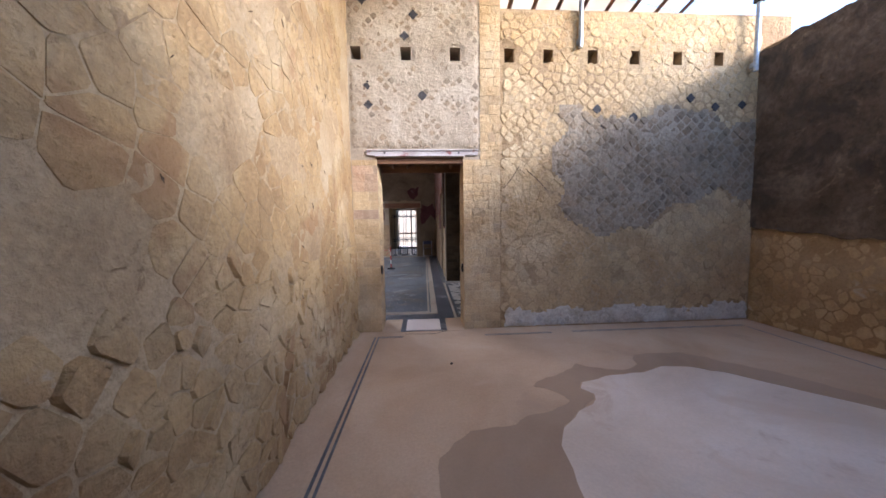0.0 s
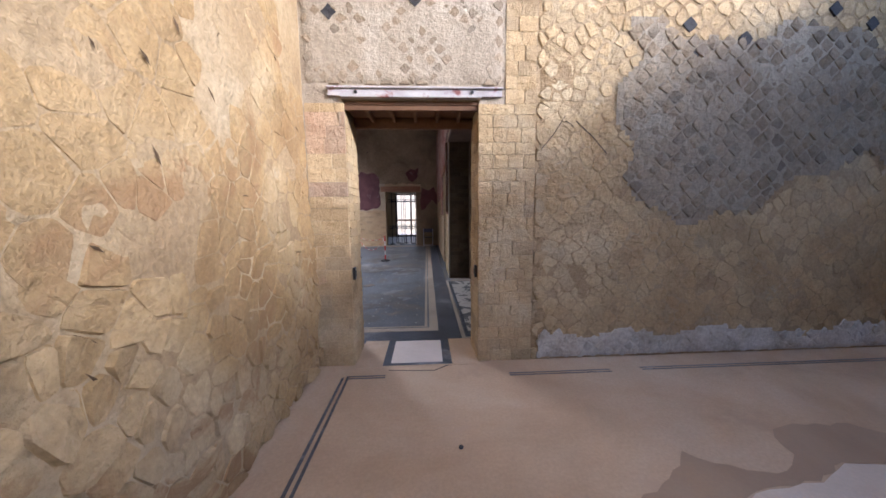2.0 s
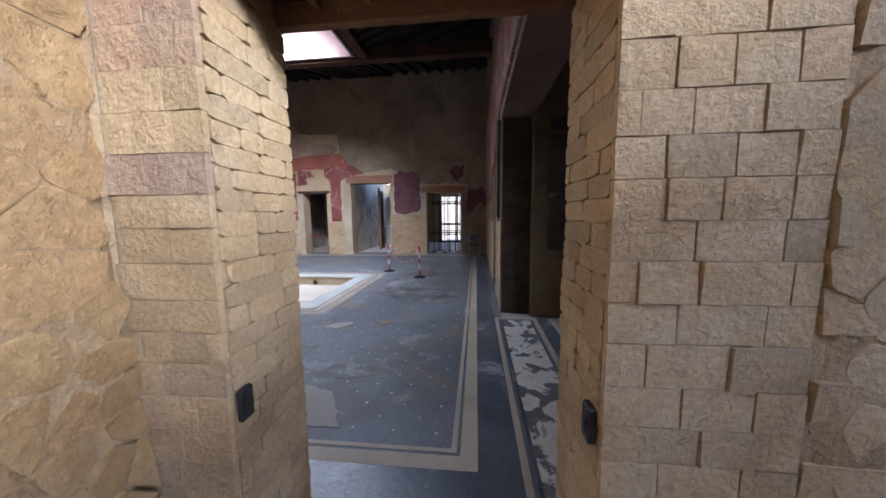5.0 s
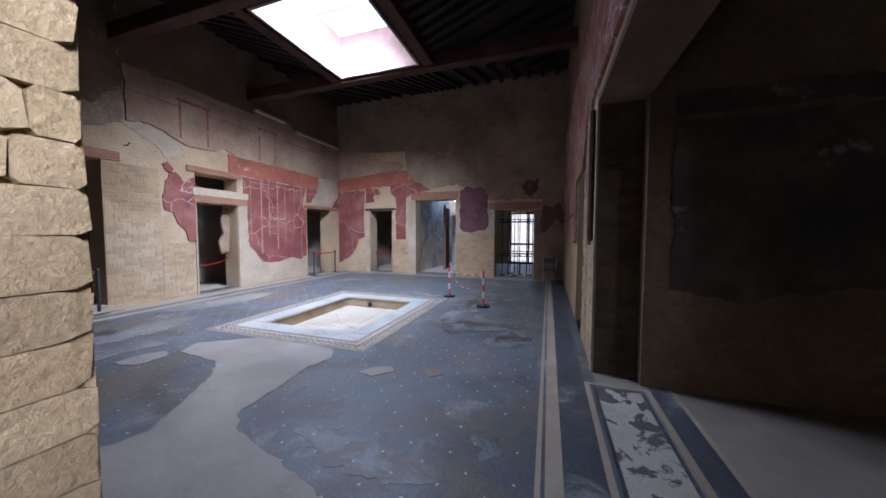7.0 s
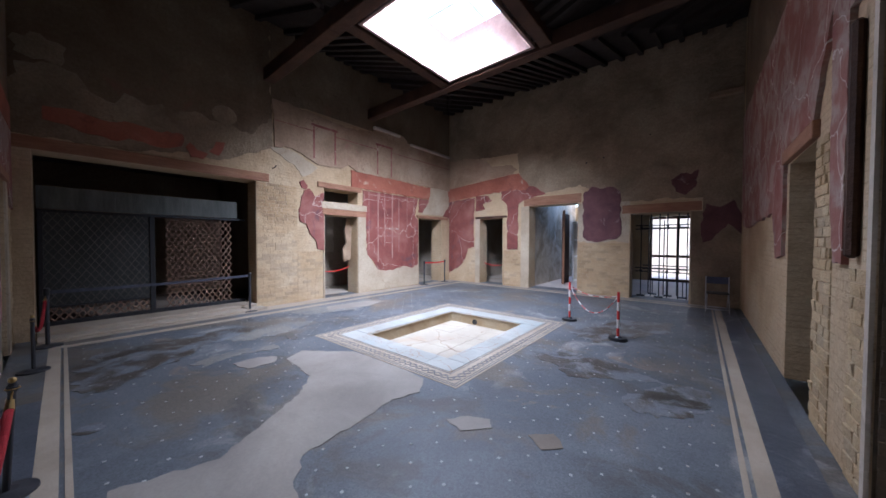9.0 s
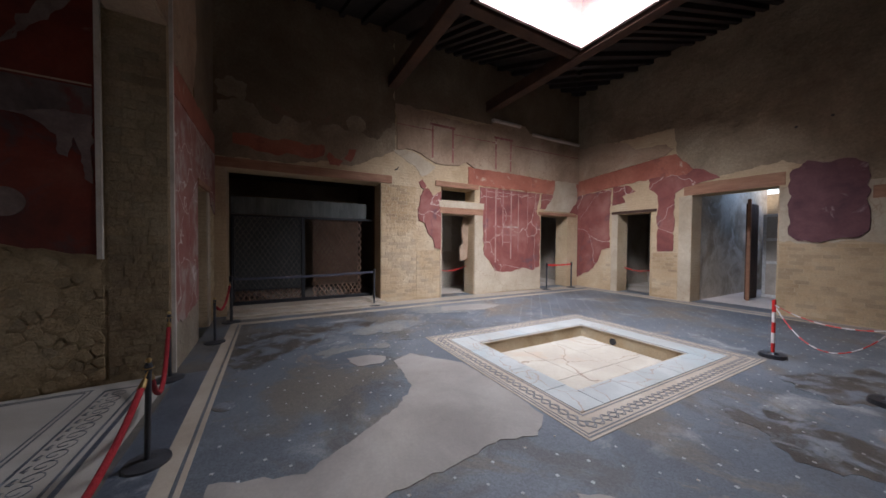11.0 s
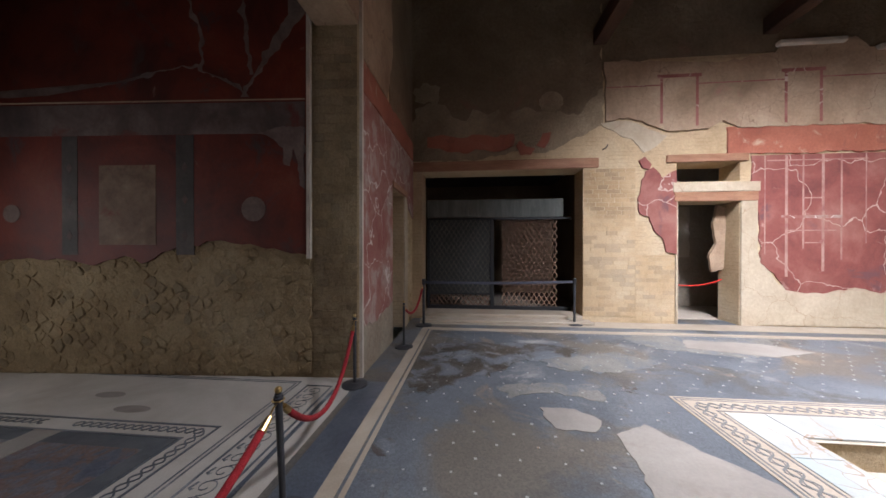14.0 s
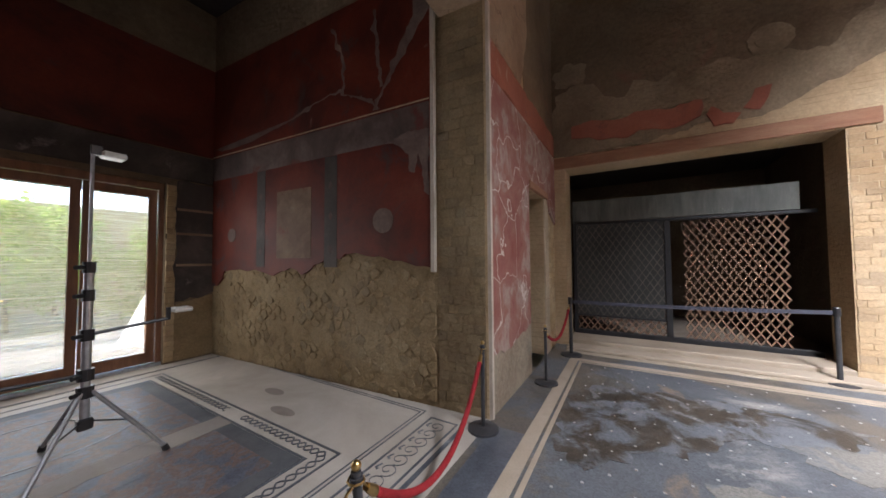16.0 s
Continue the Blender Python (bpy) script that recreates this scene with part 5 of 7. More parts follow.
plaster(W_, "upper_render", [(8.44, 4.78), (9.3, 4.95), (15.25, 4.95), (15.25, 6.88), (8.44, 6.88)], M_DUSK, "rough upper wall with shade in its brown colour", 0.010, 3, (1, 2, 3, 4))
plaster(W_, "painted_plaster", [(8.50, 3.80), (8.9, 3.86), (9.3, 3.70), (9.6, 3.58), (10.3, 3.60), (10.55, 3.74), (10.8, 3.60), (15.25, 3.58), (15.25, 4.92), (14.3, 5.05), (13.9, 4.9), (12.9, 4.92), (12.7, 5.12), (11.6, 5.15), (11.4, 4.92), (10.4, 4.80), (9.4, 4.88), (8.46, 4.92)], M_UPPER, "faded painted plaster with panel lines", 0.045, 4, (7, 8))
plaster(W_, "vermilion_band", [(10.62, 3.12), (15.25, 3.12), (15.25, 3.57), (13.3, 3.57), (12.0, 3.62), (10.62, 3.62)], M_ORANGE, "faded vermilion band", 0.030, 5, (1, 3))
plaster(W_, "red_panel", [(11.03, 3.09), (13.42, 3.09), (13.25, 2.5), (13.42, 2.3), (13.42, 0.75), (13.1, 0.62), (12.7, 0.72), (12.2, 0.6), (11.6, 0.66), (11.42, 0.95), (11.18, 1.15), (11.16, 1.9), (11.03, 2.5)], M_RED, "cracked red fresco", 0.028, 6, (0,))
plaster(W_, "red_panel", [(13.45, 2.62), (13.9, 2.60), (14.1, 3.1), (13.5, 3.1)], M_RED, "cracked red fresco", 0.026, 7, (2,))
plaster(W_, "red_panel", [(14.85, 2.55), (15.24, 2.5), (15.24, 3.1), (14.75, 3.1)], M_RED, "cracked red fresco", 0.026, 8, (1,))
plaster(W_, "red_chips", [(9.08, 2.35), (9.22, 2.85), (9.35, 2.92), (9.5, 2.72), (9.76, 2.86), (9.76, 1.30), (9.58, 1.34), (9.5, 1.62), (9.36, 1.75), (9.28, 2.0), (9.12, 2.05)], M_RED, "broken red fresco", 0.032, 9, (4,))
plaster(W_, "red_chips", [(9.1, 3.05), (9.2, 3.12), (9.32, 2.98), (9.28, 2.88), (9.16, 2.92)], M_RED, "broken red fresco", 0.03, 10, amp=0.012)
plaster(W_, "pale_plaster", [(11.14, 0.02), (13.44, 0.02), (13.44, 0.72), (11.5, 0.75), (11.2, 1.2), (11.14, 1.3)], M_PLASTER, "pale repair plaster", 0.02, 11, (0, 1, 5), 0.012)
plaster(W_, "pale_plaster", [(13.6, 2.55), (14.8, 2.55), (15.2, 3.0), (15.1, 3.9), (14.7, 4.05), (14.1, 3.6), (14.0, 3.0)], M_PLASTER, "pale repair plaster", 0.036, 12, (0,))
for a, b in ((9.46, 10.12), (11.55, 12.16)):
    for q in ((a, 3.66 if a > 11 else 3.72, a + 0.045, 4.60), (b - 0.045, 3.66, b, 4.60), (a - 0.05, 4.56, b + 0.05, 4.62)):
        strip(W_, "painted_line", *q, M_RED, 0.05)
for a, b, z in ((8.5, 9.46, 4.42), (10.12, 11.55, 4.42), (12.16, 15.2, 4.44)):
    strip(W_, "painted_line", a, z, b, z + 0.02, M_RED, 0.049)
for a, b, z in ((11.42, 12.5, 5.02), (13.0, 15.2, 4.86)):
    part("stucco_moulding", boxes((a, -0.12, z, b, 0.0, z + 0.09), bevel=0.02), M_PALE, W_, "pale stucco cornice")
for u, w, z0 in ((11.24, 0.02, 1.3), (11.58, 0.045, 0.9), (11.86, 0.03, 1.4), (12.17, 0.045, 1.0), (12.47, 0.03, 1.2), (12.86, 0.02, 1.5), (13.2, 0.02, 2.4)):
    strip(W_, "pink_line", u, z0, u + w, 3.08, M_FADEDLINE, 0.0295)
for u0, u1, z in ((11.86, 12.17, 2.3), (11.62, 12.4, 1.72), (11.9, 12.2, 1.5), (11.28, 12.9, 2.98)):
    strip(W_, "pink_line", u0, z, u1, z + 0.02, M_FADEDLINE, 0.0299)
strip(W_, "pink_line", 11.52, 1.95, 12.5, 2.0, M_PINK, 0.0297)
strip(W_, "door_plaster", 10.86, 0.0, 11.13, 2.44, M_PLASTER, 0.035, "pale door surround")
strip(W_, "door_plaster", 9.745, 0.0, 9.785, 2.30, M_PLASTER, 0.03, "pale door surround")
strip(W_, "transom", 9.70, 2.45, 11.16, 2.62, M_PLASTER, 0.05, "pale door head")
part("door_lintel", boxes((9.72, -0.045, 2.275, 11.14, 0.46, 2.445), bevel=0.006), M_WOOD, W_, "orange-brown wooden lintel")
part("door_lintel", boxes((9.59, -0.04, 3.0, 10.98, 0.46, 3.14), bevel=0.006), M_WOOD, W_, "orange-brown wooden lintel")
part("door_lintel", boxes((13.36, -0.05, 2.41, 15.15, 0.46, 2.5), bevel=0.006), M_WOOD, W_, "orange-brown wooden lintel")
part("wide_lintel", boxes((4.79, -0.03, 2.94, 8.38, 0.46, 3.13), bevel=0.008), M_WOOD, W_, "long orange-brown wooden lintel")
plaster(W_, "red_fragment", [(5.1, 3.42), (5.5, 3.32), (5.9, 3.28), (6.05, 3.36), (6.5, 3.30), (6.78, 3.40), (6.8, 3.62), (6.4, 3.58), (6.1, 3.64), (5.8, 3.58), (5.4, 3.66), (5.1, 3.62)], M_ORANGE, "broken vermilion band", 0.036, 13)
plaster(W_, "red_fragment", [(6.84, 3.4), (6.92, 3.22), (7.12, 3.22), (7.2, 3.34), (7.02, 3.38), (6.9, 3.5)], M_ORANGE, "broken vermilion band", 0.03, 18, amp=0.012)
plaster(W_, "red_fragment", [(7.22, 3.4), (7.38, 3.34), (7.46, 3.48), (7.5, 3.64), (7.34, 3.62), (7.3, 3.5)], M_ORANGE, "broken vermilion band", 0.03, 19, amp=0.012)
plaster(W_, "stucco_fragment", [(4.85, 3.62), (6.9, 3.62), (6.92, 3.8), (6.8, 3.95), (6.62, 3.88), (6.5, 4.12), (6.3, 4.02), (6.15, 4.1), (6.0, 4.14), (5.88, 3.92), (5.6, 4.0), (5.45, 4.25), (5.2, 4.3), (4.85, 4.2)], M_GREYRENDER, "raised layer of broken plaster", 0.034, 14, amp=0.03)
plaster(W_, "stucco_fragment", [(4.85, 4.35), (5.3, 4.3), (5.35, 4.6), (5.1, 4.7), (4.85, 4.6)], M_GREYRENDER, "broken plaster", 0.05, 15)
for rad, out in ((0.215, 0.045), (0.15, 0.062)):
    plaster(W_, "round_stucco", [(7.5 + rad * math.cos(k * math.pi / 7), 4.22 + rad * 0.9 * math.sin(k * math.pi / 7)) for k in range(14)], M_GREYRENDER, "round stucco fragment", out, 16, amp=0.02, step=0.04)
plaster(W_, "pale_fallen_edge", [(8.42, 3.78), (8.9, 3.8), (9.3, 3.62), (9.6, 3.5), (9.4, 3.3), (9.2, 3.2), (9.0, 3.45), (8.7, 3.6)], M_PLASTER, "cracked pale plaster", 0.014, 17)
part("hook", merged([tube([(8.45, -0.005, 3.28), (8.5, -0.05, 3.3), (8.53, -0.05, 3.36)], 0.012, 6)]), M_IRON, W_)
part("step", boxes((4.99, -0.02, 0.0, 8.09, 0.5, 0.11), bevel=0.01), M_MOSWHITE, W_, "worn pale stone step")
part("lower_step", boxes((5.0, -0.32, 0.0, 8.2, -0.022, 0.05), bevel=0.01), M_MOSWHITE, W_, "worn pale stone step")

# north wall; u is x
N_ = wall_north
# tan wall here too; the grey-brown carries its shade
plaster(N_, "grey_render", [(-4.9, 3.4), (-4.2, 3.1), (-2.95, 3.3), (-1.85, 2.7), (-0.1, 2.66), (0.64, 2.5), (0.64, 4.7), (-5.0, 4.6)], M_GREYRENDER, "grey-brown render", 0.009, 30, (5, 6), 0.03)
plaster(N_, "grey_render", [(-0.26, 0.0), (0.64, 0.0), (0.64, 2.7), (-0.06, 2.7), (-0.06, 2.33), (-0.28, 2.33)], M_GREYRENDER, "grey-brown render", 0.007, 97, (0, 1, 3, 4, 5), 0.02)
plaster(N_, "grey_render", [(-2.98, 1.58), (-2.5, 1.5), (-2.0, 1.6), (-1.62, 1.5), (-1.62, 2.72), (-2.98, 2.72)], M_PLASTER, "grey-beige plaster above brick courses", 0.006, 98, (4, 3, 5), 0.03)
plaster(N_, "upper_render", [(-7.98, 4.72), (-5.0, 4.6), (-3.4, 4.2), (-2.0, 4.35), (0.64, 4.1), (0.64, 6.88), (-7.98, 6.88)], M_GREYRENDER, "rough upper wall with shade in its brown colour", 0.014, 21, (4, 5, 6))
plaster(N_, "painted_plaster", [(-7.98, 3.66), (-6.3, 3.82), (-5.2, 3.92), (-5.0, 4.05), (-5.2, 4.22), (-6.0, 4.28), (-6.3, 4.55), (-7.1, 4.75), (-7.98, 4.75)], M_UPPER, "faded painted plaster", 0.04, 22, (8,))
plaster(N_, "vermilion_band", [(-7.98, 3.16), (-6.4, 3.30), (-5.3, 3.36), (-4.7, 3.3), (-4.55, 3.42), (-4.95, 3.90), (-5.25, 3.90), (-7.98, 3.66)], M_ORANGE, "faded vermilion band", 0.0335, 23, (0, 6))
plaster(N_, "red_panel", [(-7.98, 3.14), (-6.75, 3.22), (-6.80, 2.55), (-6.78, 1.35), (-7.05, 1.3), (-7.2, 0.9), (-7.5, 0.55), (-7.98, 0.3)], M_RED, "cracked red fresco", 0.028, 24, (7,))
plaster(N_, "red_panel", [(-6.7, 3.3), (-6.2, 3.25), (-6.0, 3.05), (-6.4, 2.95), (-6.3, 2.75), (-6.7, 2.7)], M_RED, "broken red fresco", 0.028, 25)
plaster(N_, "red_panel", [(-5.6, 3.5), (-4.95, 3.5), (-4.3, 3.35), (-4.0, 3.1), (-4.75, 2.98), (-4.96, 2.85), (-4.98, 1.30), (-5.36, 1.28), (-5.38, 2.85), (-5.6, 3.05)], M_RED, "red fresco on a pier", 0.03, 26)
plaster(N_, "red_panel", [(-2.84, 2.98), (-2.6, 3.2), (-2.3, 3.1), (-2.1, 3.14), (-1.86, 3.0), (-1.82, 1.78), (-1.92, 1.66), (-2.2, 1.62), (-2.4, 1.55), (-2.7, 1.58), (-2.83, 1.7)], M_VIOLET, "dark violet-red fresco patch", 0.04, 27)
plaster(N_, "red_panel", [(-0.1, 2.0), (0.0, 2.5), (0.25, 2.4), (0.5, 2.55), (0.64, 2.2), (0.64, 1.75), (0.4, 2.0), (0.1, 1.6), (-0.05, 1.55)], M_VIOLET, "dark red fresco fragment", 0.03, 28, (4,))
plaster(N_, "black_fragment", [(-0.7, 3.15), (-0.5, 3.3), (-0.3, 3.25), (-0.15, 3.35), (-0.2, 2.95), (-0.4, 2.75), (-0.6, 2.85)], M_VIOLET, "dark red fresco fragment", 0.04, 29)
part("stucco_fragment", boxes((0.0, -0.12, 5.0, 0.62, 0.0, 5.14), bevel=0.02), M_UPPER, N_, "broken stucco moulding")
part("door_lintel", boxes((-6.72, -0.035, 2.41, -5.4, 0.46, 2.49), bevel=0.006), M_DARKWOOD, N_, "dark wooden lintel")
part("door_lintel", boxes((-4.75, -0.02, 2.76, -2.9, 0.46, 3.04), bevel=0.006), M_WOOD, N_, "orange-brown wooden lintel")
part("door_lintel", boxes((-1.8, -0.02, 2.35, -0.08, 0.46, 2.58), bevel=0.006), M_WOOD, N_, "orange-brown wooden lintel")
strip(N_, "door_plaster", -4.85, 0.0, -4.565, 2.74, M_PLASTER, 0.02, "pale plastered jamb")
strip(N_, "door_plaster", -6.72, 0.0, -6.525, 2.40, M_PLASTER, 0.02, "pale plastered jamb")
# dark blocks on the face stand for the shade inside small holes
for u, z in ((-2.32, 3.98), (-2.8, 3.9), (-1.2, 4.4)):
    part("small_hole", boxes((u, -0.0145, z, u + 0.05, 0.0, z + 0.05), bevel=0.01), M_STONEHOLLOW, N_)

# east wall; u is -y, so the far end is at the left
E_ = wall_east
plaster(E_, "pink_plaster", [(-15.2, 2.4), (-14.9, 1.95), (-14.2, 1.85), (-13.0, 1.9), (-11.3, 1.95), (-11.0, 1.35), (-10.62, 1.4), (-10.62, 2.62), (-9.4, 2.62), (-9.2, 3.0), (-8.95, 3.3), (-8.9, 1.9), (-8.8, 1.4), (-8.62, 1.4), (-8.6, 3.1), (-8.2, 3.1), (-4.85, 3.1), (-4.85, 4.2), (-8.0, 4.25), (-10.0, 4.35), (-15.2, 4.4)], M_PINK, "faded pink and red plaster", 0.035, 31, (5, 7, 15, 20))
plaster(E_, "upper_render", [(-15.2, 4.45), (-4.85, 4.3), (-4.85, 6.88), (-15.2, 6.88)], M_DUSK, "rough upper wall with shade in its brown colour", 0.012, 32, (1, 2, 3))
part("door_lintel", boxes((-10.62, -0.05, 2.45, -9.36, 0.4, 2.60), bevel=0.006), M_WOOD, E_, "brown wooden lintel")
strip(E_, "pale_edge", -8.26, 0.0, -8.20, 3.02, M_PALE, 0.02, "pale stucco edge")
part("pale_edge", boxes((-8.2, -0.02, 2.90, -4.85, 0.44, 2.968)), M_SOFFIT, E_, "reddish-brown stucco soffit")
part("hanging_plaster", boxes((-8.50, -0.06, 1.45, -8.42, 0.0, 2.95), bevel=0.02), M_DARKWOOD, E_, "dark wooden upright")

# pier between the side doorway and the tablinum; u is -x
P_ = wall_pier
plaster(P_, "pink_plaster", [(5.13, 0.55), (5.6, 0.5), (6.38, 0.62), (6.38, 2.42), (7.3, 2.42), (7.5, 2.2), (7.98, 2.0), (7.98, 3.14), (5.13, 3.14)], M_PINK, "faded pink and red plaster", 0.03, 41, (2, 3, 6, 7, 8))
plaster(P_, "vermilion_band", [(5.13, 3.16), (7.98, 3.16), (7.98, 3.5), (5.13, 3.5)], M_ORANGE, "faded vermilion band", 0.03, 42, (1, 3))
plaster(P_, "pale_plaster", [(5.10, 0.0), (6.42, 0.0), (6.42, 0.65), (5.10, 0.6)], M_GREYWALL, "pale repair plaster", 0.02, 43, (0, 1, 3))
plaster(P_, "pale_plaster", [(5.10, 3.52), (6.1, 3.52), (6.4, 4.3), (6.3, 5.6), (5.6, 6.2), (5.10, 6.2)], M_UPPER, "faded plaster", 0.03, 44, (0, 5))
plaster(P_, "upper_render", [(6.3, 3.52), (7.98, 3.52), (7.98, 6.88), (6.0, 6.88)], M_DUSK, "rough upper wall with shade in its brown colour", 0.012, 45, (0, 1, 2))
strip(P_, "pale_edge", 5.085, 0.0, 5.125, 6.5, M_PALE, 0.035, "pale stucco corner")
part("door_lintel", boxes((6.4, -0.045, 2.335, 7.4, 0.4, 2.43), bevel=0.006), M_WOOD, P_, "brown wooden lintel")
strip(P_, "jamb_plaster", 7.26, 0.0, 7.5, 2.33, M_PLASTER, 0.02)

# red room; s is measured from the pier southwards, u = -s
T_ = wall_tablinum
TE = -4.52
part("red_field", slab(ragged([(-0.54, 1.34), (-0.54, 3.02), (TE, 3.02), (TE, 1.0), (-4.2, 1.1), (-4.1, 1.27), (-3.4, 1.3), (-2.95, 1.22), (-2.6, 1.33), (-2.4, 1.24), (-2.0, 1.42), (-1.5, 1.5), (-1.1, 1.44), (-0.8, 1.38)][::-1], 0.08, 0.018, 51, (11, 12, 10)), -0.035, 0.004), M_REDDEEP, T_, "deep red fresco with a broken lower edge")
part("upper_red_field", slab([(TE, 3.02), (-0.54, 3.02), (-0.54, 4.40), (TE, 4.40)], -0.034, 0.004), M_REDDEEP, T_, "cracked deep red fresco")
part("dusk_field", slab([(TE, 4.41), (-0.5, 4.41), (-0.5, 5.3), (TE, 5.3)], -0.02, 0.004), M_DUSK, T_, "rough upper wall with shade in its brown colour")
strip(T_, "black_band", TE, 2.66, -0.56, 3.0, M_WORNBAND, 0.038, "worn black painted band")
strip(T_, "pale_line", TE, 3.02, -0.56, 3.035, M_UPPER, 0.041)
for a, b in ((-2.0, -1.80), (-3.31, -3.13)):
    strip(T_, "black_strip", a, 1.34, b, 2.655, M_BLACK, 0.038, "worn black painted upright")
    for z in (1.55, 1.95, 2.3):
        part("ornament", slab([((a + b) / 2 - 0.035, z), ((a + b) / 2, z - 0.06), ((a + b) / 2 + 0.035, z), ((a + b) / 2, z + 0.06)], -0.0395, 0.0), M_WORNBAND, T_)
strip(T_, "picture_panel", -2.88, 1.45, -2.23, 2.33, surface("faded_picture", [(0.3, (0.13, 0.075, 0.05)), (0.6, (0.235, 0.155, 0.10)), (0.8, (0.32, 0.25, 0.18))], 3.4, 0.7, 0.2, 20, 0.35, spots=((0.14, 0.04, 0.03), 3.0, 0.6)), 0.039, "faded brown painted picture")
for s, z, rad in ((1.13, 1.84, 0.135), (3.9, 1.80, 0.10)):
    part("roundel", slab([(-s + rad * math.cos(k * math.pi / 10), z + rad * math.sin(k * math.pi / 10)) for k in range(20)], -0.040, 0.0), M_CRACKFILL, T_, "faded round painted medallion")
strip(T_, "pale_edge", -0.54, 1.30, -0.50, 5.3, M_PALE, 0.05, "pale stucco edge")
plaster(T_, "grey_patch", [(-0.56, 2.72), (-0.56, 2.05), (-0.62, 2.1), (-0.64, 2.35), (-0.69, 2.5), (-0.73, 2.3), (-0.79, 2.32), (-0.80, 2.5), (-0.95, 2.62), (-1.1, 2.66), (-0.8, 2.74)][::-1], M_CRACKFILL, "grey fallen patch", 0.040, 52, amp=0.014, step=0.04)
plaster(T_, "repaired_crack", [(-0.56, 4.3), (-0.56, 3.95), (-0.75, 3.7), (-0.98, 3.42), (-1.08, 3.3), (-0.95, 3.6), (-0.8, 3.85), (-0.7, 4.2)], M_CRACKFILL, "broad pale repaired crack", 0.0368, 66, amp=0.02, step=0.05)
crk = [[(-0.6, 4.1), (-0.85, 3.75), (-1.1, 3.3), (-1.25, 3.06)], [(-1.9, 4.2), (-1.7, 3.7), (-1.72, 3.35), (-1.3, 3.2), (-1.2, 3.06)], [(-1.25, 4.2), (-1.2, 3.6), (-1.15, 3.3)], [(-1.7, 3.42), (-2.2, 3.36), (-2.6, 3.24), (-3.1, 3.22), (-3.6, 3.12), (-4.4, 3.14)], [(-1.45, 3.0), (-1.5, 2.85), (-1.42, 2.7)]]
for i, line in enumerate(crk):
    outline = []
    for s in (1, -1):
        seq = [(u + s * 0.022, z) for u, z in line]
        outline += seq if s == 1 else seq[::-1]
    plaster(T_, "repaired_crack", outline, M_CRACKFILL, "pale repaired crack", 0.0365, 60 + i, amp=0.028, step=0.05)

# window wall of the red room; u is -x
S_ = wall_window
strip(S_, "upper_red_field", 1.32, 3.02, 4.9, 4.40, M_REDDEEP, 0.02, "cracked deep red fresco")
strip(S_, "black_band", 1.32, 2.60, 4.9, 3.0, M_BLACK, 0.02, "worn black painted band")
plaster(S_, "black_panel", [(4.32, 0.85), (4.85, 0.95), (4.85, 2.58), (4.32, 2.58)], M_BLACK, "worn black painted blocks", 0.03, 71)
for z in (1.35, 1.8, 2.15):
    strip(S_, "pale_line", 4.32, z, 4.85, z + 0.035, M_UPPER, 0.034)

part("stone_zone", slab(ragged([(4.32, 0.02), (4.9, 0.02), (4.9, 0.92), (4.6, 0.88), (4.32, 0.80)], 0.08, 0.015, 72, (0, 1, 4)), -0.018, 0.0), M_BROWNTUFF, S_, "bare brown tuff below the paint")
masonry(S_, "brick", courses(4.205, 4.32, 0.02, 2.52, 0.075, 0.12, 131), M_BLOCK, 0.001, 0.02, near=(4.25, 1.2), flatness=0.93, limit=60)

# ---- masonry ----
R_NET0 = [(u, u + 0.14, 3.68, 3.85) for u in (-0.84, -0.18, 0.48)]
J_L = wall("wall_jamb", (-0.537, 0, 0), 90, 4.32, 4.755, 0, 2.40, 0.004, [], M_MORTAR, "jamb of squared tuff blocks")
J_R = wall("wall_jamb", (0.647, 0, 0), -90, -4.755, -4.32, 0, 2.40, 0.004, [], M_MORTAR, "jamb of squared tuff blocks")
BH = 0.115


def salt_zone(u, z):
    return z < 0.24 + 0.10 * noise.noise(Vector((u * 2.2, 0.3, 5)))


skin(wall_back, 1.2, 4.92, 0.0, 0.42, M_SALT, 0.04, proud=0.010, rough=0.012, keep=salt_zone, label="whitish salt-stained foot of the wall")
LOW[0] = 1.0
skin(wall_left, -2.19, 4.31, 0.0, 5.19, M_JOINT, 0.05, proud=0.0005, rough=0.0045)
LOW[0] = 0.0
skin(wall_back, 1.17, 4.92, 0.0, 4.35, M_JOINT, 0.05, holes=HOLES_B, proud=0.0015, rough=0.0045)
skin(wall_right, -4.31, 2.19, 0.0, 3.89, M_MORTAR, 0.1)
skin(wall_south, -0.87, 0.87, 2.52, 5.2, M_GREYMORTAR, 0.05, proud=0.004, rough=0.006, holes=R_NET0)
skin(wall_tablinum, -4.5, -0.5, 0.0, 1.55, M_BROWNTUFF, 0.05, proud=0.002, rough=0.012)
masonry(wall_south, "block", [c for c in courses(-0.87, -0.53, 0.0, 2.38, BH, 0.17, 101) if not (1.62 < c[0][1] < 1.74 or 2.0 < c[0][1] < 2.3)], M_BLOCK, 0.0008, 0.009, near=(-0.6, 1.4), flatness=0.98, limit=90, tilt=0.2)
masonry(wall_south, "block", courses(0.64, 1.157, 0.0, 2.38, BH, 0.17, 102), M_BLOCK, 0.0008, 0.010, near=(0.8, 1.2), flatness=0.98, limit=90, tilt=0.2)
masonry(wall_south, "block", courses(0.88, 1.157, 2.38, 4.9, BH, 0.15, 103), M_BLOCK, 0.0008, 0.009, near=(0.8, 2.0), flatness=0.98, limit=60, tilt=0.2, keep=lambda u, z: not (3.66 < z < 3.9 and u < 0.8))
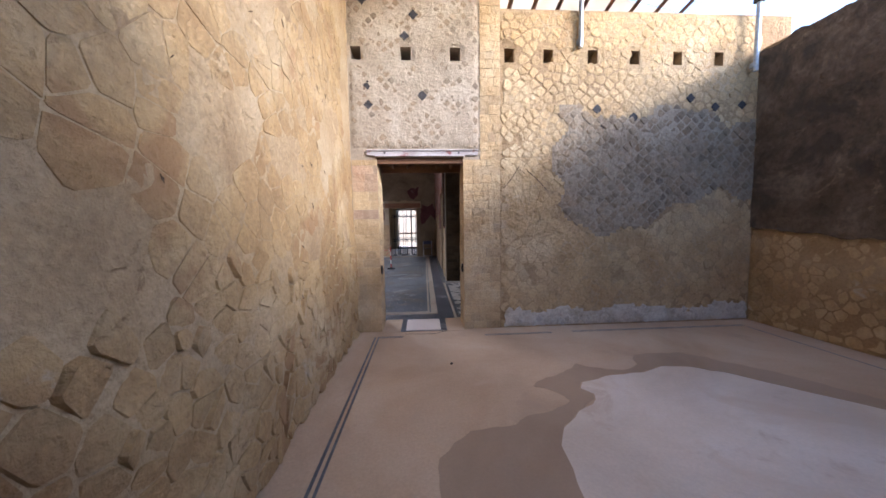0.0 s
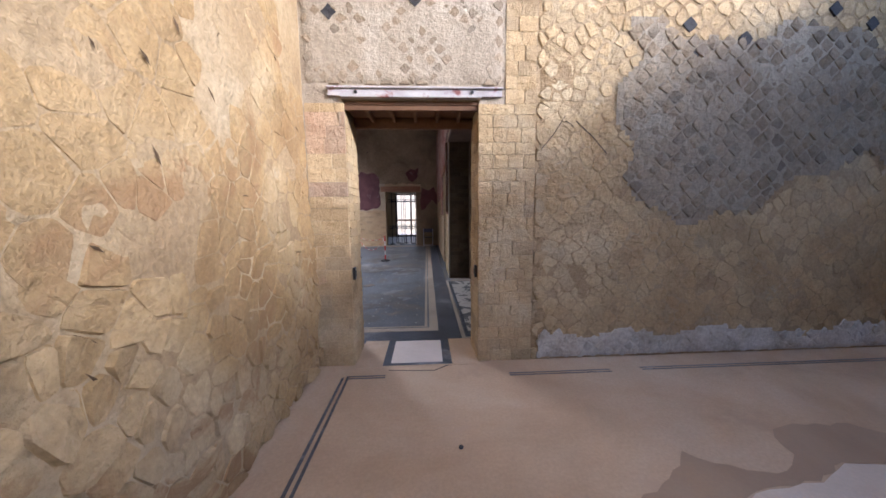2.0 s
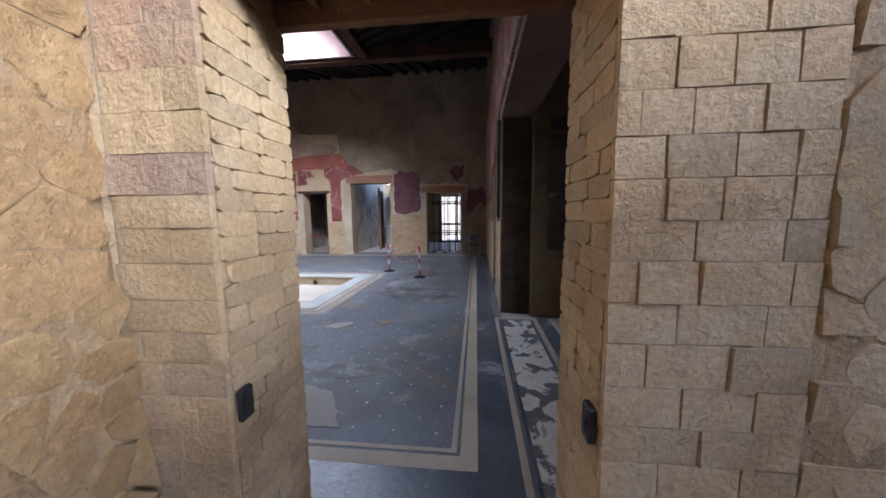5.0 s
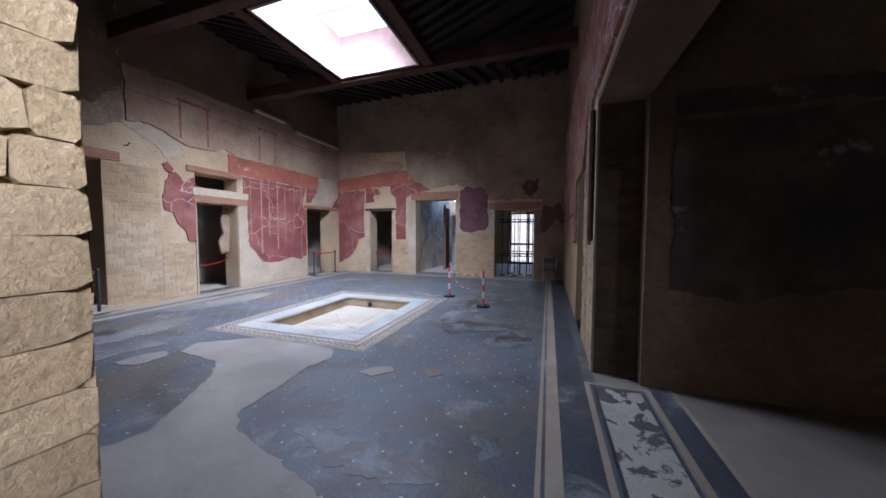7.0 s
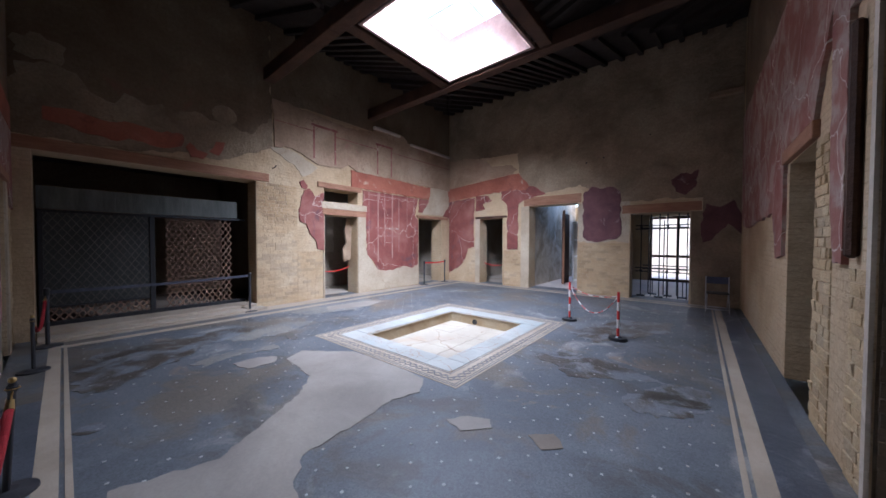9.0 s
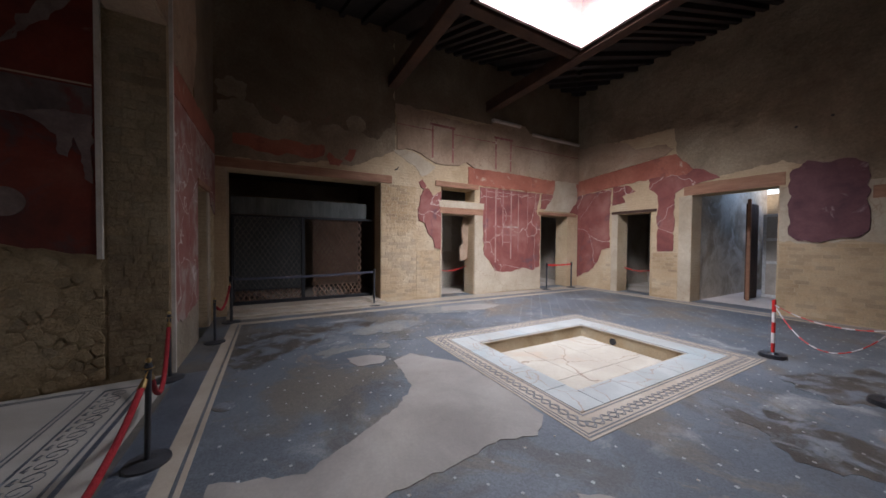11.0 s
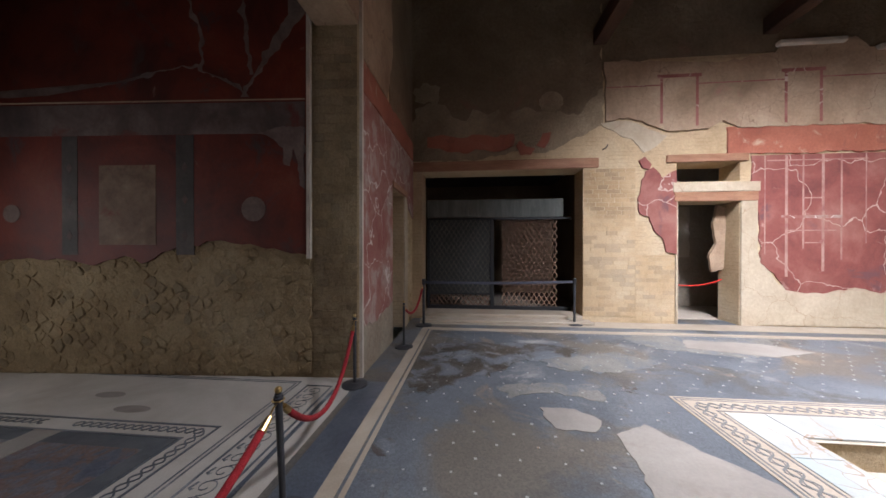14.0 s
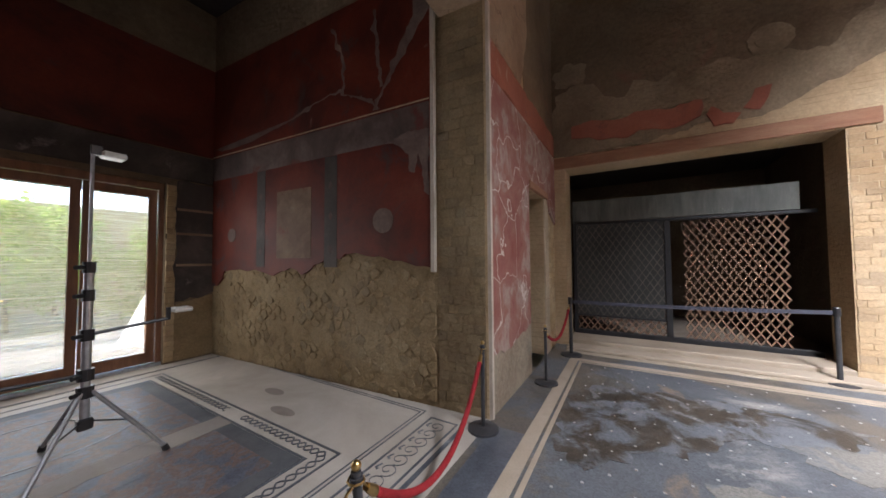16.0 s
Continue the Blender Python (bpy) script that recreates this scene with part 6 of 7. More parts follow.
teeth = [c for c in courses(1.163, 1.36, 0.0, 2.38, BH, 0.19, 130) if int(c[0][1] / BH) % 2 == 0 and c[0][0] < 1.28]
masonry(wall_back, "block", teeth, M_BLOCK, 0.001, 0.013, near=(1.2, 1.2), flatness=0.95, limit=40)
masonry(J_L, "block", courses(4.33, 4.75, 0.0, 2.3, 0.075, 0.21, 104, 0.5), M_BLOCK, 0.0002, 0.0022, near=(4.5, 1.4), flatness=0.985, limit=120, tilt=0.8, soft=True)
masonry(wall_south, "brick", [c for c in courses(-0.87, -0.53, 0.0, 2.38, BH, 0.17, 101) if 1.62 < c[0][1] < 1.74 or 2.0 < c[0][1] < 2.3], surface("pinkish_tuff_brick", [(0.3, (0.46, 0.31, 0.205)), (0.7, (0.56, 0.43, 0.29))], 3, 0.92, 0.6, 40, 0.3, 0.3), 0.0004, 0.007, near=(-0.6, 1.8), flatness=0.98, limit=30)
masonry(J_R, "block", courses(-4.75, -4.33, 0.0, 2.3, 0.075, 0.21, 105, 0.5), M_BLOCK, 0.0002, 0.0022, near=(-4.5, 1.4), flatness=0.985, limit=120, tilt=0.8, soft=True)


def off_holes(holes, m=0.03):
    return lambda u, z: not any(h[0] - m < u < h[1] + m and h[2] - m < z < h[3] + m for h in holes)


R_NET = [(-0.84, -0.70, 3.68, 3.85), (-0.18, -0.04, 3.68, 3.85), (0.48, 0.62, 3.68, 3.85)]
masonry(wall_south, "net_stone", cells(-0.87, 0.87, 2.53, 5.2, 0.105, 0.16, True, 1.0, 106), M_GREYTUFF, 0.012, 0.0045, near=(0, 2.6), keep=lambda u, z: off_holes(R_NET, 0.05)(u, z) and noise.noise(Vector((u * 3, z * 3, 5))) > -0.15, flatness=0.8, limit=150, soft=True)


# broken net render; much of its darkness is roof shade put into the colour
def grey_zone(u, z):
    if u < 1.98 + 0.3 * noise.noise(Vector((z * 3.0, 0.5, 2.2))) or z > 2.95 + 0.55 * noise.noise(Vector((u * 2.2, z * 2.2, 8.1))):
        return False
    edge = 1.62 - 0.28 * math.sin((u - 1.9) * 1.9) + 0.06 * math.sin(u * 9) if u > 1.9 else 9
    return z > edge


skin(wall_back, 1.8, 4.92, 1.2, 4.35, M_GREYWALL, 0.045, proud=0.011, rough=0.006, holes=HOLES_B, keep=lambda u, z: grey_zone(u, z), label="grey-brown render with a broken edge, partly darkened for roof shade")
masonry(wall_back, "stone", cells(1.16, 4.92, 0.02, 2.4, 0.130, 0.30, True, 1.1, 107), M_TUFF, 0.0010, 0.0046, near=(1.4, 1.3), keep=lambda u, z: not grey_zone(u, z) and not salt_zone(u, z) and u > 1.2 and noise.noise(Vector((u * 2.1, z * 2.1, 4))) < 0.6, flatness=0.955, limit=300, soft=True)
masonry(wall_back, "net_stone", cells(1.2, 4.92, 0.0, 0.36, 0.10, 0.15, True, 1.0, 108), M_SALT, 0.006, 0.012, near=(1.6, 0.1), keep=salt_zone, flatness=0.78, limit=60, soft=True)
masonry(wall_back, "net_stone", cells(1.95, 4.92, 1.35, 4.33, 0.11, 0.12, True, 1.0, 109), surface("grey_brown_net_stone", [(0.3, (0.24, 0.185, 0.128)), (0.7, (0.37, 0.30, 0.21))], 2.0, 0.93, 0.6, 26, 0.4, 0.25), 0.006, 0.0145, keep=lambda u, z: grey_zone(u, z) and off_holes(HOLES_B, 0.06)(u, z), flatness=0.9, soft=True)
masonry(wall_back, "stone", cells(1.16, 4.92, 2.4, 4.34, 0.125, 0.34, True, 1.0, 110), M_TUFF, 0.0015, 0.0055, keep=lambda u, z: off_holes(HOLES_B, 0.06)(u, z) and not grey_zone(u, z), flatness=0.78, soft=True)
# dark slabs on the face stand for the shaded hollows of lost stones
for q in ((2.52, 3.06), (2.63, 2.83), (3.05, 2.95), (3.88, 3.22), (4.25, 3.1), (4.65, 3.13), (-0.62, 3.35), (0.1, 3.22), (-0.62, 3.1), (0.0, 4.25), (-0.12, 3.98), (-0.66, 4.42)):
    host = wall_back if q[0] > 1.2 else wall_south
    d = 0.065
    part("missing_stone", slab(ragged([(q[0] - d, q[1]), (q[0], q[1] - d), (q[0] + d, q[1]), (q[0], q[1] + d)], 0.04, 0.008, int(q[0] * 50 + 99)), -0.0215, 0.0), M_STONEHOLLOW, host, "dark slab for the shaded hole of a lost net stone")
for a, b in (((1.2, 1.98), (1.42, 2.28)), ((1.42, 2.24), (1.5, 2.18)), ((1.52, 2.24), (1.82, 1.95))):
    vs, fs = ribbon([a, ((a[0] + b[0]) / 2 + 0.015, (a[1] + b[1]) / 2), b], 0.006, 0, 0.004)
    part("crack", ([(u, -0.016 - h, z) for u, z, h in vs], fs), M_STONEHOLLOW, wall_back)
LOW[0] = 1.0
masonry(wall_left, "stone", cells(-2.0, 4.31, 0.0, 4.6, 0.150, 0.46, True, 1.2, 111), M_OCHRE, 0.0015, 0.0030, near=(2.4, 1.3), keep=lambda u, z: z > 1.25 + 0.3 * noise.noise(Vector((u * 1.5, 3, 1))) and noise.noise(Vector((u * 1.6, z * 1.6, 6))) < 0.12, flatness=0.965, limit=300, tilt=0.25, soft=True)
masonry(wall_left, "stone", cells(-2.0, 4.31, 0.0, 1.65, 0.118, 0.46, True, 1.25, 141), M_OCHRE, 0.0012, 0.010, near=(2.6, 0.8), keep=lambda u, z: z <= 1.25 + 0.3 * noise.noise(Vector((u * 1.5, 3, 1))), flatness=0.90, limit=300, tilt=1.0, soft=True)
# slivers on the face, coloured like the shade inside open joints
notches = []
nr = random.Random(77)
for k in range(70):
    u, z, a, d = nr.uniform(-1.5, 4.2), nr.uniform(0.9, 4.4), nr.choice((-0.9, -0.7, 0.2, 0.7)) + nr.uniform(-0.3, 0.3), nr.uniform(0.03, 0.09)
    p, q = (u, z), (u + d * math.cos(a), z + d * math.sin(a))
    w = nr.uniform(0.003, 0.008)
    mid = ((p[0] + q[0]) / 2 - w * math.sin(a), (p[1] + q[1]) / 2 + w * math.cos(a))
    lift = [-(relief(*c) + 0.013) for c in (p, mid, q)]
    i = [(p[0], lift[0], p[1]), (mid[0], lift[1] - 0.004, mid[1]), (q[0], lift[2], q[1]), ((p[0] + q[0]) / 2 + w * 0.5 * math.sin(a), lift[1] + 0.002, (p[1] + q[1]) / 2 - w * 0.5 * math.cos(a))]
    notches.append((i, [(0, 1, 2, 3)]))
tagged(part("lost_mortar_gaps", merged(notches), M_GAP, wall_left, "dark slivers for the shade in gaps of fallen mortar"), kind="stuff")
LOW[0] = 0.0
plaster(wall_right, "dark_stain", [(-4.3, 1.4), (-3.2, 1.25), (-2.0, 1.4), (0.5, 1.3), (2.1, 1.35), (2.1, 3.84), (0.0, 3.86), (-1.5, 3.83), (-2.8, 3.87), (-4.3, 3.85)], surface("dark_upper_face_render", [(0.3, (0.09, 0.068, 0.050)), (0.5, (0.15, 0.113, 0.082)), (0.7, (0.24, 0.185, 0.135))], 1.8, 0.95, 0.9, 14, 0.55, spots=[((0.25, 0.185, 0.12), 2.2, 0.60), ((0.06, 0.048, 0.04), 1.2, 0.55)], pits=0.6), "dark brown render on the upper wall", 0.055, 83, (4, 9), 0.04)
masonry(wall_right, "stone", cells(-4.3, 2.1, 0.0, 1.3, 0.13, 0.35, True, 1.1, 112), M_TUFF, 0.003, 0.008, flatness=0.88, soft=True)
masonry(T_, "stone", cells(-4.45, -0.5, 0.0, 1.52, 0.105, 0.34, True, 1.25, 113), M_BROWNTUFF, 0.006, 0.010, near=(-1.2, 0.6), keep=lambda u, z: z < 1.40 + 0.06 * math.sin(u * 3) and noise.noise(Vector((u * 4, z * 4, 2))) < 0.22, flatness=0.84, limit=300, tilt=0.3, soft=True)
masonry(wall_pier_end, "block", courses(-0.48, 0.0, 0.0, 3.8, 0.092, 0.15, 114), M_PIERTUFF, 0.0015, 0.008, near=(-0.2, 1.0), flatness=0.955, limit=120, tilt=0.2)
# brick courses beside the openings of the atrium
masonry(W_, "brick", courses(8.11, 9.05, 0.12, 2.92, 0.078, 0.24, 115, 0.2), M_WALLBRICK, 0.003, 0.008, near=(8.4, 1.2), flatness=0.95, limit=150, tilt=0.1)
masonry(W_, "brick", courses(9.05, 9.74, 0.05, 1.28, 0.078, 0.24, 116, 0.2), M_WALLBRICK, 0.003, 0.008, flatness=0.95, tilt=0.1)
masonry(N_, "brick", courses(-5.5, -4.87, 0.05, 1.25, 0.078, 0.24, 117, 0.2), M_WALLBRICK, 0.003, 0.008, flatness=0.95, tilt=0.1)
masonry(N_, "brick", courses(-2.98, -1.62, 0.05, 1.55, 0.078, 0.24, 118, 0.2), M_WALLBRICK, 0.003, 0.008, flatness=0.95, tilt=0.1)
masonry(N_, "brick", courses(-7.0, -6.74, 0.05, 0.9, 0.078, 0.2, 119, 0.2), M_WALLBRICK, 0.003, 0.008, flatness=0.95, tilt=0.1)
masonry(E_, "brick", courses(-9.43, -8.95, 0.0, 2.42, 0.085, 0.22, 120), M_BLOCK, 0.004, 0.010, flatness=0.9)
masonry(E_, "brick", courses(-8.58, -8.27, 0.0, 1.40, 0.085, 0.2, 121), M_BLOCK, 0.004, 0.010, flatness=0.9)
masonry(P_, "brick", courses(7.5, 7.98, 0.0, 2.0, 0.085, 0.22, 122), M_BLOCK, 0.004, 0.010, flatness=0.9)
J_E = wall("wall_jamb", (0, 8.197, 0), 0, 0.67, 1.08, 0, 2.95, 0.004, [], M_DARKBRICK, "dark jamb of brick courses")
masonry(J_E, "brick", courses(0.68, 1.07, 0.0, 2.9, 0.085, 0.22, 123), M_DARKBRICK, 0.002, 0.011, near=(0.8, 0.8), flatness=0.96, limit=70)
# the red fresco takes a black colour to carry the room's darkness
plaster(wall_ala_north, "red_fragment", [(1.3, 1.0), (1.9, 0.9), (2.6, 1.1), (3.4, 1.0), (4.2, 1.1), (4.2, 2.6), (1.3, 2.6)], M_BLACK, "worn red fresco, blackened for the unlit room", 0.02, 84)
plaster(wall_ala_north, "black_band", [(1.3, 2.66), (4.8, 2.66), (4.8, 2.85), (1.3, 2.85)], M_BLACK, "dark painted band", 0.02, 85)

part("jamb_fragment", slab(ragged([(10.60, 0.95), (10.80, 1.0), (10.84, 1.5), (10.84, 2.2), (10.70, 2.25), (10.62, 1.9), (10.68, 1.5), (10.56, 1.3)], 0.07, 0.015, 90), 0.30, 0.36), M_UPPER, W_, "ragged pale plaster left on the jamb")
part("inner_plaster", slab(ragged([(9.2, 0.9), (9.9, 1.1), (10.1, 0.8), (10.5, 1.1), (11.2, 1.2), (11.2, 2.4), (9.2, 2.4)], 0.1, 0.03, 91), 1.87, 1.94), M_PALE, W_, "ragged pale plaster on the back wall")

# ---- the doorway of the first room ----
lintel = thing("steel_lintel", (0, 0, 0), 0, "white-painted steel lintel flaking to rust over the doorway", "lintel")
part("web", boxes((-0.655, 4.285, 2.435, 0.845, 4.31, 2.492)), M_STEEL, lintel)
part("top_flange", boxes((-0.66, 4.265, 2.492, 0.85, 4.335, 2.508), bevel=0.003), M_STEEL, lintel)
part("bottom_flange", boxes((-0.55, 4.265, 2.417, 0.66, 4.335, 2.435), bevel=0.003), M_STEEL, lintel)
for x in (-0.42, 0.58):
    part("bolt", rod(bmesh.new(), (x, 4.27, 2.465), (x, 4.29, 2.465), 0.014, seg=8), M_IRON, lintel)
M_BROWNWOOD = surface("old_brown_wood", [(0.3, (0.13, 0.065, 0.035)), (0.7, (0.22, 0.12, 0.065))], 2, 0.75, 0.3, 30, 0.35)
head = thing("wooden_door_head", (0, 0, 0), 0, "brown wooden door head of boards and slats under the lintel", "door head")
part("soffit_board", boxes((-0.536, 4.33, 2.375, 0.646, 4.745, 2.405)), M_BROWNWOOD, head)
part("rear_rail", boxes((-0.536, 4.70, 2.27, 0.646, 4.745, 2.37), bevel=0.006), M_BROWNWOOD, head)
part("front_rail", boxes((-0.536, 4.335, 2.33, 0.646, 4.37, 2.372), bevel=0.005), M_BROWNWOOD, head)
for k in range(5):
    x = -0.36 + k * 0.21
    part("slat", boxes((x, 4.372, 2.325, x + 0.03, 4.698, 2.372), bevel=0.004), M_BROWNWOOD, head)
for x, s in ((-0.512, 1), (0.622, -1)):
    box_ = thing("door_sensor", (x, 4.36, 0.82), 0, "small black plastic sensor box on the door jamb", "sensor", "sensors in the doorway")
    part("case", boxes((-0.012, -0.03, 0, 0.012, 0.03, 0.115), bevel=0.006), M_BLACKPLASTIC, box_)
    part("lens", boxes((0.012 * s, -0.015, 0.035, 0.016 * s, 0.015, 0.08), bevel=0.001), M_IRON, box_)

# ---- partition in the wide opening ----
PX = -8.62
screen = thing("partition_screen", (0, 0, 0), 0, "wooden partition with a dusty panel, diamond lattice and pale head panel", "screen")
Z0, Z1 = 0.12, 2.02
part("bottom_rail", boxes((PX - 0.04, 5.0, 0.0, PX + 0.04, 8.06, 0.17), bevel=0.006), M_IRON, screen, "dark bottom rail")
part("top_rail", boxes((PX - 0.04, 5.0, Z1, PX + 0.04, 8.06, Z1 + 0.05), bevel=0.006), M_IRON, screen, "dark top rail")
part("post", boxes((PX - 0.05, 6.37, 0.17, PX + 0.05, 6.45, Z1), bevel=0.006), M_IRON, screen, "dark upright")
part("post", boxes((PX - 0.04, 5.0, 0.17, PX + 0.04, 5.06, Z1), bevel=0.006), M_IRON, screen, "dark upright")
part("head_panel", boxes((PX - 0.02, 5.0, Z1 + 0.06, PX + 0.02, 7.9, 2.46)), M_PANELPALE, screen, "pale grey-green fabric panel")
part("dark_panel", boxes((PX - 0.01, 5.06, 0.42, PX + 0.01, 6.37, Z1)), M_PANELDARK, screen, "dusty dark translucent panel")
part("mid_rail", boxes((PX - 0.02, 5.06, 0.40, PX + 0.03, 6.37, 0.43)), M_IRON, screen)


def lattice(y0, y1, z0, z1, pitch_y, pitch_z, w, parent, material=M_LATTICE, out=0.0):
    """Crossing diagonal slats, each cut to the frame."""
    slope = pitch_z / pitch_y
    for s, dx in ((1, 0.0), (-1, 0.012)):
        n = int((z1 - z0) / pitch_z + (y1 - y0) / pitch_y) + 2
        for k in range(-n, n + 1):
            c = z0 + k * pitch_z - (0 if s > 0 else 0)
            pts = []
            f = lambda y: c + s * slope * (y - y0)
            ya, yb = y0, y1
            lo, hi = (z0, z1)
            t0, t1 = (lo - c) / (s * slope) + y0, (hi - c) / (s * slope) + y0
            ya, yb = max(ya, min(t0, t1)), min(yb, max(t0, t1))
            if yb - ya < 0.03:
                continue
            a, b = Vector((PX + out + dx, ya, f(ya))), Vector((PX + out + dx, yb, f(yb)))
            d = (b - a).normalized()
            sd = Vector((0, -d.z, d.y)) * w / 2
            dp = Vector((0.005, 0, 0))
            vs = [a - sd - dp, a + sd - dp, b + sd - dp, b - sd - dp, a - sd + dp, a + sd + dp, b + sd + dp, b - sd + dp]
            part("lattice_slat", (vs, [(0, 1, 2, 3), (7, 6, 5, 4), (0, 4, 5, 1), (1, 5, 6, 2), (2, 6, 7, 3), (3, 7, 4, 0)]), material, parent)


lattice(6.62, 7.78, 0.17, Z1, 0.105, 0.165, 0.020, screen)
lattice(5.06, 6.37, 0.17, 0.40, 0.105, 0.14, 0.018, screen)
# lattice behind the panel, set in front with its dimness in the colour
lattice(5.06, 6.37, 0.44, Z1, 0.105, 0.165, 0.012, screen, M_LATTICEDIM, 0.016)

# ---- barriers ----


def base_disc(th, r=0.16):
    bm = rod(bmesh.new(), (0, 0, 0.0), (0, 0, 0.018), r, r * 0.97, 28)
    rod(bm, (0, 0, 0.018), (0, 0, 0.035), r * 0.93, 0.05, 28)
    part("base", bm, M_POST, th, "round dark base", smooth=False)


def tape_post(x, y, h=0.84, hook=0.0):
    th = thing("belt_barrier_post", (x, y, 0), hook, "black belt barrier post on a round base", "barrier post", "belt barrier posts")
    base_disc(th, 0.15)
    part("pole", rod(bmesh.new(), (0, 0, 0.03), (0, 0, h - 0.09), 0.024, seg=16), M_POST, th)
    part("belt_head", rod(bmesh.new(), (0, 0, h - 0.09), (0, 0, h), 0.032, seg=16), M_BLACKPLASTIC, th)
    part("cap", rod(bmesh.new(), (0, 0, h), (0, 0, h + 0.012), 0.034, 0.028, 16), M_BLACKPLASTIC, th)
    return th


def belt(a, b, z, material, nm, label):
    (x0, y0), (x1, y1) = a, b
    pts = [(x0 + (x1 - x0) * k / 8, y0 + (y1 - y0) * k / 8, z - 0.02 * math.sin(math.pi * k / 8)) for k in range(9)]
    verts, faces = [], []
    for x, y, q in pts:
        verts += [(x - 0.0015, y, q - 0.024), (x + 0.0015, y, q - 0.024), (x + 0.0015, y, q + 0.024), (x - 0.0015, y, q + 0.024)]
    for i in range(8):
        for k in range(4):
            a_, b_ = 4 * i + k, 4 * i + (k + 1) % 4
            faces.append((a_, b_, b_ + 4, a_ + 4))
    faces += [(3, 2, 1, 0), (32, 33, 34, 35)]
    th = thing(nm, (0, 0, 0), 0, label, "barrier belt")
    part("webbing", (verts, faces), material, th)
    return th


tape_post(-7.42, 5.11), tape_post(-7.76, 7.87)
belt((-7.42, 5.14), (-7.76, 7.84), 0.79, M_TAPE, "barrier_belt", "blue-grey belt stretched between two posts before the screen")
tape_post(-7.74, 13.50), tape_post(-7.74, 14.66)
belt((-7.74, 13.53), (-7.74, 14.63), 0.79, M_REDPLASTIC, "barrier_belt", "red belt stretched between two black posts at the corner doorway")


def rope_post(x, y, h=0.73, lean=(0, 0)):
    th = thing("rope_post", (x, y, 0), 0, "dark grey rope post with brass ball top on round base", "rope post", "rope barrier posts")
    base_disc(th, 0.13)
    lx, ly = lean
    part("pole", rod(bmesh.new(), (0, 0, 0.03), (lx, ly, h - 0.03), 0.017, seg=14), M_POST, th)
    part("collar", rod(bmesh.new(), (lx * 0.93, ly * 0.93, h - 0.075), (lx, ly, h - 0.045), 0.022, seg=14), M_POST, th)
    bm = ball(bmesh.new(), (lx, ly, h - 0.012), 0.018, 1.0, 12)
    part("ball_top", bm, M_BRASS, th, "brass ball", smooth=True)
    part("ring", tube([(lx + 0.028 * math.cos(k * 0.7), ly + 0.028 * math.sin(k * 0.7), h - 0.06) for k in range(10)], 0.004, 6), M_BRASS, th)
    return th


def rope(a, b, sag, label="red velvet rope with brass hooks hanging between two posts"):
    a, b = Vector(a), Vector(b)
    th = thing("barrier_rope", (0, 0, 0), 0, label, "rope", "red barrier ropes")
    pts = []
    for k in range(25):
        f = 0.05 + 0.90 * k / 24
        p = a.lerp(b, f)
        p.z -= sag * 4 * f * (1 - f)
        pts.append(p)
    part("cord", tube(pts, 0.018, 10), M_ROPE, th, "red velvet cord", smooth=True)
    for end, q in ((a, pts[0]), (b, pts[-1])):
        d = (q - end)
        part("hook_end", rod(bmesh.new(), q - d * 0.45, q + d * 0.12, 0.014, 0.021, 12), M_BRASS, th, "brass end cap")
        part("hook", tube([end, end.lerp(q, 0.3) + Vector((0, 0, 0.01)), end.lerp(q, 0.6)], 0.005, 6), M_BRASS, th)


rope_post(-4.90, 4.80), rope_post(-3.33, 5.03, 0.735, (0.10, 0.04)), rope_post(-6.16, 5.03, 0.66), rope_post(-1.35, 4.95)
rope((-4.90, 4.80, 0.67), (-3.24, 5.07, 0.66), 0.42)
rope((-3.22, 5.07, 0.66), (-1.37, 4.95, 0.66), 0.36)
rope((-6.16, 5.03, 0.58), (-7.40, 5.10, 0.74), 0.26)


for (p, q), sag in ((((-8.40, 9.80, 0.74), (-8.40, 10.84, 0.80)), 0.10), (((-6.52, 15.62, 0.74), (-5.56, 15.62, 0.76)), 0.09)):
    th = thing("barrier_rope", (0, 0, 0), 0, "thin red rope slung across a doorway", "rope", "red barrier ropes")
    a, b = Vector(p), Vector(q)
    part("cord", tube([a.lerp(b, k / 14) - Vector((0, 0, sag * 4 * (k / 14) * (1 - k / 14))) for k in range(15)], 0.012, 8), M_REDPLASTIC, th)


def striped_post(x, y, h=0.76):
    th = thing("striped_post", (x, y, 0), 0, "red and white striped plastic post on a black rubber base", "barrier post", "red and white posts")
    bm = rod(bmesh.new(), (0, 0, 0), (0, 0, 0.045), 0.14, 0.13, 24)
    rod(bm, (0, 0, 0.045), (0, 0, 0.065), 0.06, 0.04, 16)
    part("base", bm, M_BLACKPLASTIC, th, "black rubber base")
    n = 5
    for k in range(n):
        z0, z1 = 0.05 + (h - 0.07) * k / n, 0.05 + (h - 0.07) * (k + 1) / n
        part("band", rod(bmesh.new(), (0, 0, z0), (0, 0, z1), 0.02, seg=14), M_REDPLASTIC if k % 2 == 0 else M_WHITEPLASTIC, th, "red band" if k % 2 == 0 else "white band")
    part("cap", ball(bmesh.new(), (0, 0, h - 0.01), 0.022, 0.8, 10), M_REDPLASTIC, th)
    return th


striped_post(-1.09, 10.83), striped_post(-2.08, 11.62)
chain = thing("plastic_chain", (0, 0, 0), 0, "red and white plastic chain slack between two striped posts", "chain")
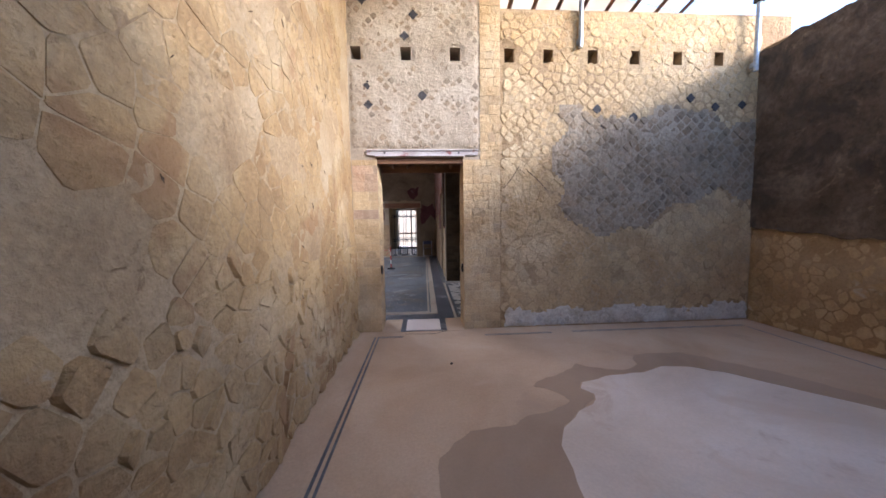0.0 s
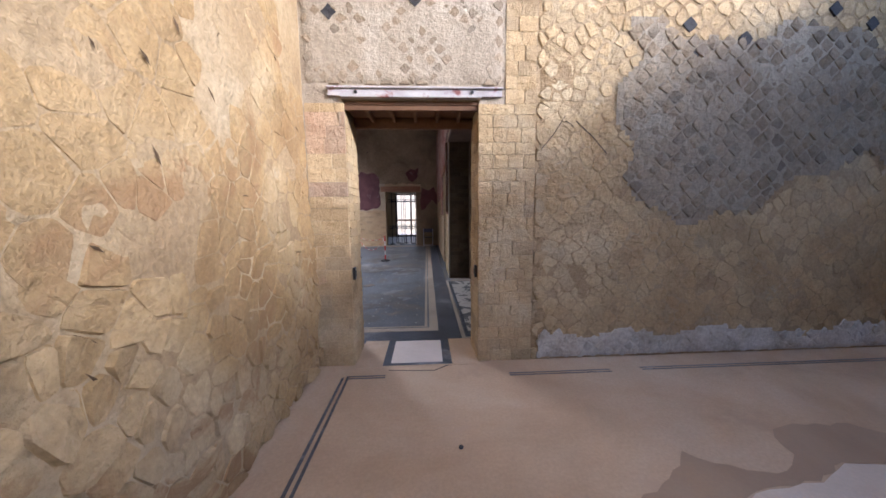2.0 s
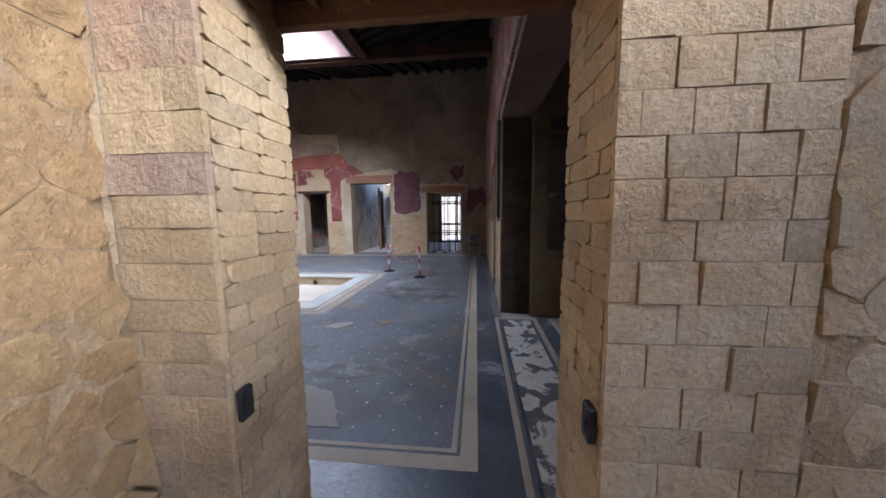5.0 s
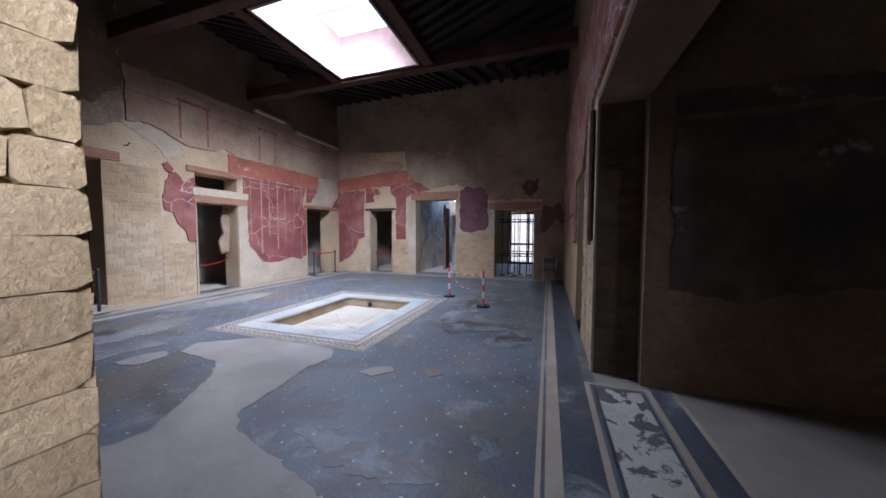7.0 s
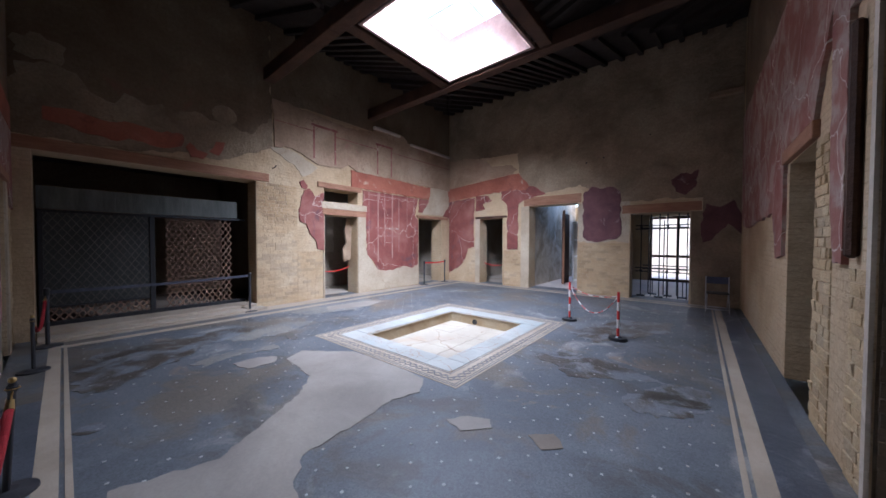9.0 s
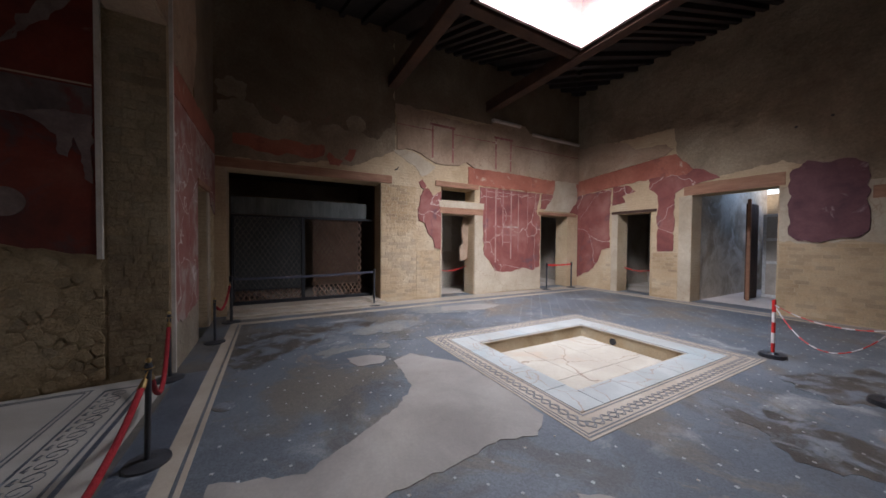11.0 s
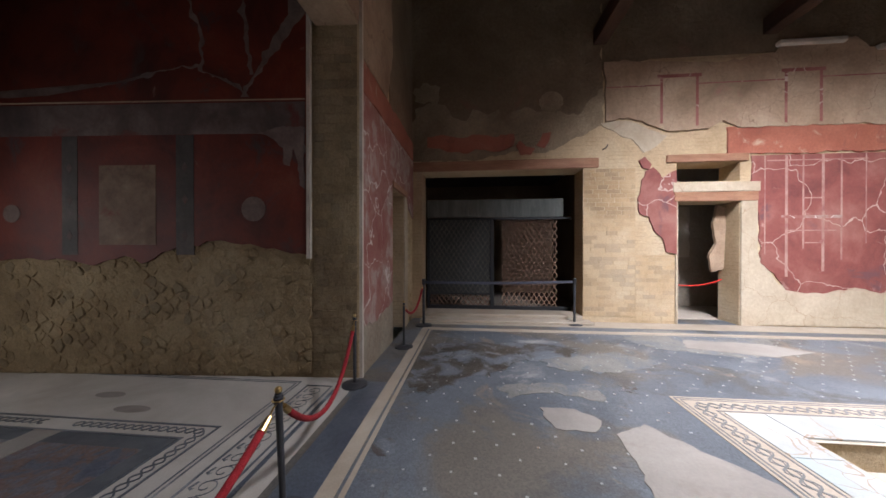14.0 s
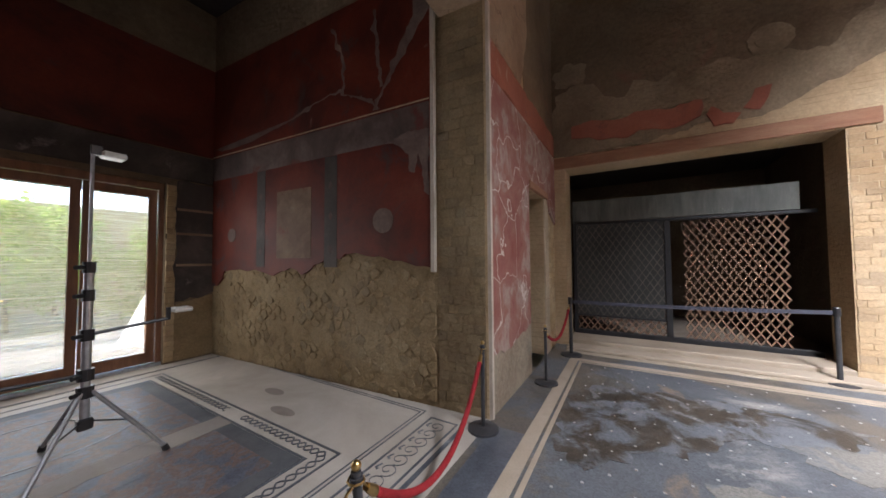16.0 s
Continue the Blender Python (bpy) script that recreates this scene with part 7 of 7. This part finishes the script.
for sag, n in ((0.10, 26), (0.40, 34)):
    a, b = Vector((-1.09, 10.83, 0.70)), Vector((-2.08, 11.62, 0.70))
    for k in range(n):
        f0, f1 = k / n, (k + 1.25) / n
        p = [a.lerp(b, f) - Vector((0, 0, sag * 4 * f * (1 - f))) for f in (f0, min(f1, 1))]
        part("chain_link", tube(p, 0.007 if k % 2 else 0.005, 5), M_REDPLASTIC if (k // 3) % 2 else M_WHITEPLASTIC, chain)

# ---- folding chair ----
chair = thing("folding_chair", (0.22, 14.72, 0), 0, "metal folding chair with blue-black plastic seat by the wall", "chair")
part("backrest", boxes((-0.19, 0.10, 0.60, 0.19, 0.125, 0.76), bevel=0.01), plain("blue_black_plastic", (0.05, 0.06, 0.12), 0.3), chair, "blue-black backrest")
part("seat", boxes((-0.19, -0.24, 0.395, 0.19, 0.12, 0.42), bevel=0.01), M_BLACKPLASTIC, chair, "black seat")
for s in (-1, 1):
    part("front_leg", tube([(s * 0.2, 0.13, 0.76), (s * 0.2, 0.08, 0.42), (s * 0.2, -0.27, 0.0)], 0.011, 8), M_ALU, chair)
    part("rear_leg", tube([(s * 0.18, -0.22, 0.40), (s * 0.18, 0.2, 0.0)], 0.011, 8), M_ALU, chair)
part("foot_bar", tube([(-0.2, -0.25, 0.06), (0.2, -0.25, 0.06)], 0.009, 6), M_ALU, chair)
part("rear_bar", tube([(-0.18, 0.18, 0.05), (0.18, 0.18, 0.05)], 0.009, 6), M_ALU, chair)

# ---- barred gate behind the north doorway ----
grille = thing("iron_grille", (0, 0, 0), 0, "freestanding black iron grille of bars on flat feet in the doorway", "grille")
GY = 15.95
for x in (-1.42, -1.18, -0.98, -0.80, -0.55, -0.36):
    part("bar", rod(bmesh.new(), (x, GY, 0.0), (x, GY, 2.36), 0.014, seg=8), M_IRON, grille)
for z in (0.70, 0.80, 1.92, 2.02):
    part("rail", boxes((-1.56, GY - 0.02, z, -0.30, GY + 0.02, z + 0.03)), M_IRON, grille)
for x, dy in ((-1.42, 0), (-1.18, 0.5), (-0.80, 0.35), (-0.98, -0.05), (-0.45, 0.2)):
    part("foot", boxes((x - 0.10, GY + dy - 0.08, 0, x + 0.10, GY + dy + 0.08, 0.03)), M_IRON, grille)
    part("stay", rod(bmesh.new(), (x, GY + dy, 0.02), (x, GY + dy, 0.45), 0.012, seg=8), M_IRON, grille)
for x in (-1.30, -0.92, -0.60):
    part("bar", rod(bmesh.new(), (x, GY + 0.62, 0.0), (x, GY + 0.62, 2.2), 0.014, seg=8), M_IRON, grille)
for z in (0.74, 0.84, 1.97):
    part("rail", boxes((-1.45, GY + 0.60, z, -0.34, GY + 0.64, z + 0.03)), M_IRON, grille)
for x in (-1.42, -1.18, -0.80, -0.55):
    for z in (0.72, 1.97):
        part("clamp", boxes((x - 0.03, GY - 0.035, z - 0.03, x + 0.03, GY + 0.035, z + 0.05), bevel=0.008), M_IRON, grille)
door_far = thing("glazed_wooden_door", (0, 0, 0), 0, "wooden framed glazed door at the sunlit end of the vestibule", "door", "", "")
DY = 20.45
for x in (-1.68, -0.8, 0.12):
    part("stile", boxes((x, DY, 0.0, x + 0.09, DY + 0.06, 2.58)), M_DARKWOOD, door_far)
for z in (0.0, 0.95, 2.48):
    part("rail", boxes((-1.6, DY, z, 0.2, DY + 0.06, z + 0.1)), M_DARKWOOD, door_far)

# ---- glazed doors of the red room ----
gdoor = thing("door_1", (0, 0.22, 0), 0, "varnished wooden glazed doors with large panes, closed", "door", "", "structure")
part("head_frame", boxes((-4.2, -0.05, 2.42, -1.25, 0.05, 2.52), bevel=0.006), M_DOORWOOD, gdoor)
part("sill", boxes((-4.2, -0.05, 0.0, -1.25, 0.07, 0.04), bevel=0.006), M_ALU, gdoor)
for x in (-4.2, -1.31):
    part("side_frame", boxes((x, -0.05, 0.04, x + 0.06, 0.05, 2.42), bevel=0.005), M_DOORWOOD, gdoor)
for k in range(4):
    x0 = -4.13 + k * 0.705
    x1 = x0 + 0.69
    leaf = part("leaf", boxes((x0, -0.025, 0.05, x0 + 0.085, 0.025, 2.41), (x1 - 0.085, -0.025, 0.05, x1, 0.025, 2.41), (x0 + 0.085, -0.025, 0.05, x1 - 0.085, 0.025, 0.19), (x0 + 0.085, -0.025, 2.31, x1 - 0.085, 0.025, 2.41)), M_DOORWOOD, gdoor, "varnished wooden leaf frame")
    pane = part("pane", boxes((x0 + 0.08, -0.004, 0.185, x1 - 0.08, 0.004, 2.315)), M_GLASS, leaf, "clear glass pane")
    pane.visible_shadow = False
    blind = part("blind", boxes((x0 + 0.083, -0.022, 0.2, x1 - 0.083, -0.019, 2.3)), M_BLIND, leaf, "sheer beige blind behind the glass")
    blind.visible_shadow = False
for k, x in ((1, -2.79), (2, -2.65)):
    part("handle", merged([tube([(x, 0.03, 1.02), (x, 0.07, 1.02), (x - 0.12 if k == 1 else x + 0.12, 0.07, 1.02)], 0.009, 8)]), M_BRASS, gdoor, "brass lever handle")
    part("handle_plate", boxes((x - 0.018, 0.024, 0.92, x + 0.018, 0.03, 1.1), bevel=0.002), M_BRASS, gdoor)

# ---- lighting stand ----
stand = thing("light_stand", (-3.08, 2.55, 0), 0, "aluminium tripod light stand with cross arms and flat lamps", "light stand")
part("lower_tube", rod(bmesh.new(), (0, 0, 0.30), (0, 0, 1.36), 0.026, seg=14), M_ALU, stand)
part("upper_tube", rod(bmesh.new(), (0, 0, 1.36), (0.0, 0, 2.26), 0.011, seg=10), M_ALU, stand)
for z, r_ in ((1.38, 0.036), (1.18, 0.036), (0.90, 0.040), (0.62, 0.044), (0.50, 0.046)):
    part("collar", rod(bmesh.new(), (0, 0, z - 0.04), (0, 0, z + 0.04), r_, seg=12), M_BLACKPLASTIC, stand)
    part("knob", rod(bmesh.new(), (0.03, 0.03, z), (0.075, 0.06, z), 0.016, seg=8), M_BLACKPLASTIC, stand)
for dx, dy in ((-0.37, 0.30), (0.32, 0.38), (0.12, -0.50)):
    leg = part("leg", tube([(dx * 0.08, dy * 0.08, 0.50), (dx, dy, 0.02)], 0.014, 8), M_ALU, stand, "tubular leg")
    part("rubber_foot", rod(bmesh.new(), (dx, dy, 0.0), (dx * 0.96, dy * 0.96, 0.04), 0.022, seg=8), M_BLACKPLASTIC, leg)
    part("brace", tube([(0, 0, 0.30), (dx * 0.5, dy * 0.5, 0.27)], 0.007, 6), M_BLACKPLASTIC, stand)
part("hub", boxes((-0.04, -0.04, 0.24, 0.04, 0.04, 0.32), bevel=0.01), M_BLACKPLASTIC, stand)
for z, x1, zz in ((0.90, -0.44, 0.95), (0.62, 0.62, 0.66)):
    arm = part("arm", rod(bmesh.new(), (0, 0, z), (x1, 0.05, zz), 0.013, seg=8), M_BLACKPLASTIC, stand, "black cross arm")
    part("arm_end", rod(bmesh.new(), (x1, 0.05, zz - 0.01), (x1, 0.05, zz + 0.09), 0.016, seg=8), M_BLACKPLASTIC, arm)
    s = -1 if x1 < 0 else 1
    part("flat_lamp", boxes((x1 + s * 0.02, 0.0, zz + 0.045, x1 + s * 0.15, 0.11, zz + 0.085), bevel=0.01), M_LAMPFACE, arm, "small white flat lamp")
part("top_lamp", boxes((-0.17, -0.06, 2.19, -0.04, 0.06, 2.235), bevel=0.01), M_LAMPFACE, stand, "small white flat lamp")
part("top_bracket", boxes((-0.05, -0.015, 2.2, 0.012, 0.015, 2.27), bevel=0.004), M_BLACKPLASTIC, stand)

# ---- garden outside the glazed doors ----
terrace = tagged(part("terrace", boxes((-7.0, -4.1, -0.2, 1.0, 0.0, -0.02)), M_FLOORPALE), "pale paved terrace outside", "pavement", "", "structure")
tagged(part("garden_ground", boxes((-14.0, -14.0, -0.25, 6.0, -4.1, -0.05)), M_EARTH), "dry garden ground", "ground", "", "structure")
# roof added only to dim the daylight outside the glazed doors
part_roof = tagged(part("terrace_roof", boxes((-7.0, -4.0, 2.95, 1.0, -0.05, 3.05)), M_ROOFWOOD), "dark roof added to shade the terrace", "roof", "", "structure")
for x in (-5.6, -2.2):
    col = thing("terrace_column", (x, -3.8, -0.02), 0, "plastered square column of a terrace", "column", "terrace columns")
    part("shaft", boxes((-0.2, -0.2, 0, 0.2, 0.2, 2.97), bevel=0.01), M_PALE, col)
back_wall = wall("wall_garden", (0, -9.0, 0), 180, -6, 14, -0.2, 3.2, 0.3, [], M_WALLTAN, "garden wall")


def shrub(x, y, r0, h, seed):
    q = random.Random(seed)
    th = thing("shrub", (x, y, -0.05), 0, "leafy green garden shrub on dry ground", "shrub", "garden shrubs")
    bm = rod(bmesh.new(), (0, 0, 0), (0.05, 0.02, h * 0.45), 0.04, 0.015, 7)
    part("trunk", bm, M_DARKWOOD, th)
    verts, faces = [], []
    for k in range(2600):
        a, e, d = q.uniform(0, 2 * math.pi), q.uniform(-1.2, 1.5), r0 * q.uniform(0.45, 1.0) ** 0.6
        d *= 0.8 + 0.35 * noise.noise(Vector((math.cos(a) * 2, math.sin(a) * 2, e * 2 + seed)))
        c = Vector((d * math.cos(a) * math.cos(e), d * math.sin(a) * math.cos(e), h * 0.5 + d * math.sin(e) * h / r0 * 0.5))
        u = Vector((q.uniform(-1, 1), q.uniform(-1, 1), q.uniform(-1, 1))).normalized()
        v = u.cross(Vector((q.uniform(-1, 1), q.uniform(-1, 1), q.uniform(-1, 1)))).normalized()
        s = q.uniform(0.05, 0.095)
        i = len(verts)
        verts += [c - u * s, c + v * s * 0.5, c + u * s, c - v * s * 0.5]
        faces.append((i, i + 1, i + 2, i + 3))
    tagged(part("crown", (verts, faces), M_LEAF, th), kind="stuff")


for i, (x, y, r0, h) in enumerate(((-5.0, -4.7, 1.1, 1.9), (-3.4, -5.2, 1.3, 3.0), (-6.5, -6.0, 1.4, 3.2), (-2.2, -6.6, 1.3, 2.8), (-8.2, -7.2, 1.5, 3.4), (-4.4, -7.8, 1.4, 3.3))):
    shrub(x, y, r0, h, 30 + i)

ajar = thing("open_door", (-3.96, 17.3, 0), 0, "dark wooden door standing open in the bright passage", "door")
part("panel", boxes((-0.07, -0.36, 0.02, -0.025, 0.36, 2.6), bevel=0.006), M_DARKWOOD, ajar)
part("post", boxes((-0.02, -0.44, 0.0, 0.05, -0.37, 2.7), bevel=0.006), M_WOOD, ajar)
# white filler added where a bright gap shows beside the dark door
bright_gap = thing("bright_gap_filler", (-3.86, 18.15, 0), 0, "white frame added for the bright gap in the passage", "door")
for x in (-0.16, 0.28):
    part("stile", boxes((x, -0.03, 0.0, x + 0.07, 0.03, 2.35), bevel=0.004), M_GAPWHITE, bright_gap)
for z in (0.0, 0.95, 1.6, 2.28):
    part("rail", boxes((-0.09, -0.03, z, 0.28, 0.03, z + 0.08), bevel=0.004), M_GAPWHITE, bright_gap)
part("panel", boxes((-0.09, -0.01, 0.08, 0.28, 0.01, 2.28)), M_PALE, bright_gap, "pale panel added for the bright gap")

# ---- stones and blocks of the walls, last ----
for piece_name, geometry, piece_material, piece_parent in PIECES:
    piece = part(piece_name, geometry, piece_material, piece_parent)
    if len(geometry[0]) > 400:
        piece["kind"] = "stuff"

# from the plan's unit to metres
for me in bpy.data.meshes:
    me.transform(Matrix.Scale(SURVEY, 4))
for ob in scene.objects:
    if ob.type in {"MESH", "EMPTY"}:
        ob.location = ob.location * SURVEY
